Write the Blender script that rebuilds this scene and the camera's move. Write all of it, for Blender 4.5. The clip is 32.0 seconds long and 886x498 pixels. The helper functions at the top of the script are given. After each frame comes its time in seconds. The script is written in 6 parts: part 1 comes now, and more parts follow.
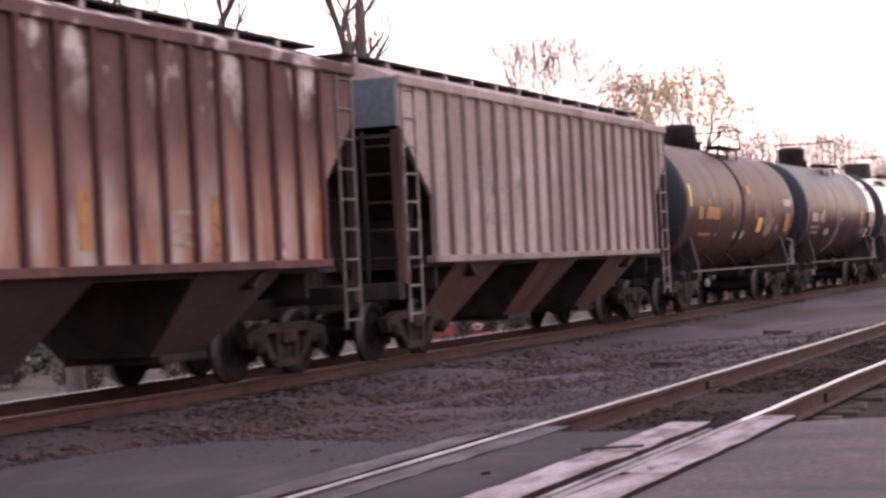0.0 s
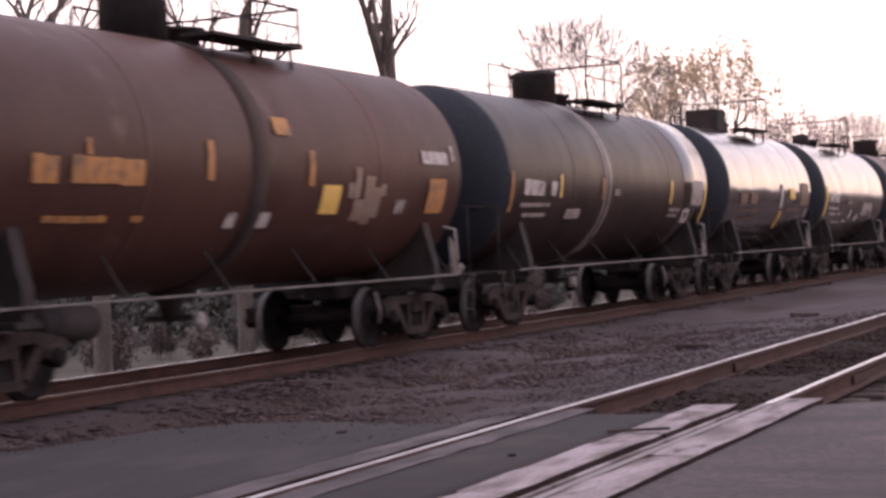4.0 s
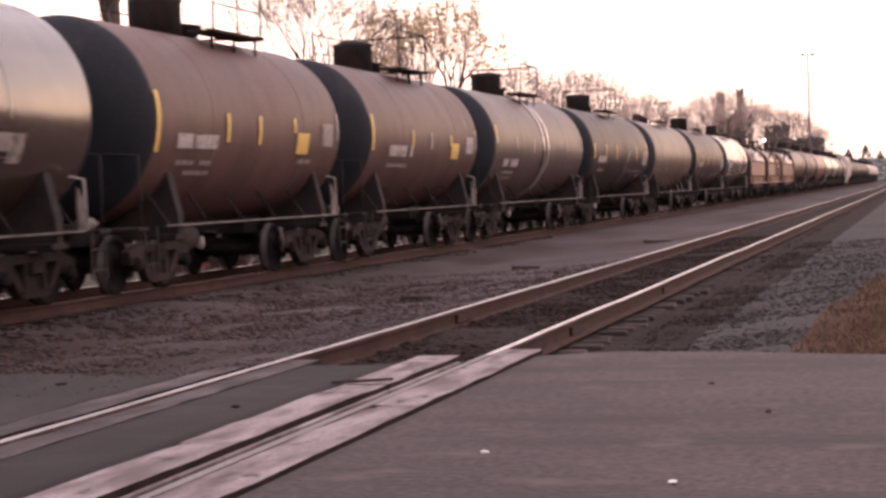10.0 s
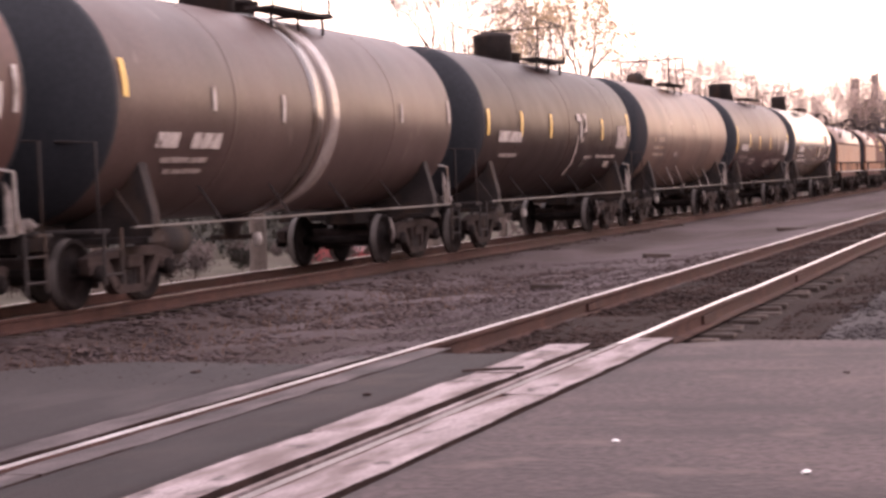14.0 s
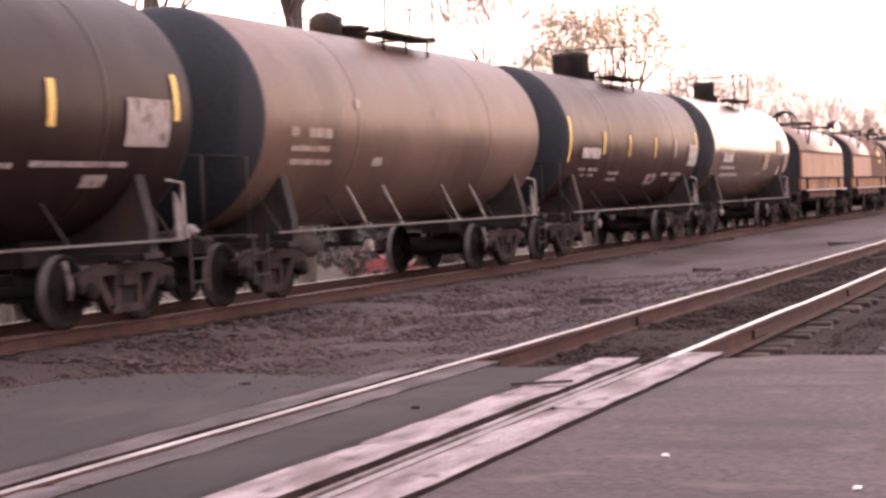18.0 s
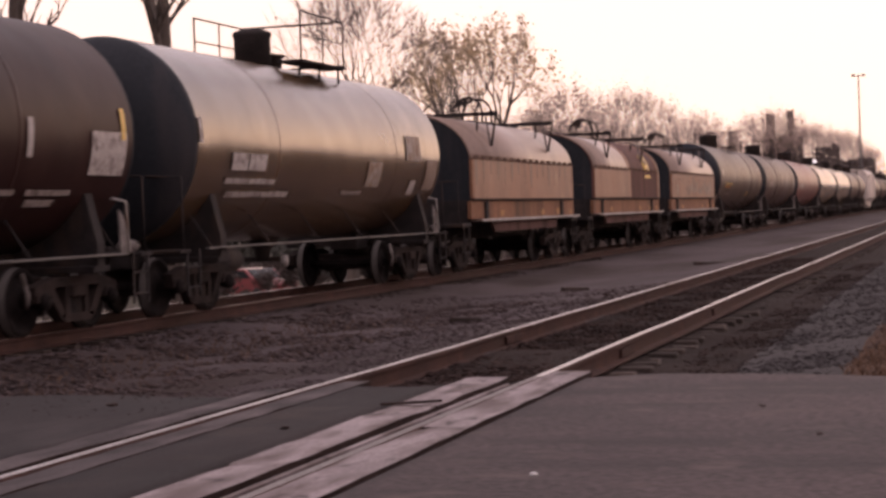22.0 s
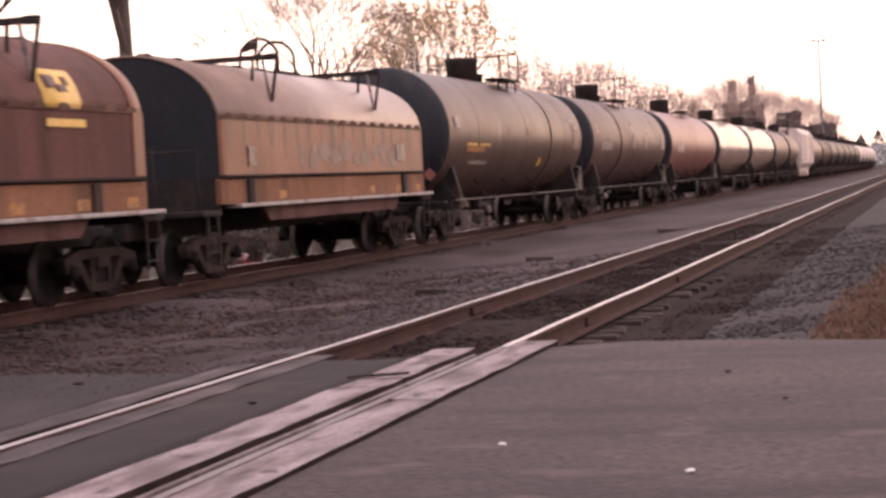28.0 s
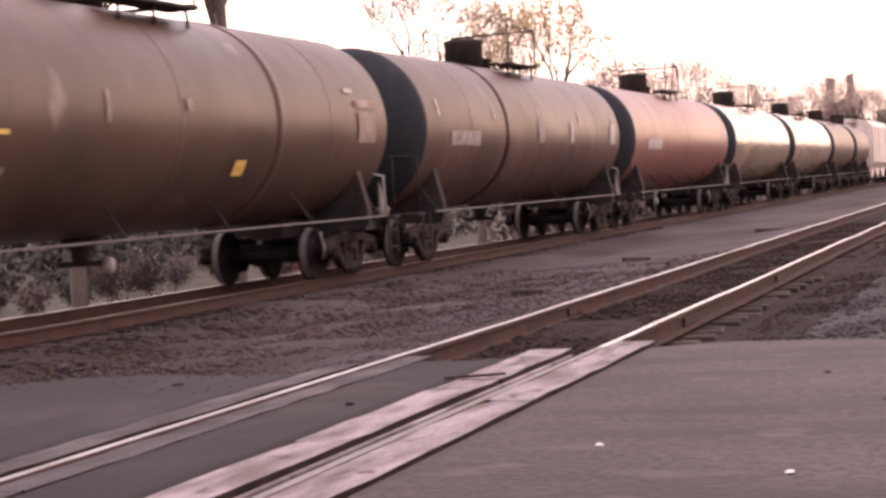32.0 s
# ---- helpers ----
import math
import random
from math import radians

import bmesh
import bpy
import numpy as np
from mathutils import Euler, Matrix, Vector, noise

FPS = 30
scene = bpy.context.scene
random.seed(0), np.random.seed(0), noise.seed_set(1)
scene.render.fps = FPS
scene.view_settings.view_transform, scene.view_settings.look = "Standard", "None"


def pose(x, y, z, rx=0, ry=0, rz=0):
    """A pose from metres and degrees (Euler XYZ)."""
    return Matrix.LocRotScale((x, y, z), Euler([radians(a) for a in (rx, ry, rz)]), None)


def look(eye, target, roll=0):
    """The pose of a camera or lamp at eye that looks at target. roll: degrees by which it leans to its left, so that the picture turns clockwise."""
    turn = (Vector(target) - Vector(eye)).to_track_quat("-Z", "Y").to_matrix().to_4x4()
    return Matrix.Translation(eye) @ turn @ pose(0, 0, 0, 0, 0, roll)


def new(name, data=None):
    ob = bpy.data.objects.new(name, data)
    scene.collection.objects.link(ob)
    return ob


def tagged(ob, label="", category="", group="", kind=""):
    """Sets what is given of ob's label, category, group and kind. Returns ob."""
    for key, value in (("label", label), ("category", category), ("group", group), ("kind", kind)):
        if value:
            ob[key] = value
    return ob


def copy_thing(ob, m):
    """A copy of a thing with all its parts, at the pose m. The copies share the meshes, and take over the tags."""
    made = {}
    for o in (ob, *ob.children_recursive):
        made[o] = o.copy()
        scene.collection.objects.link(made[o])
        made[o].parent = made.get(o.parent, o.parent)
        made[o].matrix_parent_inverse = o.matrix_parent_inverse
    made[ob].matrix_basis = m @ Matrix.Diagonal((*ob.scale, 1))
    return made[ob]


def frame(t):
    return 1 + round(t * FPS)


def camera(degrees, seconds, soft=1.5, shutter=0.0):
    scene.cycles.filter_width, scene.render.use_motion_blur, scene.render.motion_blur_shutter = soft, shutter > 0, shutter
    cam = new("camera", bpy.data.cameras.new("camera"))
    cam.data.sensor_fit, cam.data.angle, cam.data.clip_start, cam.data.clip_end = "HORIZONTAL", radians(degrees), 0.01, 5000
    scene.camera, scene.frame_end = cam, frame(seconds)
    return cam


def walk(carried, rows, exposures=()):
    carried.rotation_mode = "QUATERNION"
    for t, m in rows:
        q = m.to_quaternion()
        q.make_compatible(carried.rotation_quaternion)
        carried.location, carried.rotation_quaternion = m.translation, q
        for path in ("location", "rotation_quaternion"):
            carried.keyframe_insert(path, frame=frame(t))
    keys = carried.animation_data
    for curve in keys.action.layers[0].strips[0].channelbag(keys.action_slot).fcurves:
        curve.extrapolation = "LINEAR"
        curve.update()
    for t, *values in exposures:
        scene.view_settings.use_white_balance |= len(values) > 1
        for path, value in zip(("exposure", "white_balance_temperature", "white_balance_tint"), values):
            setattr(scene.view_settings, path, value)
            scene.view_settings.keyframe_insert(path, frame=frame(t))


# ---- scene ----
# ---- the camera: held in the hand at one spot beside the crossing, panning along the train ----
EYE = 1.196
# seconds, heading from the track's line, tilt, roll (degrees)
TURNS = [
    (0, -22.306, 0.597, -2.760), (0.5, -22.284, 0.730, -2.718), (1, -22.856, 0.765, -2.628), (1.5, -23.172, 0.820, -2.521),
    (2, -23.132, 0.522, -2.307), (2.5, -22.984, 0.521, -2.457), (3, -23.324, 0.538, -2.503), (3.5, -23.468, 0.526, -2.475),
    (4, -23.148, 0.081, -2.714), (4.5, -22.596, -0.450, -2.771), (6.5, -21.614, -0.962, -2.554), (7, -21.842, -0.848, -2.454),
    (7.5, -22.188, -0.787, -2.554), (8, -21.939, -0.940, -2.405), (8.5, -19.862, -0.681, -2.298), (9, -16.873, -0.984, -1.972),
    (9.5, -15.234, -1.558, -2.131), (10, -14.677, -1.788, -2.034), (10.5, -14.365, -1.928, -2.170), (11, -14.371, -2.023, -2.017),
    (11.5, -14.651, -2.083, -2.115), (12, -15.619, -2.128, -2.138), (12.5, -16.375, -2.159, -2.125), (13, -16.788, -2.124, -2.195),
    (13.5, -17.803, -2.004, -2.192), (14, -18.747, -1.992, -2.362), (14.5, -19.032, -1.688, -2.408), (16.5, -19.872, -1.848, -2.048),
    (17, -20.064, -1.741, -2.105), (17.5, -20.209, -1.619, -2.137), (18, -20.271, -1.526, -2.178), (18.5, -19.189, -1.411, -1.933),
    (19, -15.718, -1.098, -1.805), (19.5, -14.352, -1.448, -1.960), (20, -14.147, -1.655, -2.078), (20.5, -15.123, -1.499, -2.269),
    (21, -15.579, -1.440, -2.280), (21.5, -15.134, -1.494, -2.020), (22, -16.182, -1.059, -2.076), (22.5, -16.984, -0.617, -2.155),
    (23, -17.643, -0.778, -2.016), (23.5, -17.531, -0.913, -1.707), (24, -16.598, -1.561, -1.692), (24.5, -15.346, -2.049, -1.808),
    (25, -13.759, -2.220, -2.045), (25.5, -13.296, -2.581, -2.190), (27.5, -14.995, -2.166, -2.999), (28, -15.116, -1.986, -3.107),
    (28.5, -15.633, -2.022, -3.170), (29, -15.800, -2.232, -3.148), (29.5, -16.093, -2.245, -3.237), (30, -16.408, -2.359, -3.213),
    (30.5, -17.040, -2.264, -3.207), (31, -17.667, -1.801, -3.356), (31.5, -18.062, -1.736, -3.377), (32, -18.103, -1.788, -3.485)]


def held(heading, tilt, roll):
    return pose(0, 0, EYE, 0, 0, -heading) @ pose(0, 0, 0, 90 + tilt) @ pose(0, 0, 0, 0, 0, roll)


cam = camera(2 * math.degrees(math.atan(784 / 3250)), 32.0, soft=3.0, shutter=0.5)
walk(cam, [(t, held(a, b, c)) for t, a, b, c in TURNS],
     exposures=[(0, 0.18, 5900, 28), (1, 0.03, 5900, 28), (2, -0.09, 5900, 28), (3, -0.17, 5890, 28), (4, -0.17, 5850, 28), (6.5, 0.24, 5920, 28), (8, 0.40, 6180, 30),
                (10, -0.14, 6560, 31), (12, 0.06, 6570, 31), (14, 0.53, 6480, 32), (17, 0.71, 6480, 32), (19, 0.38, 6530, 30), (20, -0.30, 6600, 31), (21, -0.55, 6650, 31),
                (22, -0.76, 6640, 32), (24, -0.90, 6560, 34), (25, -0.48, 6680, 33), (28, -0.06, 6670, 32), (29, -0.14, 6670, 32), (30, 0.10, 6650, 32), (32, 0.34, 6620, 32)])

# ---- sky and sun: a bright hazy evening under thin cloud, the sun low beside the line of the track ----
SUN_ELEV, SUN_AZ = 7.0, 21.0         # azimuth from +Y towards +X
world = bpy.data.worlds.new("sky")
scene.world = world
world.use_nodes = True
wn, wl = world.node_tree.nodes, world.node_tree.links
sky = wn.new("ShaderNodeTexSky")
sky.sky_type = 'NISHITA'
sky.sun_disc = False
sky.sun_elevation = radians(SUN_ELEV)
sky.sun_rotation = radians(SUN_AZ)
sky.air_density, sky.dust_density, sky.ozone_density = 1.0, 4.0, 1.0
cloud = wn.new("ShaderNodeMix")        # a thin veil of cloud over the whole sky, warm where it thickens towards the horizon
cloud.data_type = 'RGBA'
cloud.clamp_factor = True
cloud.inputs[0].default_value = 0.88
veil, height, way_up, split = wn.new("ShaderNodeMix"), wn.new("ShaderNodeMapRange"), wn.new("ShaderNodeTexCoord"), wn.new("ShaderNodeSeparateXYZ")
veil.data_type = 'RGBA'
height.interpolation_type = 'SMOOTHSTEP'
height.inputs[1].default_value, height.inputs[2].default_value = 0.0, 0.34
wl.new(way_up.outputs["Generated"], split.inputs[0])
wl.new(split.outputs[2], height.inputs[0])
wl.new(height.outputs[0], veil.inputs[0])
veil.inputs[6].default_value, veil.inputs[7].default_value = (19.0, 14.8, 11.2, 1), (12.8, 12.1, 11.9, 1)
wl.new(veil.outputs[2], cloud.inputs[7])
wl.new(sky.outputs[0], cloud.inputs[6])
wn["Background"].inputs[1].default_value = 0.15
wl.new(cloud.outputs[2], wn["Background"].inputs[0])
sun_data = bpy.data.lights.new("sun", 'SUN')
sun_data.energy, sun_data.angle, sun_data.color = 0.12, radians(40), (1.0, 0.76, 0.50)
sun = new("sun", sun_data)
sun.matrix_world = look((60 * math.sin(radians(SUN_AZ)), 60 * math.cos(radians(SUN_AZ)), 60 * math.tan(radians(SUN_ELEV))), (0, 0, 0))


# ---- materials ----
def surf(name, c1, c2, rough=0.7, metal=0.0, scale=2.0, fine=30.0, stretch=(1, 1, 1), bump=0.2, bump_dist=0.01,
         stain=None, stain_amount=0.5, stain_scale=1.0, stain_stretch=(1, 1, 1), spread=0.0, island=0.0, coat=0.0, detail=6.0, spec=0.5, grain=(0.72, 1.2), spots=None, spot_amount=0.3, spot_scale=4.0, spot_stretch=(1, 1, 1), dents=0.0, dust=0.0, stain_mix=1.0, ior=1.5):
    """A worn surface: two colours in clouds, fine grain, and stains of a colour of their own."""
    m = bpy.data.materials.new(name)
    m.use_nodes = True
    nt = m.node_tree
    n, l = nt.nodes, nt.links
    b = n["Principled BSDF"]
    co = n.new("ShaderNodeTexCoord")
    info, far, own = n.new("ShaderNodeObjectInfo"), n.new("ShaderNodeMath"), n.new("ShaderNodeVectorMath")
    far.operation, own.operation = 'MULTIPLY', 'ADD'
    far.inputs[1].default_value = 37.0          # each thing shows its own stretch of the pattern
    l.new(info.outputs["Random"], far.inputs[0])
    l.new(co.outputs["Object"], own.inputs[0])
    l.new(far.outputs[0], own.inputs[1])

    def clouds(size, by, det=6.0, seed=0.0):
        mp = n.new("ShaderNodeMapping")
        mp.inputs["Scale"].default_value = by
        mp.inputs["Location"].default_value = (seed, seed * 1.7, seed * 0.6)
        l.new(own.outputs[0], mp.inputs[0])
        t = n.new("ShaderNodeTexNoise")
        t.inputs["Scale"].default_value, t.inputs["Detail"].default_value = size, det
        l.new(mp.outputs[0], t.inputs["Vector"])
        return t.outputs[0]

    def ramp(fac, a, z):
        r = n.new("ShaderNodeMapRange")
        r.inputs[1].default_value, r.inputs[2].default_value = a, z
        l.new(fac, r.inputs[0])
        return r.outputs[0]

    def blend(fac, a, c, mode='MIX'):
        x = n.new("ShaderNodeMix")
        x.data_type, x.blend_type = 'RGBA', mode
        if isinstance(fac, float):
            x.inputs[0].default_value = fac
        else:
            l.new(fac, x.inputs[0])
        for k, v in ((6, a), (7, c)):
            if isinstance(v, tuple):
                x.inputs[k].default_value = (*v, 1)
            else:
                l.new(v, x.inputs[k])
        return x.outputs[2]

    big = clouds(scale, stretch, detail)
    small = clouds(fine, (1, 1, 1), 4.0, 3.1)
    col = blend(ramp(big, 0.35, 0.65), c1, c2)
    grey = n.new("ShaderNodeMapRange")
    grey.inputs[1].default_value, grey.inputs[2].default_value = 0.3, 0.7
    grey.inputs[3].default_value, grey.inputs[4].default_value = grain
    l.new(small, grey.inputs[0])
    comb = n.new("ShaderNodeCombineColor")
    for k in range(3):
        l.new(grey.outputs[0], comb.inputs[k])
    col = blend(1.0, col, comb.outputs[0], 'MULTIPLY')
    if stain:
        s = clouds(stain_scale, stain_stretch, 5.0, 7.7)
        s = ramp(s, 0.62 - 0.3 * stain_amount, 0.78 - 0.22 * stain_amount)
        if stain_mix < 1:
            part_of = n.new("ShaderNodeMath")
            part_of.operation = 'MULTIPLY'
            part_of.inputs[1].default_value = stain_mix
            l.new(s, part_of.inputs[0])
            s = part_of.outputs[0]
        col = blend(s, col, stain)
    if spots:
        s = clouds(spot_scale, spot_stretch, 8.0, 13.3)
        col = blend(ramp(s, 0.70 - 0.3 * spot_amount, 0.82 - 0.3 * spot_amount), col, spots)
    if spread or island:
        src = n.new("ShaderNodeObjectInfo").outputs["Random"] if spread else n.new("ShaderNodeNewGeometry").outputs["Random Per Island"]
        k = spread or island
        mr = n.new("ShaderNodeMapRange")
        mr.inputs[3].default_value, mr.inputs[4].default_value = 1 - k, 1 + k
        l.new(src, mr.inputs[0])
        cc = n.new("ShaderNodeCombineColor")
        for q in range(3):
            l.new(mr.outputs[0], cc.inputs[q])
        col = blend(1.0, col, cc.outputs[0], 'MULTIPLY')
    l.new(col, b.inputs["Base Color"])
    rr = n.new("ShaderNodeMapRange")
    rr.inputs[3].default_value, rr.inputs[4].default_value = max(0.03, rough - 0.12), min(1.0, rough + 0.12)
    l.new(big, rr.inputs[0])
    l.new(rr.outputs[0], b.inputs["Roughness"])
    b.inputs["Metallic"].default_value = metal
    b.inputs["Coat Weight"].default_value = coat
    b.inputs["IOR"].default_value = ior
    b.inputs["Specular IOR Level"].default_value = spec
    b.inputs["Sheen Weight"].default_value, b.inputs["Sheen Roughness"].default_value = dust, 0.4
    if bump:
        bp = n.new("ShaderNodeBump")
        bp.inputs["Strength"].default_value, bp.inputs["Distance"].default_value = bump, bump_dist
        l.new(small, bp.inputs["Height"])
        if dents:                               # slow waves and dents of sheet metal
            wave = n.new("ShaderNodeBump")
            wave.inputs["Strength"].default_value, wave.inputs["Distance"].default_value = dents, 0.05
            l.new(clouds(1.1, (1, 0.8, 0.9), 1.5, 21.7), wave.inputs["Height"])
            l.new(wave.outputs[0], bp.inputs["Normal"])
        l.new(bp.outputs[0], b.inputs["Normal"])
    return m


STREAK = (0.9, 0.9, 0.12)
M = {}
M["asphalt"] = surf("asphalt", (0.0438, 0.03187, 0.03196), (0.07276, 0.05292, 0.05236), 0.9, scale=0.8, fine=20, bump=0.8, bump_dist=0.012, grain=(0.55, 1.45), spec=0.25, detail=9.0,
                    stain=(0.0345, 0.02585, 0.02641), stain_amount=0.45, stain_scale=1.4, stain_stretch=(0.45, 1.0, 1),
                    spots=(0.0843, 0.0614, 0.0566), spot_amount=0.40, spot_scale=3.5, spot_stretch=(0.7, 1.1, 1))
M["patch"] = surf("asphalt_dark", (0.01242, 0.009, 0.00918), (0.02007, 0.01458, 0.01476), 0.9, scale=1.1, fine=60, bump=0.6, bump_dist=0.006, spec=0.25, grain=(0.65, 1.35),
                  stain=(0.0277, 0.0204, 0.0202), stain_amount=0.4, stain_scale=1.3, stain_stretch=(1.4, 0.45, 1),
                  spots=(0.0336, 0.0227, 0.0202), spot_amount=0.42, spot_scale=1.1, spot_stretch=(0.8, 1.2, 1))
M["old_asphalt"] = surf("old_grey_asphalt", (0.01581, 0.01182, 0.01219), (0.02349, 0.01807, 0.01845), 0.9, scale=1.1, fine=40, bump=0.6, bump_dist=0.006, spec=0.25, grain=(0.65, 1.35),
                        stain=(0.0398, 0.0309, 0.0307), stain_amount=0.4, stain_scale=1.3, stain_stretch=(1.4, 0.45, 1))
M["panel"] = surf("crossing_panel", (0.2173, 0.1751, 0.1747), (0.3220, 0.2656, 0.2644), 0.85, scale=2.2, fine=50, bump=0.5, bump_dist=0.006, stretch=(1.5, 0.6, 1), spec=0.25,
                  stain=(0.1207, 0.0890, 0.0843), stain_amount=0.6, stain_scale=3.0, stain_stretch=(2.2, 0.5, 1),
                  spots=(0.0362, 0.0272, 0.0268), spot_amount=0.36, spot_scale=5.0, spot_stretch=(1.5, 0.7, 1))
M["panel_edge"] = surf("worn_strip", (0.0589, 0.04655, 0.04726), (0.1263, 0.101, 0.101), 0.9, scale=1.6, fine=50, bump=0.5, spec=0.25,
                       stain=(0.0216, 0.0168, 0.0170), stain_amount=0.6, stain_scale=2.2, stain_stretch=(1.6, 0.45, 1))
M["flange_dirt_shade"] = surf("flangeway_dirt_and_slot_shade", (0.0255, 0.0161, 0.0145), (0.0425, 0.0269, 0.0235), 0.95, spec=0.05, scale=4, fine=60, bump=0.6)
M["rail_side"] = surf("rusty_rail", (0.04233, 0.01917, 0.01579), (0.07366, 0.03483, 0.02745), 0.9, scale=3, fine=60, bump=0.3, spec=0.2,
                      stain=(0.0527, 0.0285, 0.0225), stain_amount=0.5, stain_scale=1.5, stain_stretch=(1, 0.4, 1))
M["rail_top"] = surf("polished_rail_head", (0.46, 0.42, 0.40), (0.60, 0.56, 0.54), 0.34, 1.0, scale=2, fine=40, bump=0.05,
                     stain=(0.22, 0.17, 0.15), stain_amount=0.25, stain_scale=2.0, stain_stretch=(1, 0.25, 1))
M["rail_top_worn"] = surf("dusty_rail_head", (0.15, 0.125, 0.118), (0.22, 0.19, 0.18), 0.7, 0.3, scale=2, fine=40, bump=0.1)
M["rail_top_dull"] = surf("dull_rail_head", (0.26, 0.19, 0.15), (0.40, 0.31, 0.25), 0.45, 0.8, scale=2, fine=40, bump=0.05)
M["tie"] = surf("tie_wood", (0.0288, 0.0204, 0.0171), (0.0605, 0.0435, 0.0369), 0.95, scale=3, fine=40, stretch=(0.2, 2, 2), bump=0.6, spread=0.3, spec=0.2)
M["ballast"] = surf("ballast_bed", (0.05587, 0.04124, 0.04248), (0.0838, 0.06346, 0.06522), 0.95, scale=0.5, fine=24, bump=0.22, bump_dist=0.025, spec=0.15,
                    stain=(0.03371, 0.02162, 0.01893), stain_amount=0.45, stain_scale=0.35, stain_stretch=(1, 0.35, 1))
M["stone"] = surf("ballast_stone", (0.08154, 0.06188, 0.06289), (0.1165, 0.08954, 0.09056), 0.95, scale=0.55, fine=50, bump=0.1, island=0.15, spec=0.15,
                  stain=(0.04334, 0.02654, 0.02251), stain_amount=0.4, stain_scale=0.4, stain_stretch=(1, 0.4, 1))
M["verge_gravel"] = surf("verge_gravel", (0.03837, 0.03265, 0.03223), (0.05752, 0.04966, 0.04926), 0.95, scale=0.5, fine=24, bump=0.5, bump_dist=0.02, spec=0.15)
M["stone_grey"] = surf("grey_gravel", (0.05191, 0.0442, 0.0442), (0.06974, 0.06002, 0.06017), 0.95, scale=0.55, fine=50, bump=0.2, island=0.14, spec=0.15)
M["stone_brown"] = surf("brown_stone", (0.02967, 0.0184, 0.01633), (0.05646, 0.03657, 0.03185), 0.95, scale=2, fine=50, bump=0.4, island=0.16, spec=0.1)
M["shoulder_stone"] = surf("dusty_brown_stone", (0.0611, 0.04225, 0.03965), (0.091, 0.065, 0.0611), 0.95, scale=0.8, fine=50, bump=0.2, island=0.16, spec=0.1)
M["soil"] = surf("verge_soil", (0.062, 0.034, 0.024), (0.090, 0.051, 0.034), 0.95, scale=1.5, fine=30, spec=0.1, bump=0.8, bump_dist=0.03)
M["dead_grass"] = surf("dead_grass", (0.105, 0.056, 0.034), (0.145, 0.082, 0.047), 0.9, scale=0.7, fine=20, bump=0.0, island=0.4)
M["green_grass"] = surf("dry_green_grass", (0.0962, 0.0725, 0.0311), (0.133, 0.0888, 0.0385), 0.9, scale=0.7, fine=20, bump=0.0, island=0.35)
M["leaf_litter"] = surf("leaf_litter", (0.074, 0.0407, 0.0259), (0.133, 0.074, 0.0444), 0.9, scale=4, fine=30, bump=0.0, island=0.5)
M["litter"] = surf("pale_litter", (0.65, 0.62, 0.6), (0.75, 0.72, 0.7), 0.7, scale=20, fine=80, bump=0.2)
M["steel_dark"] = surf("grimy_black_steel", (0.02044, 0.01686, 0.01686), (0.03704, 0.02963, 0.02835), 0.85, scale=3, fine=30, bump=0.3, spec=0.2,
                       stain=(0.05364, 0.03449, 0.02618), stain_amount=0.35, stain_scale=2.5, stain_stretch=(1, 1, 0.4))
M["truck_steel"] = surf("rusty_truck_steel", (0.02618, 0.01917, 0.01776), (0.05049, 0.03646, 0.03272), 0.95, scale=3, fine=30, bump=0.4, spread=0.25, spec=0.08)
M["wheel_steel"] = surf("wheel_steel", (0.01305, 0.01035, 0.0102), (0.02325, 0.01785, 0.0168), 0.95, scale=5, fine=30, bump=0.2, spec=0.08)
M["tread"] = surf("wheel_tread", (0.06, 0.05, 0.046), (0.10, 0.085, 0.08), 0.6, 0.4, scale=5, fine=30, bump=0.0)
M["pale_steel"] = surf("worn_pale_steel", (0.311, 0.274, 0.252), (0.407, 0.37, 0.348), 0.6, scale=6, fine=30, bump=0.1,
                       stain=(0.163, 0.111, 0.0814), stain_amount=0.4, stain_scale=4)
M["dull_rail"] = surf("grimy_grey_rail_steel", (0.0663, 0.0562, 0.0530), (0.1131, 0.0983, 0.0920), 0.6, scale=4, fine=30, bump=0.1,
                      stain=(0.0390, 0.0281, 0.0234), stain_amount=0.5, stain_scale=2.2)
M["white_mark"] = surf("faded_white_paint", (0.38, 0.325, 0.30), (0.50, 0.44, 0.41), 0.7, scale=9, fine=50, bump=0.0,
                       stain=(0.148, 0.111, 0.0962), stain_amount=0.35, stain_scale=6)
M["grey_mark"] = surf("worn_grey_lettering", (0.26, 0.21, 0.19), (0.34, 0.28, 0.26), 0.7, scale=9, fine=50, bump=0.0,
                      stain=(0.111, 0.0814, 0.0666), stain_amount=0.4, stain_scale=6)
M["gear"] = surf("dusty_grey_gear", (0.15, 0.125, 0.115), (0.26, 0.22, 0.205), 0.75, scale=6, fine=30, bump=0.2, stain=(0.06, 0.042, 0.034), stain_amount=0.55, stain_scale=5)
M["scribble"] = surf("pale_scribble_paint", (0.272, 0.208, 0.168), (0.368, 0.304, 0.264), 0.7, scale=6, fine=30, bump=0.0, stain=(0.224, 0.132, 0.08), stain_amount=0.6, stain_scale=5)
M["smear"] = surf("faint_spray_paint", (0.1955, 0.1275, 0.0935), (0.289, 0.2125, 0.1742), 0.6, scale=2.5, fine=20, bump=0.0, stain=(0.19, 0.112, 0.075), stain_amount=0.6, stain_scale=2.2)
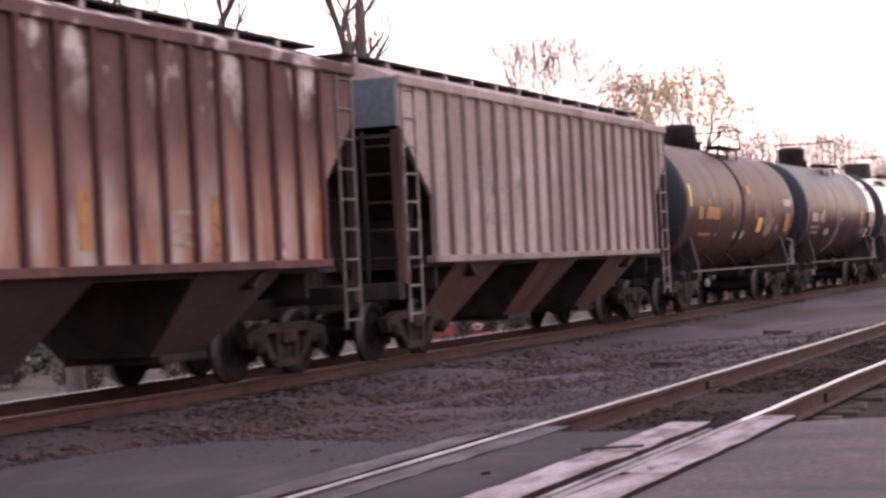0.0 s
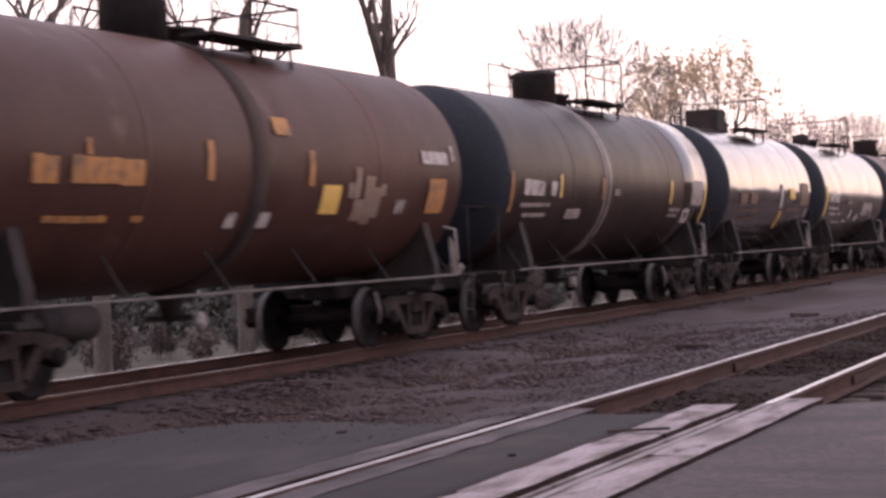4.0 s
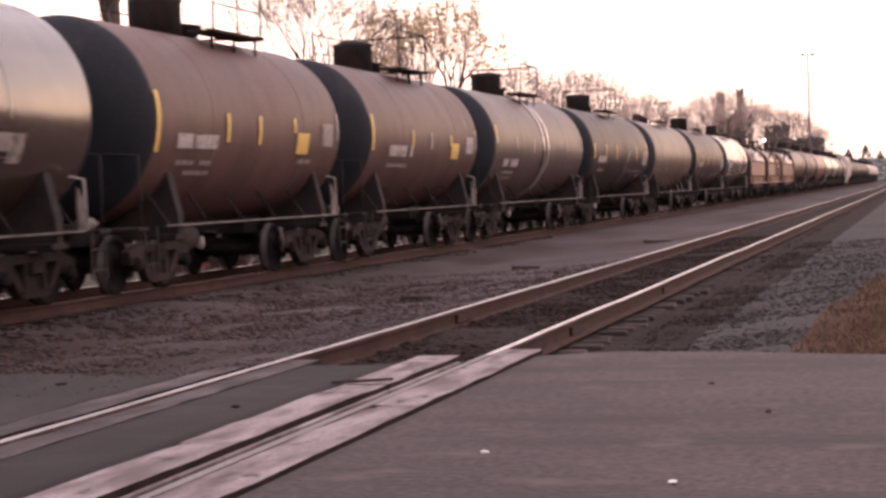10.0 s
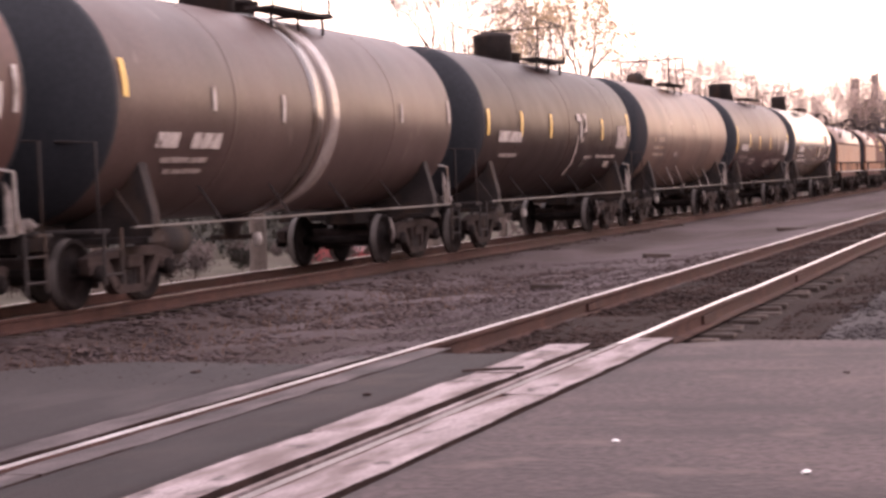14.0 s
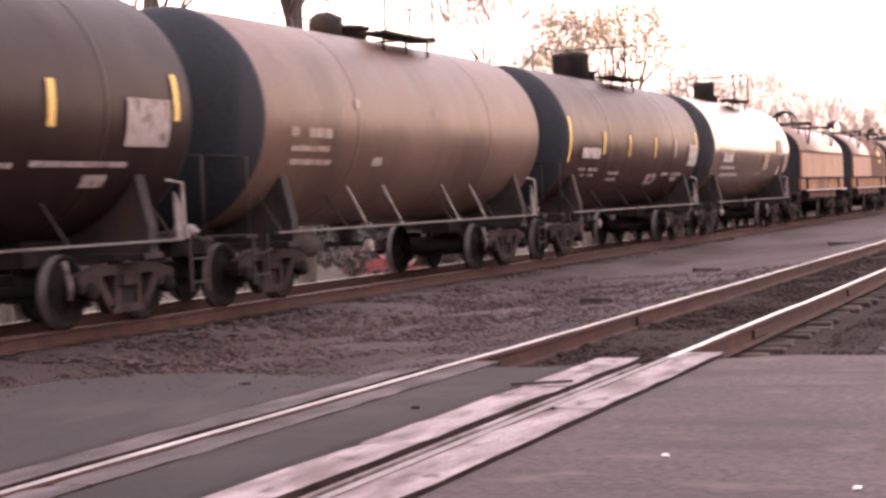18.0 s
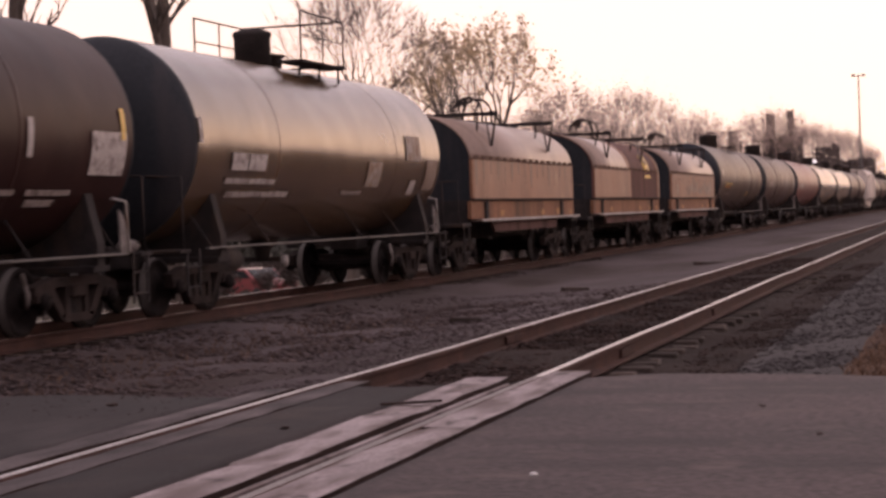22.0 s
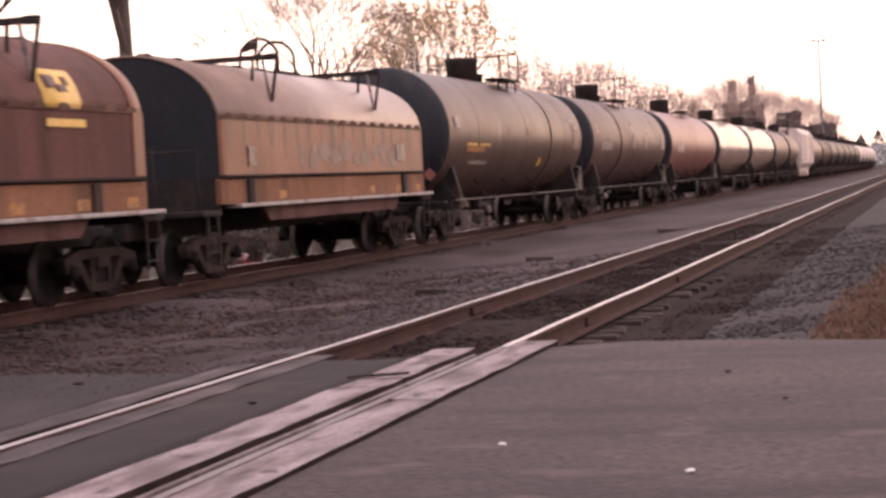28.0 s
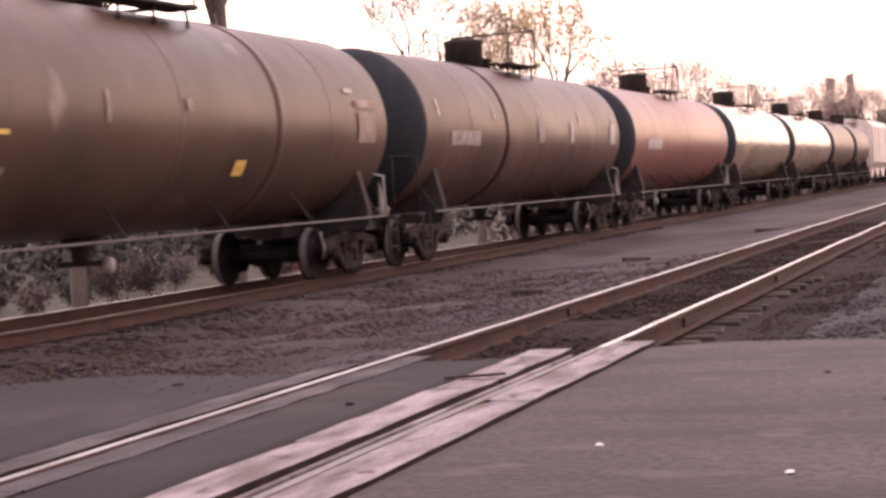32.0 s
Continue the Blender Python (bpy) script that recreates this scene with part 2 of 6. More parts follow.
M["yellow_mark"] = surf("yellow_reflector", (0.66, 0.41, 0.085), (0.78, 0.50, 0.12), 0.5, scale=9, fine=50, bump=0.0)
M["orange_mark"] = surf("faded_orange_lettering", (0.36, 0.150, 0.040), (0.44, 0.205, 0.06), 0.7, scale=9, fine=50, bump=0.0,
                        stain=(0.133, 0.0814, 0.0518), stain_amount=0.4, stain_scale=6)
M["red_mark"] = surf("dull_red_lettering", (0.10, 0.045, 0.028), (0.14, 0.068, 0.042), 0.6, scale=9, fine=50, bump=0.0, stain=(0.05, 0.028, 0.02), stain_amount=0.4, stain_scale=6)
M["placard"] = surf("red_placard", (0.24, 0.078, 0.072), (0.3, 0.12, 0.108), 0.5, scale=9, fine=50, bump=0.0)


def tank_paint(name, c1, c2, rough, stain, amount=0.4, spots=None, spec=0.5, coat=0.0, ior=1.5):
    """Old enamel on a tank: broad cloudy fading, soft run-down stains, a worn sheen that mirrors the sky."""
    return surf(name, c1, c2, rough, scale=0.5, fine=14, stretch=(0.7, 0.55, 0.8), bump=0.06, bump_dist=0.012, stain=stain, stain_amount=amount, stain_scale=0.9,
                stain_stretch=(0.9, 1.0, 0.35), stain_mix=0.6, coat=coat, ior=ior, grain=(0.86, 1.12), spec=spec, spots=spots, spot_amount=0.16, spot_scale=1.5, spot_stretch=(1, 0.8, 0.55), dents=0.6)


def paint(name, c1, c2, rough, stain, amount=0.4, coat=0.0, spots=None, spot_amount=0.25, spec=None):
    """Old paint: cloudy fading, long run-down streaks, scattered scuffs."""
    return surf(name, c1, c2, rough, scale=0.8, fine=14, stretch=(0.6, 0.6, 0.4), bump=0.08, bump_dist=0.012, stain=stain,
                stain_amount=amount, stain_scale=1.6, stain_stretch=STREAK, coat=coat, grain=(0.82, 1.14),
                spec=spec if spec is not None else 0.5 if rough < 0.46 else 0.36 if rough < 0.65 else 0.2, spots=spots, spot_amount=spot_amount, spot_scale=2.6, spot_stretch=(1, 0.8, 0.55), dents=0.5, dust=0.05 if spec is None and 0.46 < rough < 0.65 else 0.0)


def flaking_paint(name):
    """Maroon paint worn through in tall soft patches to pale tan, orange and white, most of all low on the sheets."""
    m = surf(name, (0.080, 0.043, 0.041), (0.145, 0.080, 0.070), 0.85, scale=0.9, fine=10, stretch=(0.8, 1.3, 0.4), bump=0.1, spec=0.25, grain=(0.84, 1.12))
    nt = m.node_tree
    n, l = nt.nodes, nt.links
    col = n["Principled BSDF"].inputs["Base Color"].links[0].from_socket
    co, sep = n.new("ShaderNodeTexCoord"), n.new("ShaderNodeSeparateXYZ")
    l.new(co.outputs["Object"], sep.inputs[0])
    for colour, size, by, seed, low, high, floor, top in (((0.34, 0.20, 0.145), 0.8, (1, 1.5, 0.7), 2.0, 0.36, 0.56, 3.2, 1.9), ((0.40, 0.315, 0.27), 1.1, (1, 1.5, 0.8), 9.0, 0.40, 0.56, 2.7, 1.8),
                                                          ((0.30, 0.135, 0.085), 1.4, (1, 1.6, 0.6), 17.0, 0.46, 0.62, 3.4, 1.7), ((0.50, 0.43, 0.39), 1.3, (1, 1.3, 1.1), 25.0, 0.53, 0.62, 3.0, 3.7)):
        mp, tx, wear = n.new("ShaderNodeMapping"), n.new("ShaderNodeTexNoise"), n.new("ShaderNodeMapRange")
        mp.inputs["Scale"].default_value, mp.inputs["Location"].default_value = by, (seed, seed * 1.3, seed * 0.7)
        tx.inputs["Scale"].default_value, tx.inputs["Detail"].default_value = size, 5.0
        l.new(co.outputs["Object"], mp.inputs[0])
        l.new(mp.outputs[0], tx.inputs["Vector"])
        wear.inputs[1].default_value, wear.inputs[2].default_value = low, high
        l.new(tx.outputs[0], wear.inputs[0])
        rise, both, mix = n.new("ShaderNodeMapRange"), n.new("ShaderNodeMath"), n.new("ShaderNodeMix")
        rise.inputs[1].default_value, rise.inputs[2].default_value = floor, top
        l.new(sep.outputs[2], rise.inputs[0])
        both.operation, mix.data_type = 'MULTIPLY', 'RGBA'
        l.new(wear.outputs[0], both.inputs[0])
        l.new(rise.outputs[0], both.inputs[1])
        l.new(both.outputs[0], mix.inputs[0])
        l.new(col, mix.inputs[6])
        mix.inputs[7].default_value = (*colour, 1)
        col = mix.outputs[2]
    l.new(col, n["Principled BSDF"].inputs["Base Color"])
    return m


DUST = (0.16, 0.115, 0.09)
P = {
    "rust_hopper": flaking_paint("rusty_brown_hopper_paint"),
    "rust_post": paint("dark_rust_post_paint", (0.07, 0.031, 0.027), (0.11, 0.052, 0.044), 0.9, (0.15, 0.08, 0.066), 0.3),
    "tan_chute": paint("dusty_tan_chute_paint", (0.1042, 0.05292, 0.04532), (0.1458, 0.0756, 0.06503), 0.85, (0.0625, 0.03024, 0.02561), 0.4),
    "tan_hopper": paint("pale_tan_hopper_paint", (0.297, 0.2236, 0.1995), (0.414, 0.3225, 0.2924), 0.75, (0.17, 0.12, 0.102), 0.42, spots=(0.42, 0.36, 0.34), spot_amount=0.3),
    "tan_post": paint("mauve_brown_post_paint", (0.215, 0.160, 0.145), (0.29, 0.225, 0.205), 0.8, (0.12, 0.08, 0.07), 0.4),
    "blue_grey": paint("faded_blue_paint", (0.08496, 0.1028, 0.1147), (0.1174, 0.1283, 0.1397), 0.75, (0.17, 0.11, 0.09), 0.35),
    "hopper_dark": paint("dusty_brown_chute_paint", (0.052, 0.034, 0.031), (0.080, 0.052, 0.047), 0.9, (0.065, 0.040, 0.034), 0.45),
    "grey_brown": tank_paint("grey_brown_tank_paint", (0.05694, 0.02664, 0.02046), (0.08633, 0.0407, 0.03175), 0.48, (0.04756, 0.0222, 0.01728), 0.5, spots=(0.13, 0.078, 0.062), spec=0.10),
    "black_brown": tank_paint("brownish_black_tank_paint", (0.018, 0.009632, 0.008624), (0.0304, 0.01677, 0.01496), 0.42, (0.050, 0.026, 0.021), 0.4, spec=0.10),
    "gloss_black": tank_paint("glossy_black_tank_paint", (0.026, 0.0150, 0.0120), (0.040, 0.024, 0.019), 0.12, (0.048, 0.030, 0.023), 0.3, ior=2.3),
    "gloss_umber": tank_paint("glossy_umber_tank_paint", (0.042, 0.0265, 0.0195), (0.064, 0.0410, 0.0300), 0.20, (0.06, 0.039, 0.030), 0.3, ior=2.0),
    "brown": tank_paint("matt_brown_tank_paint", (0.09, 0.0468, 0.0396), (0.13, 0.0696, 0.0588), 0.5, (0.0575, 0.0312, 0.0264), 0.5, spots=DUST, spec=0.2),
    "silver_brown": tank_paint("silvery_brown_tank_paint", (0.06552, 0.041, 0.036), (0.09576, 0.0615, 0.0544), 0.42, (0.04368, 0.02706, 0.0224), 0.5, spots=(0.17, 0.125, 0.112), spec=0.2),
    "pink_brown": tank_paint("dusty_red_brown_tank_paint", (0.068, 0.0351, 0.02738), (0.0986, 0.05382, 0.04218), 0.42, (0.0442, 0.02262, 0.01776), 0.45, spots=(0.16, 0.105, 0.088), spec=0.2),
    "sooty": tank_paint("sooty_black_tank_paint", (0.0170, 0.0092, 0.0085), (0.027, 0.0150, 0.0136), 0.42, (0.040, 0.0215, 0.0175), 0.35, spots=(0.045, 0.029, 0.025), spec=0.10),
    "dark_maroon": tank_paint("dark_maroon_tank_paint", (0.026, 0.0105, 0.0094), (0.042, 0.0175, 0.0153), 0.42, (0.055, 0.026, 0.021), 0.35, spec=0.12),
    "tan": tank_paint("tan_tank_paint", (0.09853, 0.0582, 0.04352), (0.1328, 0.08148, 0.06178), 0.42, (0.06048, 0.036, 0.02886), 0.45, spots=(0.20, 0.145, 0.125), spec=0.2),
    "umber_grey": tank_paint("grey_umber_tank_paint", (0.07351, 0.04202, 0.03027), (0.1021, 0.06039, 0.0448), 0.42, (0.04144, 0.02572, 0.01974), 0.45, spots=(0.18, 0.13, 0.108), spec=0.2),
    # umber tank whose base colour also holds the horizon's golden reflection
    "glow_umber": tank_paint("umber_paint_with_sky_glow", (0.07582, 0.0414, 0.02016), (0.1118, 0.063, 0.03096), 0.22, (0.036, 0.023, 0.017), 0.4, spots=(0.11, 0.072, 0.05), ior=1.95),
    # pale far tanks, the low sun's golden sheen mixed into the colour
    "pale_glow": tank_paint("pale_paint_with_sky_glow", (0.22, 0.148, 0.096), (0.30, 0.210, 0.138), 0.24, (0.14, 0.09, 0.058), 0.4, ior=1.9),
    "red": tank_paint("faded_red_tank_paint", (0.1568, 0.0456, 0.0342), (0.2128, 0.0703, 0.054), 0.42, (0.0896, 0.0361, 0.0279), 0.4, ior=1.55),
    "coil_tan": tank_paint("rust_streaked_tan_hood_paint", (0.2001, 0.08801, 0.04802), (0.2832, 0.1299, 0.07232), 0.5, (0.1318, 0.04909, 0.02371), 0.58, spots=(0.34, 0.21, 0.13), spec=0.5),
    "coil_grey": tank_paint("grey_hood_roof_paint", (0.2633, 0.1748, 0.1354), (0.3547, 0.2446, 0.1927), 0.36, (0.1314, 0.08151, 0.06035), 0.5, spec=0.45),
    "coil_brown": paint("red_brown_hood_paint", (0.1155, 0.05238, 0.04365), (0.154, 0.07178, 0.06014), 0.75, (0.085, 0.042, 0.034), 0.4, spec=0.12),
    "coil_seam": paint("rust_brown_seam_paint", (0.085, 0.045, 0.032), (0.12, 0.066, 0.048), 0.8, (0.16, 0.09, 0.06), 0.4),
    "coil_run": tank_paint("rust_run_paint", (0.135, 0.078, 0.054), (0.20, 0.120, 0.084), 0.5, (0.095, 0.050, 0.033), 0.5, spec=0.4),
    "coil_sill": paint("orange_tan_sill_paint", (0.2003, 0.09025, 0.04896), (0.2805, 0.1336, 0.07497), 0.75, (0.12, 0.062, 0.038), 0.45),
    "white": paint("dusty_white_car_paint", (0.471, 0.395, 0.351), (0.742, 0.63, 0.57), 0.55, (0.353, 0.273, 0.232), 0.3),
    "strap": paint("dark_rough_strap_paint", (0.025, 0.01688, 0.01475), (0.045, 0.02937, 0.025), 0.85, (0.06875, 0.04125, 0.03375), 0.3),
    "silver_strap": paint("silvery_band_paint", (0.24, 0.20, 0.18), (0.32, 0.27, 0.25), 0.25, (0.12, 0.085, 0.07), 0.4),
    "head_black": paint("blue_black_head", (0.0152, 0.0168, 0.0208), (0.0235, 0.0252, 0.0305), 0.7, (0.040, 0.035, 0.037), 0.2),
}


# ---- mesh helpers ----
def box(bm, x0, x1, y0, y1, z0, z1, bevel=0.0):
    v = [bm.verts.new(c) for c in ((x0, y0, z0), (x1, y0, z0), (x1, y1, z0), (x0, y1, z0), (x0, y0, z1), (x1, y0, z1), (x1, y1, z1), (x0, y1, z1))]
    fs = [bm.faces.new([v[i] for i in q]) for q in ((3, 2, 1, 0), (4, 5, 6, 7), (0, 1, 5, 4), (1, 2, 6, 5), (2, 3, 7, 6), (3, 0, 4, 7))]
    if bevel:
        es = {e for f in fs for e in f.edges}
        bmesh.ops.bevel(bm, geom=list(es), offset=bevel, segments=1, affect='EDGES')
    return bm


def rod(bm, a, b, r, n=6, r2=None):
    a, b = Vector(a), Vector(b)
    d = (b - a).normalized()
    u = d.orthogonal().normalized()
    w = d.cross(u)
    r2 = r if r2 is None else r2
    rings = []
    for p, q in ((a, r), (b, r2)):
        rings.append([bm.verts.new(p + (u * math.cos(2 * math.pi * k / n) + w * math.sin(2 * math.pi * k / n)) * q) for k in range(n)])
    for k in range(n):
        bm.faces.new((rings[0][k], rings[0][(k + 1) % n], rings[1][(k + 1) % n], rings[1][k])).smooth = n > 7
    bm.faces.new(rings[0][::-1])
    bm.faces.new(rings[1])
    return bm


def pipe(bm, points, r, n=6):
    """One bent tube through the points."""
    ps = [Vector(p) for p in points]
    closed = (ps[0] - ps[-1]).length < 1e-6
    u = (ps[1] - ps[0]).orthogonal().normalized()
    rings = []
    for k, p in enumerate(ps):
        d = (ps[min(k + 1, len(ps) - 1)] - ps[max(k - 1, 0)])
        if closed and k in (0, len(ps) - 1):
            d = ps[1] - ps[-2]
        d.normalize()
        u = (u - d * u.dot(d)).normalized()
        w = d.cross(u)
        rings.append([bm.verts.new(p + (u * math.cos(2 * math.pi * q / n) + w * math.sin(2 * math.pi * q / n)) * r) for q in range(n)])
    for a, c in zip(rings, rings[1:]):
        for q in range(n):
            bm.faces.new((a[q], a[(q + 1) % n], c[(q + 1) % n], c[q])).smooth = True
    bm.faces.new(rings[0][::-1])
    bm.faces.new(rings[-1])
    return bm


def lathe(bm, profile, axis="y", n=40, smooth=True, centre=(0, 0, 0), caps=True):
    """Turns (along, radius) pairs about an axis through centre."""
    rings = []
    for a, r in profile:
        ring = []
        for k in range(n):
            c, s = math.cos(2 * math.pi * k / n) * r, math.sin(2 * math.pi * k / n) * r
            p = (c, a, s) if axis == "y" else (a, c, s) if axis == "x" else (c, s, a)
            ring.append(bm.verts.new((p[0] + centre[0], p[1] + centre[1], p[2] + centre[2])))
        rings.append(ring)
    for p, q in zip(rings, rings[1:]):
        for k in range(n):
            f = bm.faces.new((p[k], p[(k + 1) % n], q[(k + 1) % n], q[k]))
            f.smooth = smooth
    if caps:
        bm.faces.new(rings[0])
        bm.faces.new(rings[-1][::-1])
    bmesh.ops.recalc_face_normals(bm, faces=bm.faces[:])
    return bm


def prism(bm, outline, lo, hi, axis="x"):
    """Extrudes an outline of (y, z) along x, or of (x, z) along y."""
    def at(k, p):
        return (k, p[0], p[1]) if axis == "x" else (p[0], k, p[1])
    a = [bm.verts.new(at(lo, p)) for p in outline]
    b = [bm.verts.new(at(hi, p)) for p in outline]
    n = len(outline)
    bm.faces.new(a)
    bm.faces.new(b[::-1])
    for k in range(n):
        bm.faces.new((a[k], b[k], b[(k + 1) % n], a[(k + 1) % n]))
    bmesh.ops.recalc_face_normals(bm, faces=bm.faces[:])
    return bm


def mesh_of(name, bm, material):
    me = bpy.data.meshes.new(name)
    bm.to_mesh(me)
    bm.free()
    me.materials.append(material)
    return me


def part(name, bm, material, parent=None, label="", at=None):
    """Links a bmesh, or a mesh that is shared, as one mesh object under a thing or a part."""
    me = bm if isinstance(bm, bpy.types.Mesh) else mesh_of(name, bm, material)
    ob = new(name, me)
    ob.parent = parent
    if at is not None:
        ob.matrix_basis = at
    if label:
        ob["label"] = label
    return ob


def B():
    return bmesh.new()


def fast_mesh(name, verts, faces, material):
    me = bpy.data.meshes.new(name)
    me.from_pydata(verts, [], faces)
    me.materials.append(material)
    return me


# ---- ground, ballast, road ----
NEAR_X, FAR_X, FAR_Z, HALF = -3.84, -11.95, -0.10, 0.7525


def ground_height(x):
    pts = [(-4000, -6.0), (-200, -4.0), (-60, -2.9), (-34, -2.6), (-18, -1.0), (-14.6, -0.62), (-13.6, -0.30), (-10.3, -0.30), (-9.2, -0.42), (-8.0, -0.36), (-6.6, -0.30),
           (-5.6, -0.215), (-4.64, -0.170), (-3.06, -0.168), (-2.98, -0.240), (-2.66, -0.246), (-2.5, -0.24), (-2.3, -0.235), (-2.1, -0.24), (-1.6, -0.17), (-0.6, -0.10), (6, -0.10), (4000, -1.0)]
    for (a, za), (b, zb) in zip(pts, pts[1:]):
        if a <= x <= b:
            return za + (zb - za) * (x - a) / (b - a)
    return -1.0


def verge_edge(y):
    """Where the gravel beside the track gives way to bare soil and dead grass."""
    return -1.0 + 0.16 * noise.noise((0.0, y * 0.5, 1.0)) + 0.06 * max(0.0, y - 17.5)


def make_ground():
    xs = [-4000, -1200, -400, -200, -100, -60, -45, -34, -26, -18, -16] + [-15 + 0.25 * k for k in range(65)] + [2, 4, 8, 20, 60, 300, 4000]
    ys = [-300, -60, -20, 0, 6, 10] + [11 + 0.25 * k for k in range(96)] + [36 + k for k in range(24)] + [64, 70, 80, 95, 120, 160, 220, 300, 450, 700, 1200, 2500, 4500]
    verts, faces = [], []
    for y in ys:
        for x in xs:
            z = ground_height(x)
            if -16 < x < 2 and 10 < y < 60:
                z += 0.045 * (noise.noise((x * 0.9, y * 0.9, 0.3))) + 0.02 * noise.noise((x * 3.1, y * 3.1, 5.0))
            elif x < -16:
                z += 0.3 * noise.noise((x * 0.05, y * 0.05, 2.0))
            verts.append((x, y, z))
    w = len(xs)
    for j in range(len(ys) - 1):
        for i in range(w - 1):
            faces.append((j * w + i, j * w + i + 1, (j + 1) * w + i + 1, (j + 1) * w + i))
    me = fast_mesh("ground", verts, faces, M["ballast"])
    me.materials.append(M["meadow"])
    me.materials.append(M["soil"])
    me.materials.append(M["oily_shade_bed"])
    me.materials.append(M["verge_gravel"])
    for p in me.polygons:
        c = p.center
        # index 3 runs on past the right rail, colouring in the shade there
        p.material_index = 1 if c[0] < -15.2 else 2 if c[0] > verge_edge(c[1]) and c[1] > 12 else 3 if -4.62 < c[0] < -2.02 + 0.2 * noise.noise((0.0, c[1] * 0.6, 4.0)) else 4 if c[0] > -2.3 else 0
        p.use_smooth = True
    return tagged(new("ground", me), "grey-brown ballast and verge beside the tracks", "ground", kind="structure")


M["meadow"] = surf("dull_meadow", (0.0667, 0.05865, 0.046), (0.0966, 0.0851, 0.0667), 0.95, scale=0.2, fine=3, spec=0.05, bump=0.6, bump_dist=0.1,
                   stain=(0.06325, 0.0483, 0.04025), stain_amount=0.4, stain_scale=0.12)
M["oily_shade_bed"] = surf("oily_track_bed_and_rail_shade", (0.019, 0.0128, 0.0112), (0.032, 0.0220, 0.0192), 0.95, spec=0.08, scale=1.2, fine=26, bump=1.0, bump_dist=0.03)
make_ground()


def road_edge(x):
    """The far edge of the asphalt along the crossing."""
    if x > -2.75:
        e = 13.45 - 0.35 * max(0.0, x + 1.6) ** 1.15 + 0.10 * math.sin(x * 1.3) - 0.9 * max(0.0, -2.15 - x) ** 1.3
    elif x > -4.59:
        e = 12.6
    else:
        e = 12.05 + 0.16 * math.sin(x * 1.7) - (0.55 * (-6.6 - x) if x < -6.6 else 0.0)
    return e + 0.08 * noise.noise((x * 2.3, 0.7, 0.0))


def road_slab(name, x0, x1, label, material="asphalt"):
    """One strip of asphalt between rails, with a ragged far edge and real thickness."""
    n = max(2, int((x1 - x0) / 0.12))
    near = -30.0
    bm = B()
    rows = []
    for k in range(n + 1):
        x = x0 + (x1 - x0) * k / n
        e = road_edge(min(max(x, x0 + 0.01), x1 - 0.01))
        top = -0.004
        drop = 0.0 if x > -7.2 else -0.10 * (-7.2 - x)
        rows.append([bm.verts.new((x, near, top + drop)), bm.verts.new((x, 4.0, top + drop)), bm.verts.new((x, e - 0.25, top + drop)),
                     bm.verts.new((x, e, top + drop - 0.035)), bm.verts.new((x, e + 0.12, -0.5))])
    for a, b in zip(rows, rows[1:]):
        for k in range(4):
            f = bm.faces.new((a[k], b[k], b[k + 1], a[k + 1]))
            f.smooth = True
    for r, flip in ((rows[0], False), (rows[-1], True)):
        low = [bm.verts.new((v.co.x, v.co.y, -0.5)) for v in r]
        for k in range(4):
            bm.faces.new((r[k], r[k + 1], low[k + 1], low[k]))
    bmesh.ops.recalc_face_normals(bm, faces=bm.faces[:])
    return tagged(part(name, bm, M[material]), label, "road", kind="structure")


road_slab("road_1", -2.70, 40.0, "worn grey asphalt road beside the track")
road_slab("road_2", -4.265, -3.605, "grey asphalt infill between the rails of the crossing", "patch")
road_slab("road_3", -10.4, -4.93, "grey asphalt between the two tracks", "old_asphalt")


# ---- rails and ties ----
def rail_mesh(name, top_material, length, y0, worn=False):
    """A flat-bottomed rail with foot, web and rounded head; the worn top is bright."""
    prof = [(-0.07, -0.172), (0.07, -0.172), (0.07, -0.160), (0.012, -0.140), (0.009, -0.045), (0.036, -0.036), (0.037, -0.010), (0.028, 0.0),
            (-0.028, 0.0), (-0.037, -0.010), (-0.036, -0.036), (-0.009, -0.045), (-0.012, -0.140), (-0.07, -0.160)]
    ys = [y0]
    while ys[-1] < y0 + length:
        ys.append(ys[-1] + (1.0 if ys[-1] < 60 else 12.0))
    verts, faces, kinds = [], [], []
    for y in ys:
        dz = 0.012 * noise.noise((0.0, y * 0.22, len(name))) + 0.008 * noise.noise((1.0, y * 0.6, 1.0)) if y > 13 else 0.0
        dx = 0.014 * noise.noise((3.0, y * 0.16, 2.0)) if y > 13 else 0.0
        verts += [(x + dx, y, z + dz) for x, z in prof]
    n = len(prof)
    for j in range(len(ys) - 1):
        for k in range(n):
            faces.append((j * n + k, j * n + (k + 1) % n, (j + 1) * n + (k + 1) % n, (j + 1) * n + k))
            kinds.append(0 if k != 7 else 2 if worn and ys[j] < 12.9 else 1)
    me = fast_mesh(name, verts, faces, M["rail_side"])
    me.materials.append(top_material)
    me.materials.append(M["rail_top_worn"])
    me.polygons.foreach_set("material_index", kinds)
    me.update()
    return me


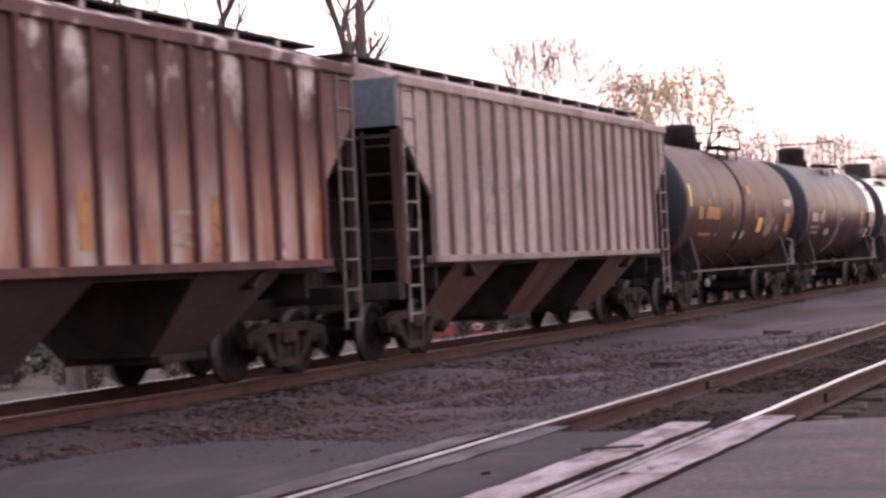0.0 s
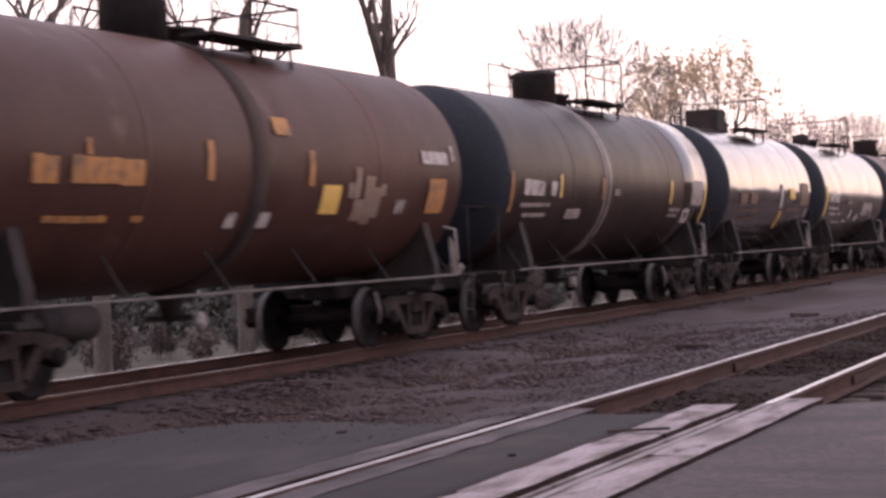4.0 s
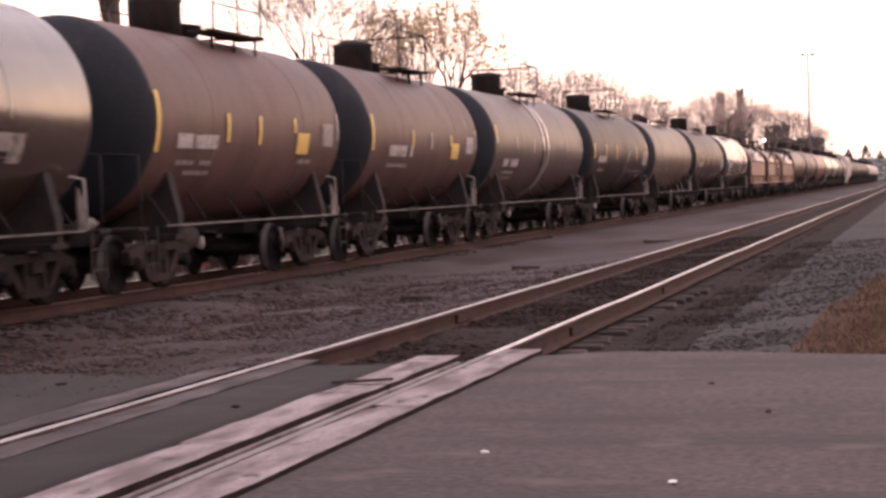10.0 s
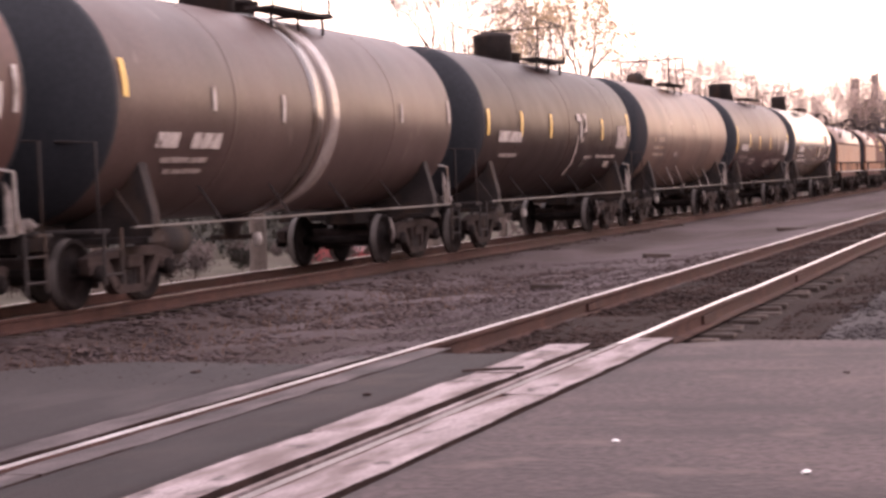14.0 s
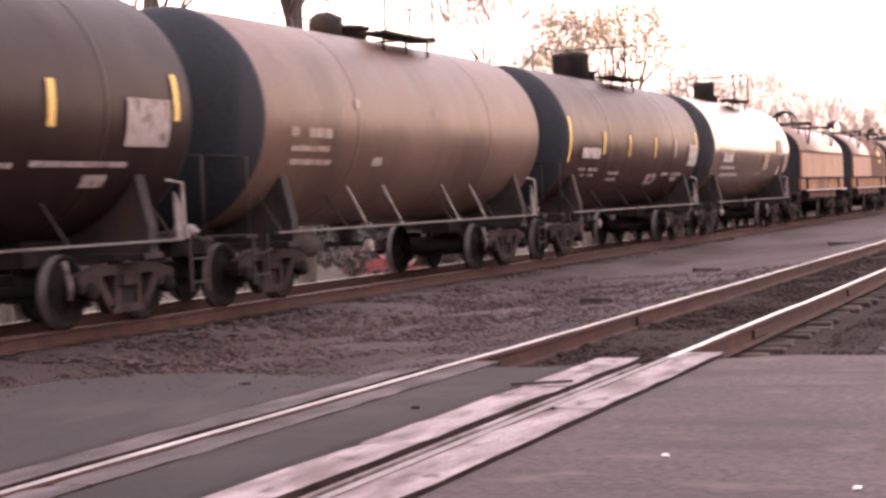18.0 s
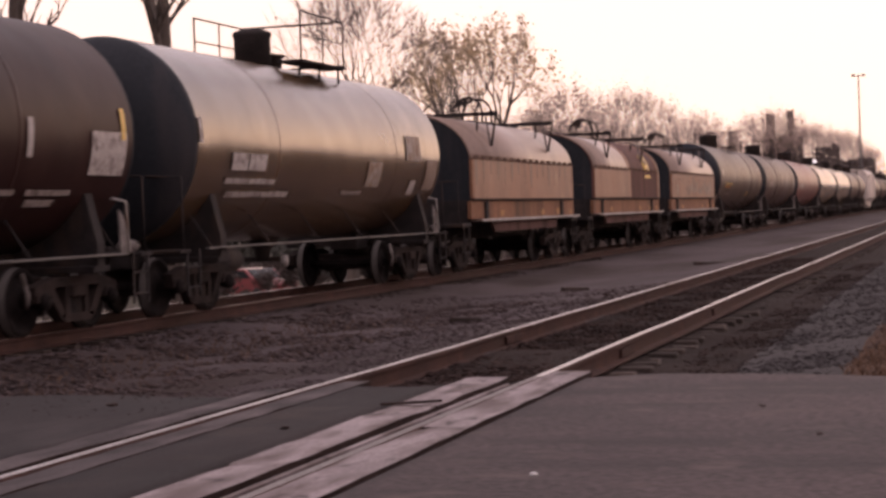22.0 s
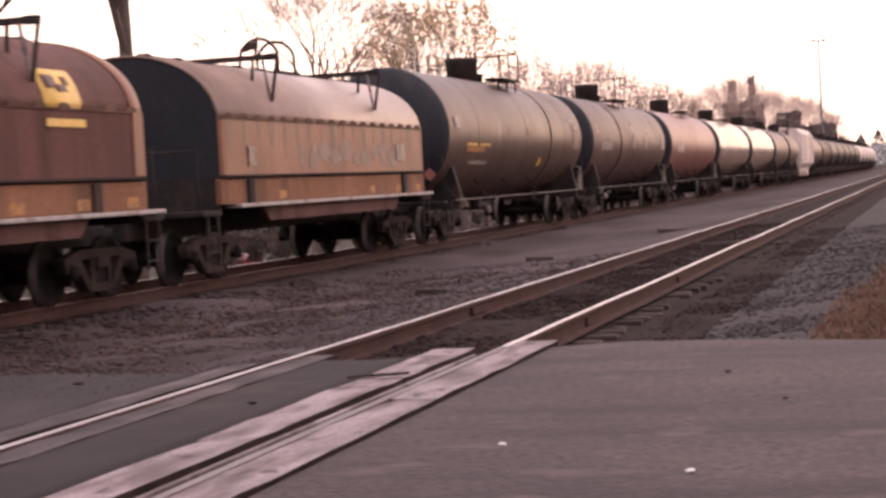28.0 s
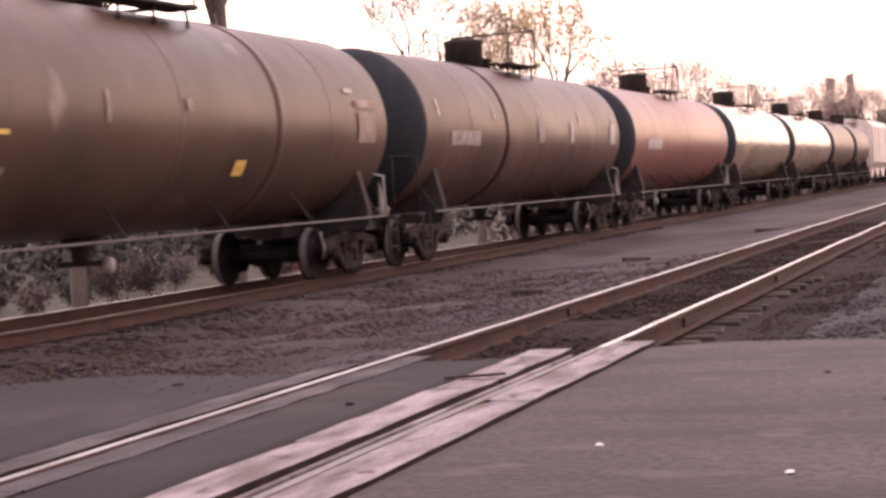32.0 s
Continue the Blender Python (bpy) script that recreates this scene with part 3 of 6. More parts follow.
def make_track(name, cx, z, top, label, tie_from, tie_to, tie_z, seed):
    rnd = random.Random(seed)
    thing = new(name)
    thing.location = (cx, 0, z)
    tagged(thing, label, "railway track", kind="structure")
    for s, nm in ((-1, "rail"), (1, "rail")):
        part(nm, rail_mesh("rail_left" if s < 0 else "rail_right", M["rail_top"] if s < 0 else top, 900, -60, s > 0), None, thing, at=pose(s * HALF, 0, 0))
    ties = [mesh_of("tie", box(B(), -1.16 - 0.03 * k, 1.02 + 0.03 * k, -0.10, 0.10, -0.18, 0.0, 0.015), M["tie"]) for k in range(3)]
    y = tie_from
    while y < tie_to:
        t = part("tie", rnd.choice(ties), None, thing, at=pose(rnd.uniform(-0.05, 0.05), y, tie_z + rnd.uniform(-0.012, 0.008), 0, 0, rnd.uniform(-1.5, 1.5)))
        y += 0.50 + rnd.uniform(-0.03, 0.03)
    return thing


near_track = make_track("near_track", NEAR_X, 0.0, M["rail_top"], "rusty-sided rails with polished heads on old wooden ties", 12.9, 75, -0.200, 3)
far_track = make_track("far_track", FAR_X, FAR_Z, M["rail_top_dull"], "brown rusty rails under the passing freight train", 11.0, 55, -0.176, 4)

# joint bars where two rails meet
for (x, y, z) in ((-3.0875, 16.4, 0), (-3.0875, 22.4, 0), (-4.5925, 18.2, 0)):
    for s in (-1, 1):
        bm = box(B(), -0.012, 0.012, -0.32, 0.32, -0.130, -0.055, 0.004)
        part("joint_bar", bm, M["rail_side"], near_track, at=pose(x - NEAR_X + s * 0.03, y, z))


# ---- crossing panels beside the rails ----
def crossing_panel(name, x0, x1, y0, y1, material, label, seed, top=0.0):
    rnd = random.Random(seed)
    bm = B()
    ys = [y0]
    while ys[-1] < y1:
        ys.append(min(y1, ys[-1] + rnd.uniform(0.25, 0.5)))
    a, b, lo = [], [], []
    for y in ys:
        w = 0.012 * rnd.random()
        a.append(bm.verts.new((x0 + w + (0.05 * rnd.random() if y == y1 else 0), y, top + rnd.uniform(-0.004, 0.004))))
        b.append(bm.verts.new((x1 - 0.02 * rnd.random(), y, top + rnd.uniform(-0.006, 0.004))))
    low = [(bm.verts.new((p.co.x, p.co.y, -0.2)), bm.verts.new((q.co.x, q.co.y, -0.2))) for p, q in zip(a, b)]
    for k in range(len(ys) - 1):
        bm.faces.new((a[k], b[k], b[k + 1], a[k + 1]))
        bm.faces.new((a[k], a[k + 1], low[k + 1][0], low[k][0]))
        bm.faces.new((b[k], low[k][1], low[k + 1][1], b[k + 1]))
    bm.faces.new((a[-1], b[-1], low[-1][1], low[-1][0]))
    bm.faces.new((a[0], low[0][0], low[0][1], b[0]))
    bmesh.ops.recalc_face_normals(bm, faces=bm.faces[:])
    ob = tagged(part(name, bm, material), label, "crossing panel", kind="structure")
    ob.data.materials.append(M["flange_dirt_shade"])
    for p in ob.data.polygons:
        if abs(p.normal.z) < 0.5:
            p.material_index = 1          # dirty cut sides, coloured dark so the slots look shaded
    return ob


PALE = "pale worn crossing panel set beside the rail"
for (y0, y1, s) in ((-14.0, 3.2, 1), (3.22, 8.4, 2), (8.42, 11.02, 3), (11.06, 12.95, 4)):
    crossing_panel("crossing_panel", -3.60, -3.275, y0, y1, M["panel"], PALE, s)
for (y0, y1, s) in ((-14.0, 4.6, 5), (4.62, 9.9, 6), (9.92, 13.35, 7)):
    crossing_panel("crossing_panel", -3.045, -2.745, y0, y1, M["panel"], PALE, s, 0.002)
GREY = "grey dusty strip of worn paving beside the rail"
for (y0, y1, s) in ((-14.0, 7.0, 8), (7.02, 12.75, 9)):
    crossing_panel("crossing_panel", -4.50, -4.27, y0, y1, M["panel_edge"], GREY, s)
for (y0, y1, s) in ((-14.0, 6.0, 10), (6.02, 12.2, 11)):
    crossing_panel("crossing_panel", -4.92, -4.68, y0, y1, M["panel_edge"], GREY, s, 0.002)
# packed dirt in the flangeways and a thin guard bar
tagged(part("flangeway", box(B(), -3.275, -3.125, -14, 12.9, -0.3, -0.15), M["flange_dirt_shade"]), "dark packed dirt in the flangeway", "flangeway", kind="structure")
tagged(part("flangeway", box(B(), -4.68, -4.63, -14, 12.2, -0.3, -0.06), M["flange_dirt_shade"]), "dark packed dirt in the flangeway", "flangeway", kind="structure")
tagged(part("flangeway", box(B(), -4.56, -4.50, -14, 12.7, -0.3, -0.06), M["flange_dirt_shade"]), "dark packed dirt in the flangeway", "flangeway", kind="structure")
tagged(part("guard_bar", box(B(), -3.228, -3.198, -14, 12.6, -0.15, -0.012, 0.006), M["panel"]), "worn steel guard bar in the flangeway", "guard bar", kind="structure")

# ---- stones, litter, grass ----
def scatter_stones(name, material, spots, label):
    """Loose angular stones, all in one mesh: spots are (x, y, z, size)."""
    base = np.array([(1, 0, 0), (0, 1, 0), (-1, 0, 0), (0, -1, 0), (0, 0, 1), (0, 0, -1), (0.6, 0.6, 0.5), (-0.6, -0.6, 0.5)], float)
    tri = np.array([(0, 6, 4), (6, 1, 4), (1, 2, 4), (2, 7, 4), (7, 3, 4), (3, 0, 4), (0, 1, 6), (2, 3, 7), (1, 0, 5), (2, 1, 5), (3, 2, 5), (0, 3, 5)])
    rs = np.random.RandomState(len(spots))
    n = len(spots)
    s = np.array(spots)
    v = base[None] * (1 + rs.uniform(-0.35, 0.35, (n, 8, 3)))
    a = rs.uniform(0, 2 * np.pi, n)
    c, q = np.cos(a), np.sin(a)
    x = v[:, :, 0] * c[:, None] - v[:, :, 1] * q[:, None]
    y = v[:, :, 0] * q[:, None] + v[:, :, 1] * c[:, None]
    z = v[:, :, 2] * rs.uniform(0.14, 0.32, n)[:, None]
    v = np.stack([x, y, z], 2) * s[:, None, 3:4] + s[:, None, :3]
    f = tri[None] + (np.arange(n) * 8)[:, None, None]
    me = bpy.data.meshes.new(name)
    me.vertices.add(n * 8)
    me.vertices.foreach_set("co", v.astype(np.float32).ravel())
    k = n * 12
    me.loops.add(k * 3)
    me.loops.foreach_set("vertex_index", f.astype(np.int32).ravel())
    me.polygons.add(k)
    me.polygons.foreach_set("loop_start", np.arange(0, k * 3, 3, dtype=np.int32))
    me.update(calc_edges=True)
    me.materials.append(material)
    return tagged(new(name, me), label, "gravel", kind="stuff")


rg = np.random.RandomState(11)


def spread_spots(count, x0, x1, y0, y1, s0, s1, bias=1.0):
    out = []
    for _ in range(count):
        y = y0 + (y1 - y0) * rg.rand() ** bias
        x = rg.uniform(x0, x1)
        out.append((x, y, ground_height(x) + rg.uniform(-0.012, 0.022), s0 + (s1 - s0) * rg.rand() ** 3))
    return out


scatter_stones("ballast_stones", M["stone"], spread_spots(17000, -9.9, -4.75, 11.9, 34, 0.018, 0.050, 1.5), "loose grey-brown ballast stones between the tracks")
scatter_stones("verge_stones", M["stone_grey"], [p for p in spread_spots(9000, -2.05, -0.2, 13.0, 40, 0.018, 0.044, 1.5) if p[0] < verge_edge(p[1]) + 0.12 * rg.randn()], "loose grey gravel along the track")
# second spread darkens the shaded strip beside the right rail
scatter_stones("track_stones", M["stone_brown"], spread_spots(15000, -4.52, -3.15, 12.7, 45, 0.018, 0.055, 1.5) + spread_spots(6500, -2.60, -1.95, 13.3, 42, 0.012, 0.04, 1.4),
               "dark brown stones, oily between the rails, shade-dark beside them")
scatter_stones("shoulder_stones", M["shoulder_stone"], spread_spots(7500, -10.6, -7.0, 11.0, 30, 0.02, 0.09, 1.3), "dark brown stones on the shoulder of the far track")
scatter_stones("far_bed_stones", M["stone"], spread_spots(5000, -13.4, -10.4, 10.0, 50, 0.02, 0.06, 1.3), "grey stones under the far rails")


def blades(name, spots, height, material, label, category="grass"):
    """Grass in many thin bent blades, one mesh."""
    verts, faces = [], []
    for x, y, z in spots:
        h = height * rg.uniform(0.4, 1.2)
        a, lean = rg.uniform(0, 6.28), rg.uniform(0.1, 0.9) * h
        w = rg.uniform(0.004, 0.011)
        c, s = math.cos(a), math.sin(a)
        k = len(verts)
        verts += [(x - s * w, y + c * w, z), (x + s * w, y - c * w, z), (x + c * lean * 0.4, y + s * lean * 0.4, z + h * 0.6), (x + c * lean, y + s * lean, z + h)]
        faces += [(k, k + 1, k + 2), (k + 2, k + 1, k + 3)]
    return tagged(new(name, fast_mesh(name, verts, faces, material)), label, category, kind="stuff")


def grass_spots(count, y0, y1, x0, x1):
    out = []
    while len(out) < count:
        x, y = rg.uniform(x0, x1), y0 + (y1 - y0) * rg.rand() ** 1.4
        if x > verge_edge(y) + 0.5 * rg.rand() ** 2 and y > road_edge(x) + 0.02:
            out.append((x, y, ground_height(x) - 0.01))
    return out


blades("dead_grass", grass_spots(22000, 12.8, 27, -1.4, 2.6), 0.075, M["dead_grass"], "rust-brown dead grass on the verge")
blades("verge_grass", [p for p in grass_spots(9000, 15, 70, -0.5, 14.0)], 0.14, M["green_grass"], "dry yellow-green verge grass")
blades("track_weeds", [(rg.uniform(-9.8, -6.5), rg.uniform(12, 26), -0.36) for _ in range(900)], 0.09, M["leaf_litter"], "withered weeds among the ballast", "weeds")

def scrap(name, x, y, r, material, label, category, flat=0.35):
    bm = B()
    bmesh.ops.create_icosphere(bm, subdivisions=2, radius=r)
    for v in bm.verts:
        v.co *= 1 + 0.8 * noise.noise(v.co * 45 + Vector((x, y, 0)))
        v.co.z *= flat
    return tagged(part(name, bm, material, at=pose(x, y, 0.004, 0, 0, 40)), label, category)


for (x, y, r) in ((-1.96, 8.11, 0.019), (-1.0, 7.30, 0.021), (-0.06, 7.60, 0.014)):
    scrap("litter_scrap", x, y, r, M["litter"], "small crumpled pale scrap lying on the asphalt", "litter")
for (x, y, r) in ((-0.80, 9.58, 0.018), (-1.24, 10.91, 0.022), (-0.19, 10.64, 0.024), (-0.12, 7.56, 0.02), (-3.86, 9.9, 0.03), (-5.6, 11.2, 0.04)):
    scrap("pebble", x, y, r, M["stone_brown"], "dark brown pebble on the asphalt", "pebble", 0.25)

# old timber and dark scraps lying in the ballast
for (x, y, w, d, turn) in ((-6.85, 24.6, 0.22, 0.05, 12), (-7.9, 14.5, 0.22, 0.16, 40), (-6.4, 45.9, 0.4, 0.12, 15), (-7.3, 34.0, 0.25, 0.10, 30)):
    tagged(part("timber_scrap", box(B(), -w, w, -d, d, -0.03, 0.05, 0.012), M["tie"], at=pose(x, y, ground_height(x) + 0.02, 0, 3, turn)), "dark broken timber lying on the ballast", "timber")

tagged(part("scrap_bar", rod(B(), (-3.66, 11.06, 0.010), (-3.31, 11.26, 0.010), 0.008, 6), M["flange_dirt_shade"]), "thin dark iron bar lying across the crossing panel", "scrap bar")


# grit strewn over the edges of the asphalt
grit = []
for _ in range(900):
    x = rg.uniform(-9.5, -4.95)
    y = road_edge(x) - 0.05 - 1.5 * rg.rand() ** 2.6
    drop = 0.0 if x > -7.2 else -0.10 * (-7.2 - x)
    grit.append((x, y, -0.004 + drop + 0.003, 0.004 + 0.011 * rg.rand() ** 4))
scatter_stones("road_grit", M["stone_brown"], grit, "brown grit strewn along the ragged asphalt edge")


# ---- the freight train ----
SPEED = 6.58
CARS = []          # (thing, place along the track at the start)
WHEELS = []        # (wheelset, place on its truck)
WHEEL_R = 0.42
SHARED = {}


def shared(name, build, material):
    if name not in SHARED:
        SHARED[name] = mesh_of(name, build(), material)
    return SHARED[name]


def side_frame():
    """A cast truck frame: arched top, two windows beside the springs, bearing pockets at both ends."""
    bm = B()
    prism(bm, [(-1.08, 0.50), (-1.08, 0.60), (-0.62, 0.70), (0.62, 0.70), (1.08, 0.60), (1.08, 0.50), (0.70, 0.50), (0.55, 0.58), (-0.55, 0.58), (-0.70, 0.50)], -0.075, 0.075)
    for s in (-1, 1):
        prism(bm, [(s * 0.74, 0.52), (s * 0.58, 0.56), (s * 0.30, 0.22), (s * 0.42, 0.17)], -0.07, 0.07)
        prism(bm, [(s * 0.30, 0.20), (s * 0.30, 0.60), (s * 0.20, 0.60), (s * 0.20, 0.20)], -0.065, 0.065)
        box(bm, -0.085, 0.085, s * 0.89 - 0.15, s * 0.89 + 0.15, 0.40, 0.56, 0.02)
    prism(bm, [(-0.44, 0.24), (-0.36, 0.14), (0.36, 0.14), (0.44, 0.24)], -0.07, 0.07)
    return bm


def spring():
    prof, z = [(0.235, 0.02)], 0.24
    while z < 0.43:
        prof += [(z, 0.038), (z + 0.008, 0.055), (z + 0.022, 0.055), (z + 0.030, 0.038)]
        z += 0.036
    return lathe(B(), prof + [(0.45, 0.02)], "z", 8)


def wheelset():
    bm = B()
    rod(bm, (-1.05, 0, 0), (1.05, 0, 0), 0.075, 10)
    return bm


def wheel():
    return lathe(B(), [(-0.07, 0.10), (-0.07, 0.16), (-0.02, 0.20), (-0.035, 0.34), (-0.068, 0.36), (-0.070, 0.435), (-0.045, 0.448), (-0.035, 0.425),
                       (0.070, WHEEL_R), (0.070, 0.36), (0.02, 0.34), (0.01, 0.20), (0.06, 0.16), (0.06, 0.10)], "x", 28)


def bearing_cap():
    bm = lathe(B(), [(-0.06, 0.10), (0.06, 0.105), (0.09, 0.085), (0.10, 0.03)], "x", 14)
    for k in range(3):
        a = 2 * math.pi * k / 3
        box(bm, 0.085, 0.105, 0.055 * math.cos(a) - 0.014, 0.055 * math.cos(a) + 0.014, 0.055 * math.sin(a) - 0.014, 0.055 * math.sin(a) + 0.014)
    return bm


def bolster():
    bm = box(B(), -1.16, 1.16, -0.19, 0.19, 0.44, 0.60, 0.02)
    box(bm, -0.3, 0.3, -0.3, 0.3, 0.60, 0.68, 0.02)
    for s in (-1, 1):
        box(bm, -0.72, 0.72, s * 0.42 - 0.05, s * 0.42 + 0.05, 0.28, 0.36, 0.01)
        box(bm, -0.85, -0.70, s * 0.43 - 0.06, s * 0.43 + 0.06, 0.22, 0.50, 0.02)
        box(bm, 0.70, 0.85, s * 0.43 - 0.06, s * 0.43 + 0.06, 0.22, 0.50, 0.02)
    return bm


def add_truck(car, y, turning=True):
    tr = part("truck", shared("truck", bolster, M["truck_steel"]), None, car, "grimy cast-steel truck", pose(0, y, 0))
    for s in (-1, 1):
        part("side_frame", shared("side_frame", side_frame, M["truck_steel"]), None, tr, at=pose(s * 1.04, 0, 0))
        for q in (-0.12, 0.0, 0.12) if turning else ():
            part("spring", shared("spring", spring, M["steel_dark"]), None, tr, at=pose(s * 1.04, q, 0))
    for q in (-0.89, 0.89):
        # axle and both wheels turn together
        key = "wheelset"
        if key not in SHARED:
            bm = wheelset()
            for s in (-1, 1):
                w = wheel()
                tmp = bpy.data.meshes.new("wheel")
                bmesh.ops.transform(w, matrix=pose(s * 0.752, 0, 0, 0, 0, 0 if s > 0 else 180), verts=w.verts[:])
                w.to_mesh(tmp)
                w.free()
                bm.from_mesh(tmp)
                cap = bearing_cap()
                bmesh.ops.transform(cap, matrix=pose(s * 1.10, 0, 0, 0, 0, 0 if s > 0 else 180), verts=cap.verts[:])
                tmp2 = bpy.data.meshes.new("cap")
                cap.to_mesh(tmp2)
                cap.free()
                bm.from_mesh(tmp2)
            me = mesh_of(key, bm, M["wheel_steel"])
            me.materials.append(M["tread"])
            for p in me.polygons:
                c = p.center
                rr = math.hypot(c.y, c.z)
                if 0.40 < rr and abs(p.normal.x) < 0.4:
                    p.material_index = 1
            SHARED[key] = me
        w = part("wheelset", SHARED[key], None, tr, "dark wheels with bright treads", pose(0, q, WHEEL_R))
        if turning:
            WHEELS.append((w, q))
    return tr


def coupler_mesh():
    bm = box(B(), -0.09, 0.09, -0.45, 0.35, 0.70, 0.92, 0.03)
    box(bm, -0.16, 0.12, 0.30, 0.55, 0.66, 0.98, 0.04)
    rod(bm, (0.09, 0.45, 0.64), (0.09, 0.45, 1.0), 0.06, 8)
    return bm


def hose_mesh():
    return pipe(B(), [(0.28, 0.0, 0.72), (0.30, 0.22, 0.55), (0.24, 0.42, 0.38), (0.16, 0.62, 0.36)], 0.024, 6)


def add_coupler(car, half, s):
    part("coupler", shared("coupler", coupler_mesh, M["steel_dark"]), None, car, at=pose(0, s * (half - 0.52), 0, 0, 0, 0 if s > 0 else 180))
    part("air_hose", shared("air_hose", hose_mesh, M["steel_dark"]), None, car, "sagging black rubber hose", at=pose(0, s * (half - 0.62), 0, 0, 0, 0 if s > 0 else 180))


def ladder_mesh(width, z0, z1, step=0.34, r=0.016):
    bm = B()
    for s in (-1, 1):
        box(bm, -0.012, 0.012, s * width / 2 - 0.022, s * width / 2 + 0.022, z0, z1)
    z = z0 + 0.12
    while z < z1 - 0.03:
        rod(bm, (0, -width / 2, z), (0, width / 2, z), r, 6)
        z += step
    return bm


def brake_wheel_mesh():
    bm = B()
    pts = [(0.27 * math.cos(a), 0, 0.27 * math.sin(a)) for a in [2 * math.pi * k / 16 for k in range(17)]]
    pipe(bm, pts, 0.014, 5)
    for k in range(4):
        a = math.pi / 2 * k
        rod(bm, (0, 0.03, 0), (0.27 * math.cos(a), 0, 0.27 * math.sin(a)), 0.010, 5)
    rod(bm, (0, -0.06, 0), (0, 0.1, 0), 0.035, 8)
    return bm


def curved_patch(y0, y1, a0, a1, r, n=5):
    """A thin plate of paint on a tank's side, from angle a0 to a1 (degrees above level)."""
    bm = B()
    outer = []
    for k in range(n + 1):
        a = radians(a0 + (a1 - a0) * k / n)
        outer.append([bm.verts.new((math.cos(a) * r, y, math.sin(a) * r)) for y in (y0, y1)])
    for p, q in zip(outer, outer[1:]):
        bm.faces.new((p[0], p[1], q[1], q[0])).smooth = True
    return bm


def tank_car(p_end, length, skin, marks=(), label="", near=True, radius=1.52, zc=2.50, housing="round", straps=(), rings=2, braces=False, platform_y=0.75, rail_h=0.85, hy=-0.55, hr=0.42):
    """A stub-sill tank car. p_end: where its far tank edge stands at the start; marks: (kind, y, z, width, height)."""
    half = length / 2
    car = new("tank_car")
    tagged(car, label, "tank car", "cars of the freight train")
    CARS.append((car, p_end + 0.95 - half))
    R = radius
    hl = half - 1.05          # half of the straight shell
    prof = [(-hl - 0.60, 0.02), (-hl - 0.575, R * 0.30), (-hl - 0.50, R * 0.58), (-hl - 0.38, R * 0.79), (-hl - 0.22, R * 0.93), (-hl - 0.08, R * 0.99), (-hl, R)]
    shell = part("tank_shell", lathe(B(), [prof[-1], (-hl * 0.5, R), (0, R), (hl * 0.5, R), (hl, R)], "y", 72, True, (0, 0, zc), False), skin, car)
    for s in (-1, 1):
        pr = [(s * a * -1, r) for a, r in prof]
        part("tank_head", lathe(B(), pr, "y", 56, True, (0, 0, zc)), P["head_black"], car, "blue-black dished tank end")
    for k in range(rings):
        y = -hl + (k + 0.5) * 2 * hl / rings + 0.15
        part("weld_band", lathe(B(), [(y - 0.035, R - 0.01), (y - 0.03, R + 0.003), (y + 0.03, R + 0.003), (y + 0.035, R - 0.01)], "y", 56, True, (0, 0, zc), False), skin, shell)
    for y, w, mat in straps:
        part("jacket_band", lathe(B(), [(y - w / 2 - 0.01, R - 0.01), (y - w / 2, R + 0.014), (y + w / 2, R + 0.014), (y + w / 2 + 0.01, R - 0.01)], "y", 72, True, (0, 0, zc), False), mat, shell,
             "contrasting band round the tank")
    for s in (-1, 1):         # saddles, sills, end platforms
        yt = s * (half - 1.95)
        bm = prism(B(), [(-1.46, 0.80), (1.46, 0.80), (1.46, 1.10), (1.30, 1.75), (0.9, 1.42), (0, 1.02), (-0.9, 1.42), (-1.30, 1.75), (-1.46, 1.10)], yt - 0.10, yt + 0.10, "y")
        box(bm, -1.46, 1.46, yt - 0.22, yt + 0.22, 0.74, 0.82, 0.01)
        part("body_bolster", bm, M["steel_dark"], car)
        bm = box(B(), -0.28, 0.28, min(yt - s * 0.9, s * (half - 0.62)), max(yt - s * 0.9, s * (half - 0.62)), 0.68, 1.02, 0.02)
        part("stub_sill", bm, M["steel_dark"], car)
        ye = s * (half - 0.62)
        part("end_platform", box(B(), -1.46, 1.46, ye - 0.17, ye + 0.17, 0.90, 0.95, 0.008), M["steel_dark"], car)
        bm = pipe(B(), [(1.42, ye, 0.95), (1.42, ye, 1.95), (0.9, ye, 1.98), (-0.9, ye, 1.98), (-1.42, ye, 1.95), (-1.42, ye, 0.95)], 0.018, 6)
        part("end_handrail", bm, M["steel_dark"], car)
        for q in (-1, 1):
            bm = ladder_mesh(0.42, 0.30, 0.95, 0.28)
            part("end_steps", bm, M["steel_dark"], car, at=pose(q * 1.46, s * (half - 0.85), 0))
        add_coupler(car, half, s)
    part("brake_wheel", shared("brake_wheel", brake_wheel_mesh, M["steel_dark"]), None, car, at=pose(-0.7, half - 0.34, 1.75))
    for s in (-1, 1):
        bm = box(B(), s * 1.49 - 0.035, s * 1.49 + 0.035, -half + 1.3, half - 1.3, 0.932, 0.962, 0.005)
        part("side_rail", bm, M["dull_rail"], car, "long worn steel rail along the tank")
        for k in range(6):
            y = -half + 1.5 + k * (2 * half - 3.0) / 5
            part("rail_bracket", shared("rail_bracket", lambda: rod(B(), (1.49, 0, 0.93), (1.12, 0.05, 1.42), 0.016, 5), M["steel_dark"]), None, car, at=pose(0, y, 0, 0, 0, 0 if s > 0 else 180))
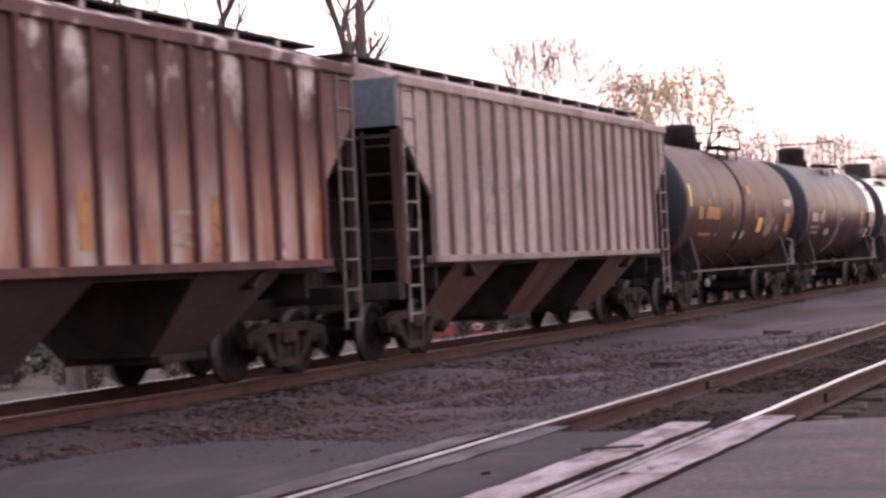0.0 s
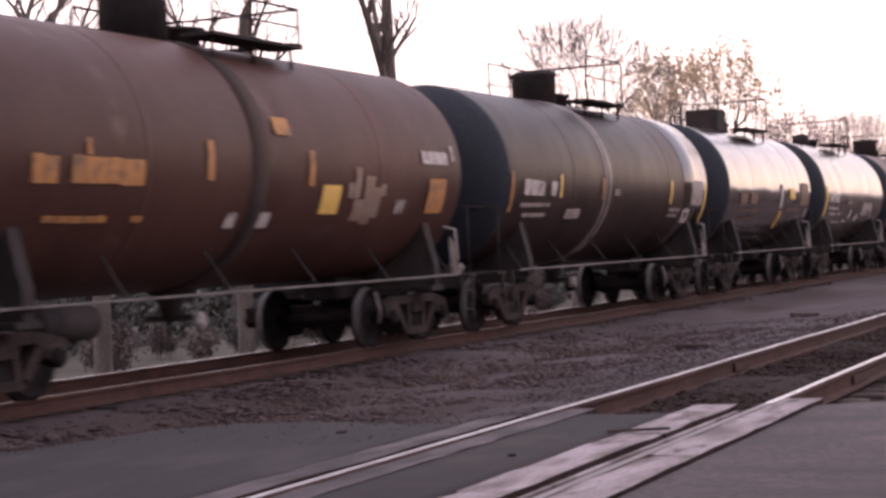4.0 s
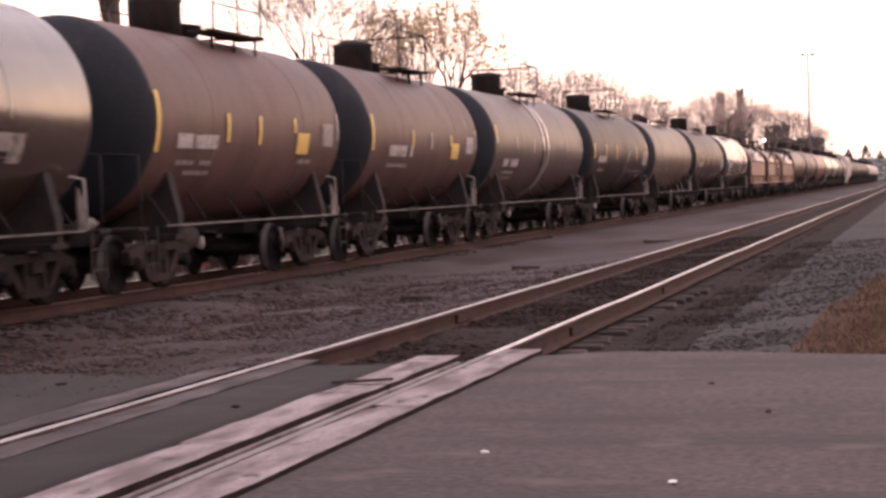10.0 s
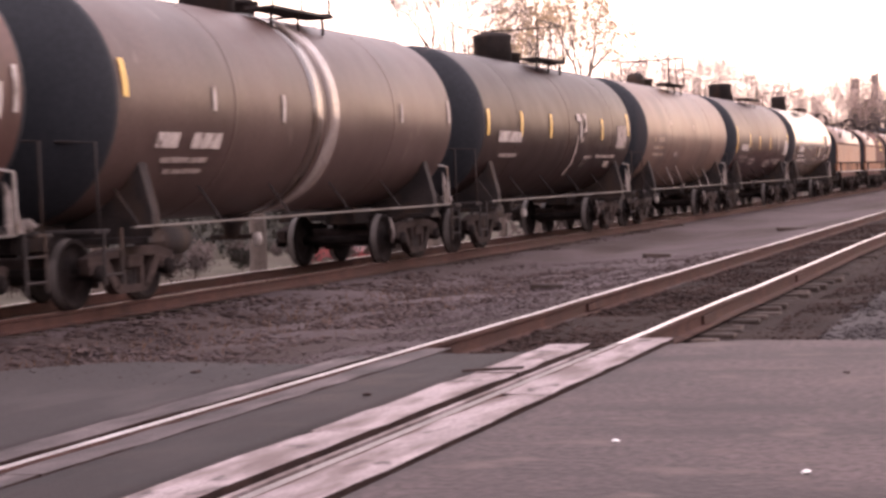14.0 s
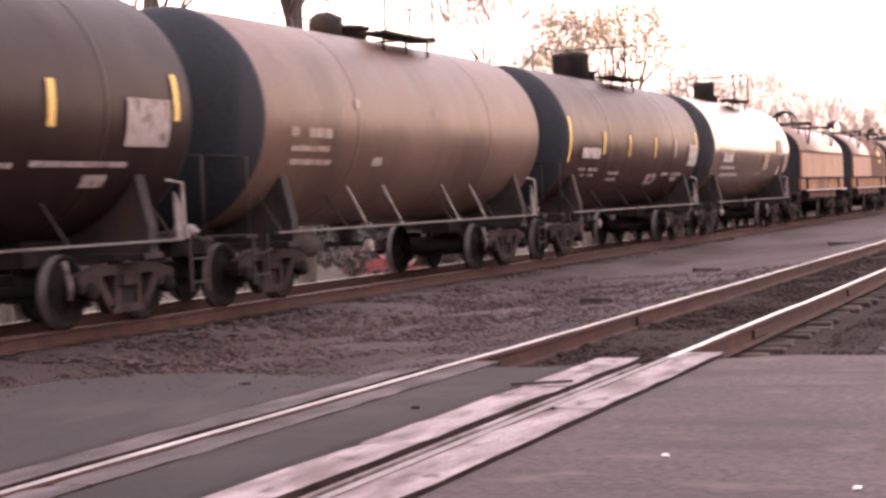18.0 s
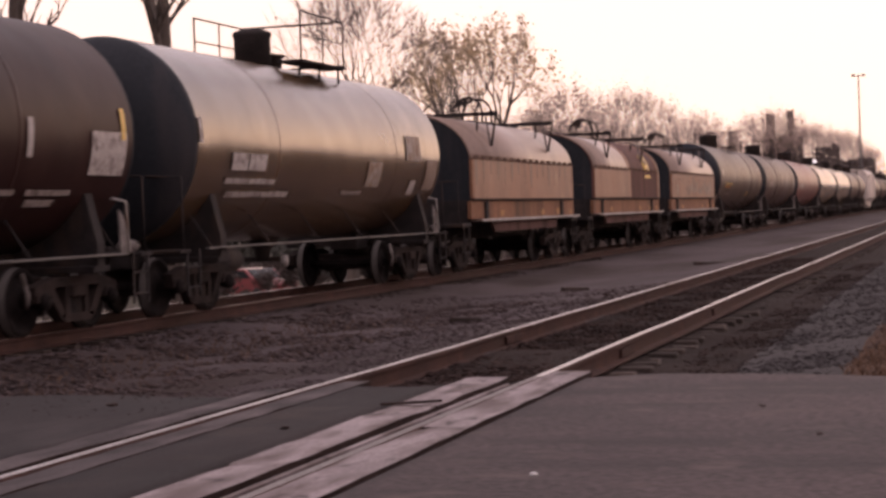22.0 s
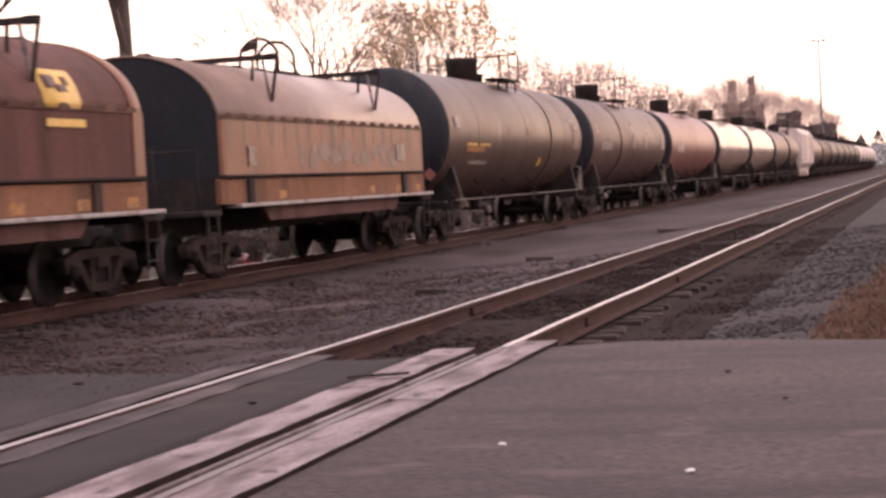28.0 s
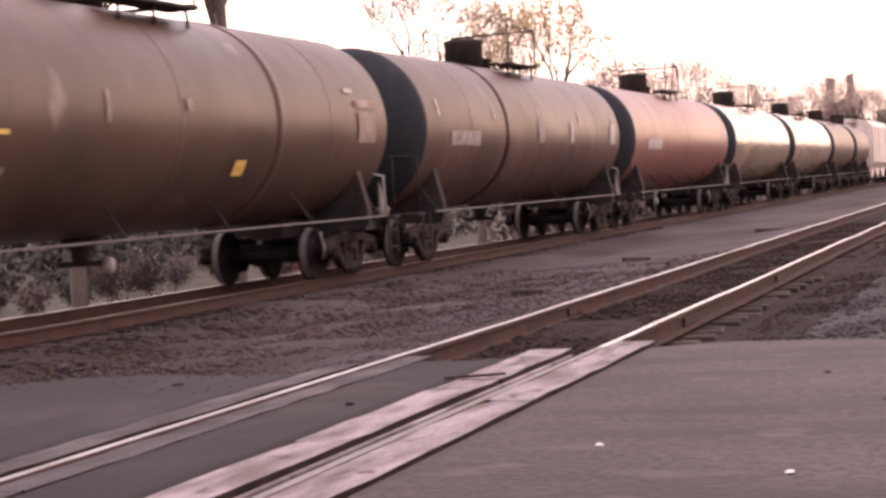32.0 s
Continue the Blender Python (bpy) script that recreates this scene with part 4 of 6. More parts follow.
        if near:
            bm = pipe(B(), [(s * 1.50, half - 1.25, 0.95), (s * 1.46, half - 1.22, 1.62), (s * 1.36, half - 1.42, 1.66)], 0.022, 6)
            part("grab_iron", bm, M["pale_steel"], car, "pale bent grab iron")
    if near and braces:
        for y in (-2.6, -1.2, 1.4, 2.8):
            part("brace", rod(B(), (1.49, y, 0.95), (1.36, y - 0.45, 1.55), 0.018, 5), M["pale_steel"], car)
    # valve housing, manway and walkway on top
    zt = zc + R
    if housing == "round":
        bm = lathe(B(), [(zt - 0.06, hr), (zt + 0.46, hr), (zt + 0.50, hr + 0.03), (zt + 0.56, hr + 0.01), (zt + 0.60, hr * 0.7), (zt + 0.61, 0.02)], "z", 20, True, (0, hy, 0))
    elif housing == "low":
        bm = lathe(B(), [(zt - 0.06, 0.27), (zt + 0.22, 0.27), (zt + 0.30, 0.23), (zt + 0.36, 0.14), (zt + 0.38, 0.02)], "z", 18, True, (0, -0.5, 0))
    else:
        bm = box(B(), -0.42, 0.42, -1.0, -0.12, zt - 0.08, zt + 0.52, 0.04)
    vh = part("valve_housing", bm, M["steel_dark"], car, "black steel valve housing")
    part("lid_hinge", box(B(), -0.12, 0.12, hy + hr - 0.03, hy + hr + 0.10, zt + 0.18, zt + 0.34, 0.02), M["steel_dark"], vh)
    part("manway", lathe(B(), [(zt - 0.05, 0.30), (zt + 0.14, 0.30), (zt + 0.15, 0.36), (zt + 0.20, 0.36), (zt + 0.24, 0.1)], "z", 16, True, (0, 0.45, 0)), M["steel_dark"], car)
    py = platform_y
    bm = B()
    for s in (-1, 1):
        box(bm, min(s * 0.55, s * 1.02), max(s * 0.55, s * 1.02), py - 1.15, py + 1.15, zt - 0.02, zt + 0.03, 0.006)
        for y in (py - 1.0, py, py + 1.0):
            rod(bm, (s * 0.9, y, zt), (s * 0.9, y, zt - 0.28), 0.025, 5)
    box(bm, -1.02, 1.02, py + 0.85, py + 1.15, zt + 0.032, zt + 0.05)
    pf = part("top_platform", bm, M["steel_dark"], car, "dark walkway with railings on the tank top")
    for s in (-1, 1):
        pts = [(s * 0.98, py - 1.1, zt + 0.03), (s * 0.98, py - 1.1, zt + rail_h), (s * 0.98, py + 1.1, zt + rail_h), (s * 0.98, py + 1.1, zt + 0.03)]
        bm = pipe(B(), pts, 0.02, 6)
        rod(bm, (s * 0.98, py - 1.1, zt + rail_h * 0.53), (s * 0.98, py + 1.1, zt + rail_h * 0.53), 0.014, 5)
        rod(bm, (s * 0.98, py, zt), (s * 0.98, py, zt + rail_h), 0.016, 5)
        part("railing", bm, M["steel_dark"], pf)
    part("railing", pipe(B(), [(0.98, py + 1.1, zt + rail_h), (-0.98, py + 1.1, zt + rail_h)], 0.02, 6), M["steel_dark"], pf)
    # bottom outlet
    bm = lathe(B(), [(0.62, 0.12), (0.80, 0.14), (0.98, 0.30), (1.05, 0.34)], "z", 14, True, (0, 0, 0))
    box(bm, -0.35, 0.35, -0.06, 0.06, 0.60, 0.68, 0.01)
    outlet = part("bottom_outlet", bm, M["steel_dark"], car)
    if near:
        part("outlet_cap", lathe(B(), [(0.34, 0.02), (0.36, 0.10), (0.44, 0.11), (0.47, 0.03)], "x", 12, True, (0, 0, 0.60)), M["pale_steel"], outlet, "pale round outlet cap")
        part("brake_cylinder", lathe(B(), [(-0.26, 0.03), (-0.24, 0.065), (0.08, 0.07), (0.10, 0.085), (0.14, 0.085), (0.16, 0.04), (0.32, 0.02)], "y", 14, True, (1.28, half - 0.82, 1.035)), M["gear"], car, "dusty grey brake cylinder on the end platform")
        part("angle_bracket", prism(B(), [(half - 1.32, 0.96), (half - 0.98, 0.96), (half - 1.22, 1.42), (half - 1.34, 1.52)], 1.40, 1.43), M["gear"], car, "dusty grey end bracket")
        part("brake_lever", pipe(B(), [(1.12, half - 3.35, 0.78), (1.16, half - 3.30, 0.52), (1.10, half - 3.22, 0.36)], 0.03, 6), M["gear"], car, "dusty grey brake lever")
    bm = lathe(B(), [(-0.6, 0.10), (-0.55, 0.19), (0.35, 0.19), (0.40, 0.10)], "y", 14, True, (0.75, -half + 3.6, 0.72))
    part("brake_reservoir", bm, M["steel_dark"], car)
    for s in (-1, 1):
        add_truck(car, s * (half - 1.95), near)
    for kind, y, z, w, h in marks:
        a = math.degrees(math.asin(max(-0.98, min(0.98, (z - zc) / R))))
        da = math.degrees(h / R) / 2
        mat = {"w": M["white_mark"], "g": M["grey_mark"], "y": M["yellow_mark"], "o": M["orange_mark"], "s": M["scribble"], "f": M["smear"], "d": P["strap"], "r": M["red_mark"]}[kind[0]]
        name, lab = (("reflector_strip", "faded reflective strip") if kind[1:] == "r" else ("stencil_panel", "plain painted panel") if kind[1:] == "p" else ("lettering", "bars of faded lettering"))
        ob = part(name, curved_patch(y - w / 2, y + w / 2, a - da, a + da, R + 0.02), mat, shell, lab, at=pose(0, 0, zc))
    return car


def word(kind, y, z, w, h, n):
    """A line of unreadable lettering as a row of bars."""
    rnd = random.Random(round((y + z + w) * 100))
    step = w / n
    out = []
    for k in range(n):
        if k and rnd.random() < 0.07:
            continue
        g = step * rnd.uniform(0.88, 0.99)
        out.append((kind, y - w / 2 + (k + 0.5) * step, z + h * rnd.uniform(-0.03, 0.03), g, h * rnd.uniform(0.9, 1.0)))
    return out


def strips(half, z=2.72, n=6, kind="yr"):
    return [(kind, -half + 1.75 + k * (2 * half - 3.5) / (n - 1), z, 0.09, 0.34) for k in range(n)]


def hopper_car(p_end, length, skin, lower, label, marks=(), end_paint=None, bays=3, post_paint=None, sill_paint=None, ladder_paint=None):
    """A ribbed covered hopper with sloped ends, running board and outlet bays."""
    half = length / 2
    car = new("covered_hopper_car")
    tagged(car, label, "hopper car", "cars of the freight train")
    CARS.append((car, p_end + 0.75 - half))
    W, z0, z1, hs = 1.56, 1.48, 3.95, half - 0.75
    cut, zs, zu = 1.12, 2.34, 3.36      # the slanting corner at each end: its length, where it starts and where it meets the end
    side = [(-hs, z1), (-hs, zu), (-hs + cut, zs), (-hs + cut, z0), (hs - cut, z0), (hs - cut, zs), (hs, zu), (hs, z1)]
    for s in (-1, 1):
        part("side_sheet", prism(B(), side, s * (W - 0.05), s * W), skin, car)
        part("top_sill", box(B(), min(s * (W - 0.06), s * (W + 0.06)), max(s * (W - 0.06), s * (W + 0.06)), -hs, hs, z1 - 0.02, z1 + 0.13, 0.015), skin, car, "long upper sill")
        part("side_sill", box(B(), min(s * (W - 0.08), s * (W + 0.07)), max(s * (W - 0.08), s * (W + 0.07)), -hs + cut - 0.15, hs - cut + 0.15, z0 - 0.10, z0 + 0.01, 0.012), sill_paint or lower, car, "worn lower sill")
        n = round(2 * (hs - cut) / 0.665)
        post = mesh_of("side_post", box(B(), 0.0, 0.075, -0.042, 0.042, z0, z1 - 0.02, 0.01), post_paint or skin)
        for k in range(n + 1):
            part("side_post", post, None, car, at=pose(s * W, -hs + cut + k * 2 * (hs - cut) / n, 0, 0, 0, 0 if s > 0 else 180))
    # roof
    bm = prism(B(), [(-W, z1 + 0.10), (-0.9, z1 + 0.36), (0, z1 + 0.42), (0.9, z1 + 0.36), (W, z1 + 0.10)], -hs, hs, "y")
    part("roof", bm, skin, car)
    for s in (-1, 1):
        bm = box(B(), s * 0.62 - 0.3, s * 0.62 + 0.3, -hs - 0.25, hs + 0.25, z1 + 0.44, z1 + 0.48, 0.005)
        rb = part("running_board", bm, M["steel_dark"], car, "dark steel running board")
        k = -hs
        while k < hs:
            part("board_support", box(B(), s * 0.62 - 0.3, s * 0.62 + 0.3, k, k + 0.07, z1 + 0.28, z1 + 0.44), M["pale_steel"], rb)
            k += 1.15
    # hatches along the roof
    y = -hs + 0.9
    while y < hs - 1.0:
        part("hatch", box(B(), -0.28, 0.28, y, y + 1.2, z1 + 0.38, z1 + 0.45, 0.02), skin, car)
        y += 1.5
    for s in (-1, 1):         # end slopes, posts and ladders
        bm = prism(B(), [(s * hs, zu), (s * hs, z1 + 0.1), (s * (hs - 0.05), z1 + 0.1), (s * (hs - 0.05), zu)], -W, W)
        part("end_sheet", bm, end_paint or skin, car, "flat upper end sheet")
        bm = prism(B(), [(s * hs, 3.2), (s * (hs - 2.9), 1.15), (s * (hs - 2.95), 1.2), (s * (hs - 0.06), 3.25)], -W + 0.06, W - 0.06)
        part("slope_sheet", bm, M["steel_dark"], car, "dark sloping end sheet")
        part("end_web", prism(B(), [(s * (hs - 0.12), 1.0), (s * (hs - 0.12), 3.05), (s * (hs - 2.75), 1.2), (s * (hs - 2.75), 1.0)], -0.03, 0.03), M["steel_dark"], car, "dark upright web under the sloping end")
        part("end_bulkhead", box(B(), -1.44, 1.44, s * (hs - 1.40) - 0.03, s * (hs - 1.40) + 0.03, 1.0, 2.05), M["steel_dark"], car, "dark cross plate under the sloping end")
        part("end_sill", box(B(), -1.5, 1.5, s * hs - 0.12, s * hs + 0.12, 0.88, 1.12, 0.015), M["steel_dark"], car)
        part("centre_sill", box(B(), -0.28, 0.28, min(s * (hs - 3), s * (half - 0.6)), max(s * (hs - 3), s * (half - 0.6)), 0.72, 1.05, 0.015), M["steel_dark"], car)
        for q in (-1, 1):
            part("corner_post", box(B(), q * 1.50 - 0.05, q * 1.50 + 0.05, s * (hs - 0.06) - 0.05, s * (hs - 0.06) + 0.05, 1.1, 3.3, 0.008), lower, car)
            part("end_ladder", ladder_mesh(0.46, 0.55, z1, 0.40, 0.016), ladder_paint or M["gear"], car, "worn end ladder", at=pose(q * 1.57, s * (hs - 0.32), 0))
            part("face_ladder", ladder_mesh(0.46, 0.95, 3.3, 0.40, 0.016), M["steel_dark"], car, "dark end ladder", at=pose(q * 1.22, s * (hs + 0.03), 0, 0, 0, 90))
            part("platform_stay", rod(B(), (q * 1.45, s * (hs - 0.1), 1.1), (q * 1.2, s * (hs - 1.2), 2.35), 0.035, 6), M["steel_dark"], car)
        add_coupler(car, half, s)
    part("brake_wheel", shared("brake_wheel", brake_wheel_mesh, M["steel_dark"]), None, car, at=pose(-0.7, -hs - 0.2, 2.0))
    inner = hs - cut
    n = bays
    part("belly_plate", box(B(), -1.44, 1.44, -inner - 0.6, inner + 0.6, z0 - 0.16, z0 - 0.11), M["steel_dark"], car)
    for k in range(n):        # outlet bays: side sheets that lean inwards, open between, with a gate under each
        c = -inner + (k + 0.5) * 2 * inner / n
        bm = B()
        top = [bm.verts.new((x, c + y, z0 - 0.10)) for x, y in ((-1.5, -1.05), (1.5, -1.05), (1.5, 1.05), (-1.5, 1.05))]
        bot = [bm.verts.new((x, c + y, 0.42)) for x, y in ((-0.62, -0.72), (0.62, -0.72), (0.62, 0.72), (-0.62, 0.72))]
        for q in range(4):
            bm.faces.new((top[q], top[(q + 1) % 4], bot[(q + 1) % 4], bot[q]))
        bm.faces.new(bot)
        bmesh.ops.recalc_face_normals(bm, faces=bm.faces[:])
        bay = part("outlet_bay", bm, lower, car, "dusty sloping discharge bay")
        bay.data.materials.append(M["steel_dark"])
        for f in bay.data.polygons:        # cross slopes take the dark steel colour, standing in for shade between bays
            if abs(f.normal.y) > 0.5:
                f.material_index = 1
        part("outlet_gate", box(B(), -0.68, 0.68, c - 0.60, c + 0.60, 0.33, 0.43, 0.015), M["steel_dark"], bay)
    for s in (-1, 1):
        add_truck(car, s * (half - 2.1))
    for kind, y, z, w, h in marks:
        mat = {"w": M["white_mark"], "g": M["grey_mark"], "y": M["yellow_mark"], "o": M["orange_mark"], "s": M["scribble"], "d": P["strap"], "r": M["red_mark"]}[kind[0]]
        part("lettering" if len(kind) < 2 else "reflector_strip", box(B(), W + 0.005, W + 0.010, y - w / 2, y + w / 2, z - h / 2, z + h / 2), mat, car, "patch of faded lettering")
    return car


def coil_car(p_end, length, side_skin, roof_skin, label, marks=(), ring=False, far_trim=None, near_half=None, scrawl=False):
    """A coil car: arched removable hood with a scalloped seam, lifting bars, deep side sill."""
    half = length / 2
    car = new("coil_car")
    tagged(car, label, "coil car", "cars of the freight train")
    CARS.append((car, p_end + 1.3 - half))
    hh = half - 1.45
    W = 1.55

    def arch(y0, y1, a0, a1, r, thick, n=14):
        bm = B()
        rings = []
        for y in (y0, y1):
            for q in (r, r - thick):
                ring_v = []
                for k in range(n + 1):
                    a = a0 + (a1 - a0) * k / n
                    ring_v.append(bm.verts.new((math.cos(a) * q, y, 2.45 + math.sin(a) * q * 0.7045)))
                rings.append(ring_v)
        o0, i0, o1, i1 = rings
        for k in range(n):
            for u, v in ((o0, o1), (i1, i0), (i0, o0), (o1, i1)):
                f = bm.faces.new((u[k], u[k + 1], v[k + 1], v[k]))
                f.smooth = True
        for k in (0, n):
            bm.faces.new((o0[k], o1[k], i1[k], i0[k]))
        bmesh.ops.recalc_face_normals(bm, faces=bm.faces[:])
        return bm
    hood = part("hood_roof", arch(-hh, hh, 0.02, math.pi - 0.02, W, 0.05, 22), roof_skin, car, "curved pale hood roof")
    for s in (-1, 1):
        part("hood_side", box(B(), min(s * (W - 0.06), s * (W + 0.012)), max(s * (W - 0.06), s * (W + 0.012)), -hh, hh, 1.62, 2.50, 0.01), side_skin, car, "rust-streaked flat hood side")
        bm = B()               # scalloped seam where the roof laps the side
        n = int(2 * hh / 0.62)
        box(bm, min(s * W, s * (W + 0.03)), max(s * W, s * (W + 0.03)), -hh, hh, 2.485, 2.505)
        for k in range(n):
            y = -hh + (k + 0.5) * 2 * hh / n
            prism(bm, [(y - 0.17, 2.50), (y + 0.17, 2.50), (y + 0.13, 2.545), (y + 0.05, 2.575), (y - 0.05, 2.575), (y - 0.13, 2.545)], s * (W + 0.002), s * (W + 0.03))
            if not near_half:  # dark run below each lap
                w, d, lean = 0.07 + 0.05 * math.sin(k * 2.4 + s), 0.46 + 0.16 * math.sin(k * 1.7 + s), 0.04 * math.sin(k * 3.1)
                part("rust_run", prism(B(), [(y - w, 2.48), (y + w, 2.48), (y + w * 1.1 + lean, 2.48 - d * 0.5), (y + w * 0.3 + lean, 2.48 - d), (y - w * 0.4 + lean, 2.48 - d * 0.92), (y - w * 0.9 + lean, 2.48 - d * 0.45)], s * (W + 0.012), s * (W + 0.014)),
                     P["coil_run"], car, "soft dark run of rust")
        part("scalloped_seam", bm, P["coil_seam"], car, "scalloped rusty lap of the roof")
        for k in range(2):
            y = -hh + 0.12 + k * (2 * hh - 0.24)
            part("hood_rib", box(B(), min(s * W, s * (W + 0.03)), max(s * W, s * (W + 0.02)), y - 0.025, y + 0.025, 1.64, 2.44, 0.006), side_skin, car)
        part("hood_foot", box(B(), min(s * (W - 0.08), s * (W + 0.05)), max(s * (W - 0.08), s * (W + 0.05)), -hh - 0.02, hh + 0.02, 1.59, 1.63, 0.008), P["strap"], car)
        part("side_sill", box(B(), min(s * (W - 0.10), s * (W - 0.01)), max(s * (W - 0.10), s * (W - 0.01)), -hh - 0.1, hh + 0.1, 1.18, 1.57, 0.012), P["coil_sill"], car, "orange-tan side sill")
        part("sill_flange", box(B(), min(s * (W - 0.2), s * (W + 0.08)), max(s * (W - 0.2), s * (W + 0.08)), -hh + 0.5, half - 0.95, 1.12, 1.18, 0.01), M["pale_steel"], car, "pale worn sill flange")
        part("lower_web", prism(B(), [(-hh + 1.85, 1.12), (hh - 1.55, 1.12), (hh - 1.85, 0.88), (-hh + 2.15, 0.88)], s * (W - 0.08), s * (W - 0.14)), P["tan_chute"], car, "dusty brown lower beam")
        for y in (hh - 0.38, hh - 1.85, hh - 3.6, -hh + 2.6):
            part("reflector_strip", box(B(), min(s * (W - 0.01), s * (W - 0.006)), max(s * (W - 0.01), s * (W - 0.006)), y - 0.17, y + 0.17, 1.22, 1.36), M["orange_mark"], car, "faded orange reflector on the sill")
        for y in (-hh + 1.1, hh - 1.5):
            part("sill_post", box(B(), min(s * (W - 0.03), s * (W + 0.04)), max(s * (W - 0.03), s * (W + 0.04)), y - 0.11, y + 0.11, 1.18, 1.56, 0.01), M["steel_dark"], car)
    for s in (-1, 1):          # end walls and far trim
        prof = [(math.cos(a) * (W - 0.05), 2.45 + math.sin(a) * (W - 0.05) * 0.7045) for a in [math.pi * k / 14 for k in range(15)]] + [(-W + 0.05, 1.60), (W - 0.05, 1.60)]
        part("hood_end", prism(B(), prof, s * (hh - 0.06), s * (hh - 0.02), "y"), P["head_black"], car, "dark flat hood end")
        # added plate that blocks the bright sky under the hood's end
        part("end_bulkhead", box(B(), -1.46, 1.46, s * (hh - 0.04) - 0.02, s * (hh - 0.04) + 0.02, 1.0, 1.60), M["steel_dark"], car, "dark filler plate added under the hood's end")
        part("end_platform", box(B(), -1.5, 1.5, min(s * hh, s * (half - 0.72)), max(s * hh, s * (half - 0.72)), 1.02, 1.10, 0.01), M["steel_dark"], car)
        part("end_handrail", pipe(B(), [(1.4, s * (half - 0.8), 1.1), (1.4, s * (half - 0.8), 2.0), (-1.4, s * (half - 0.8), 2.0), (-1.4, s * (half - 0.8), 1.1)], 0.02, 6), M["steel_dark"], car)
        part("centre_sill", box(B(), -0.3, 0.3, min(0, s * (half - 0.6)), max(0, s * (half - 0.6)), 0.70, 1.05, 0.015), M["steel_dark"], car)
        for q in (-1, 1):
            part("end_steps", ladder_mesh(0.42, 0.35, 1.1, 0.28), M["steel_dark"], car, at=pose(q * 1.48, s * (half - 1.1), 0))
        add_coupler(car, half, s)
    for y in (-3.1, 2.65):     # lifting beams laid across the hood, on legs in the shape of a V
        beam = part("lifting_beam", box(B(), -1.62, 1.62, y - 0.045, y + 0.045, 3.51, 3.60, 0.01), M["steel_dark"], car, "dark beam across the hood")
        for q in (-1, 1):
            part("beam_leg", rod(B(), (q * 1.36, y - 0.03, 3.53), (q * 1.46, y, 2.82), 0.026, 6), M["gear"], beam, "worn grey leg")
            part("beam_leg", rod(B(), (q * 1.60, y, 3.53), (q * 1.48, y, 2.82), 0.030, 6), M["steel_dark"], beam)
            part("beam_leg", rod(B(), (q * 1.18, y, 3.53), (q * 1.13, y + 0.05, 3.16), 0.028, 6), M["steel_dark"], beam)
            part("beam_end", box(B(), q * 1.52 - 0.10, q * 1.52 + 0.10, y - 0.06, y + 0.06, 3.50, 3.61, 0.012), M["steel_dark"], beam)
    part("crest_rail", rod(B(), (0.14, -hh + 0.3, 3.56), (0.14, hh - 0.3, 3.56), 0.022, 6), M["gear"], car, "low worn rail along the crest")
    lug = mesh_of("crest_lug", box(B(), -0.09, 0.09, -0.10, 0.10, 3.52, 3.60, 0.02), M["steel_dark"])
    for k in range(9):
        part("crest_lug", lug, None, car, at=pose(0.10, -hh + 0.6 + k * (2 * hh - 1.2) / 8, 0))
    if far_trim:               # lighter bands at the far edge and where two hoods meet
        for y0, y1 in ((hh - 0.32, hh), (-0.16, 0.16)):
            part("hood_trim", arch(y0, y1, 0.0, math.pi, W + 0.022, 0.02, 22), far_trim, car, "lighter band at the hood's edge")
            for q in (-1, 1):
                part("hood_trim", box(B(), min(q * W, q * (W + 0.036)), max(q * W, q * (W + 0.036)), y0, y1, 1.64, 2.5), far_trim, car)
    if near_half:              # the second hood of this car is of another colour
        part("hood_roof", arch(-hh, -0.1, 0.02, math.pi - 0.02, W + 0.012, 0.03, 22), near_half[1], car, "curved pale hood roof")
        for q in (-1, 1):
            part("hood_side", box(B(), min(q * W, q * (W + 0.034)), max(q * W, q * (W + 0.034)), -hh, -0.1, 1.64, 2.47, 0.006), near_half[0], car, "tan flat hood side")
    if scrawl:                  # smeared patches of pale spray paint
        rnd = random.Random(4)
        for k in range(11):
            y0, z0 = -2.0 + 0.60 * k, 1.98 + rnd.uniform(-0.10, 0.06)
            w, h, lean = rnd.uniform(0.26, 0.44), rnd.uniform(0.16, 0.30), rnd.uniform(-0.4, 0.4)
            ragged = []
            for q in range(15):
                ang, r = 2 * math.pi * q / 15, rnd.uniform(0.6, 1.0)
                ragged.append((y0 + math.cos(ang) * w * r + lean * math.sin(ang) * h * r, z0 + math.sin(ang) * h * r))
            part("spray_smear", prism(B(), ragged, W + 0.013, W + 0.017 + 0.001 * (k % 3)), M["smear"], car, "smeared patch of pale spray paint")
    if ring:                    # two lifting hoops side by side on the crest
        hoop = [(-0.37, 3.50)] + [(-0.37 * math.cos(math.pi * k / 14), 3.80 + 0.37 * math.sin(math.pi * k / 14)) for k in range(15)] + [(0.37, 3.50)]
        for y in (0.35, 1.25):
            part("lifting_hoop", pipe(B(), [(x, y, z) for x, z in hoop], 0.030, 7), M["steel_dark"], car, "round steel lifting hoop")
        part("hoop_gusset", prism(B(), [(-0.33, 3.93), (-0.22, 4.08), (0.0, 4.15), (0.0, 4.02), (-0.05, 3.86), (-0.1, 3.98)], 0.34, 0.36, "y"), M["steel_dark"], car)
        part("hoop_foot", box(B(), -0.44, 0.46, 0.25, 1.35, 3.50, 3.56, 0.015), M["steel_dark"], car)
    for s in (-1, 1):
        add_truck(car, s * (half - 2.0))
    part("brake_wheel", shared("brake_wheel", brake_wheel_mesh, M["steel_dark"]), None, car, at=pose(-0.7, half - 0.75, 1.9))
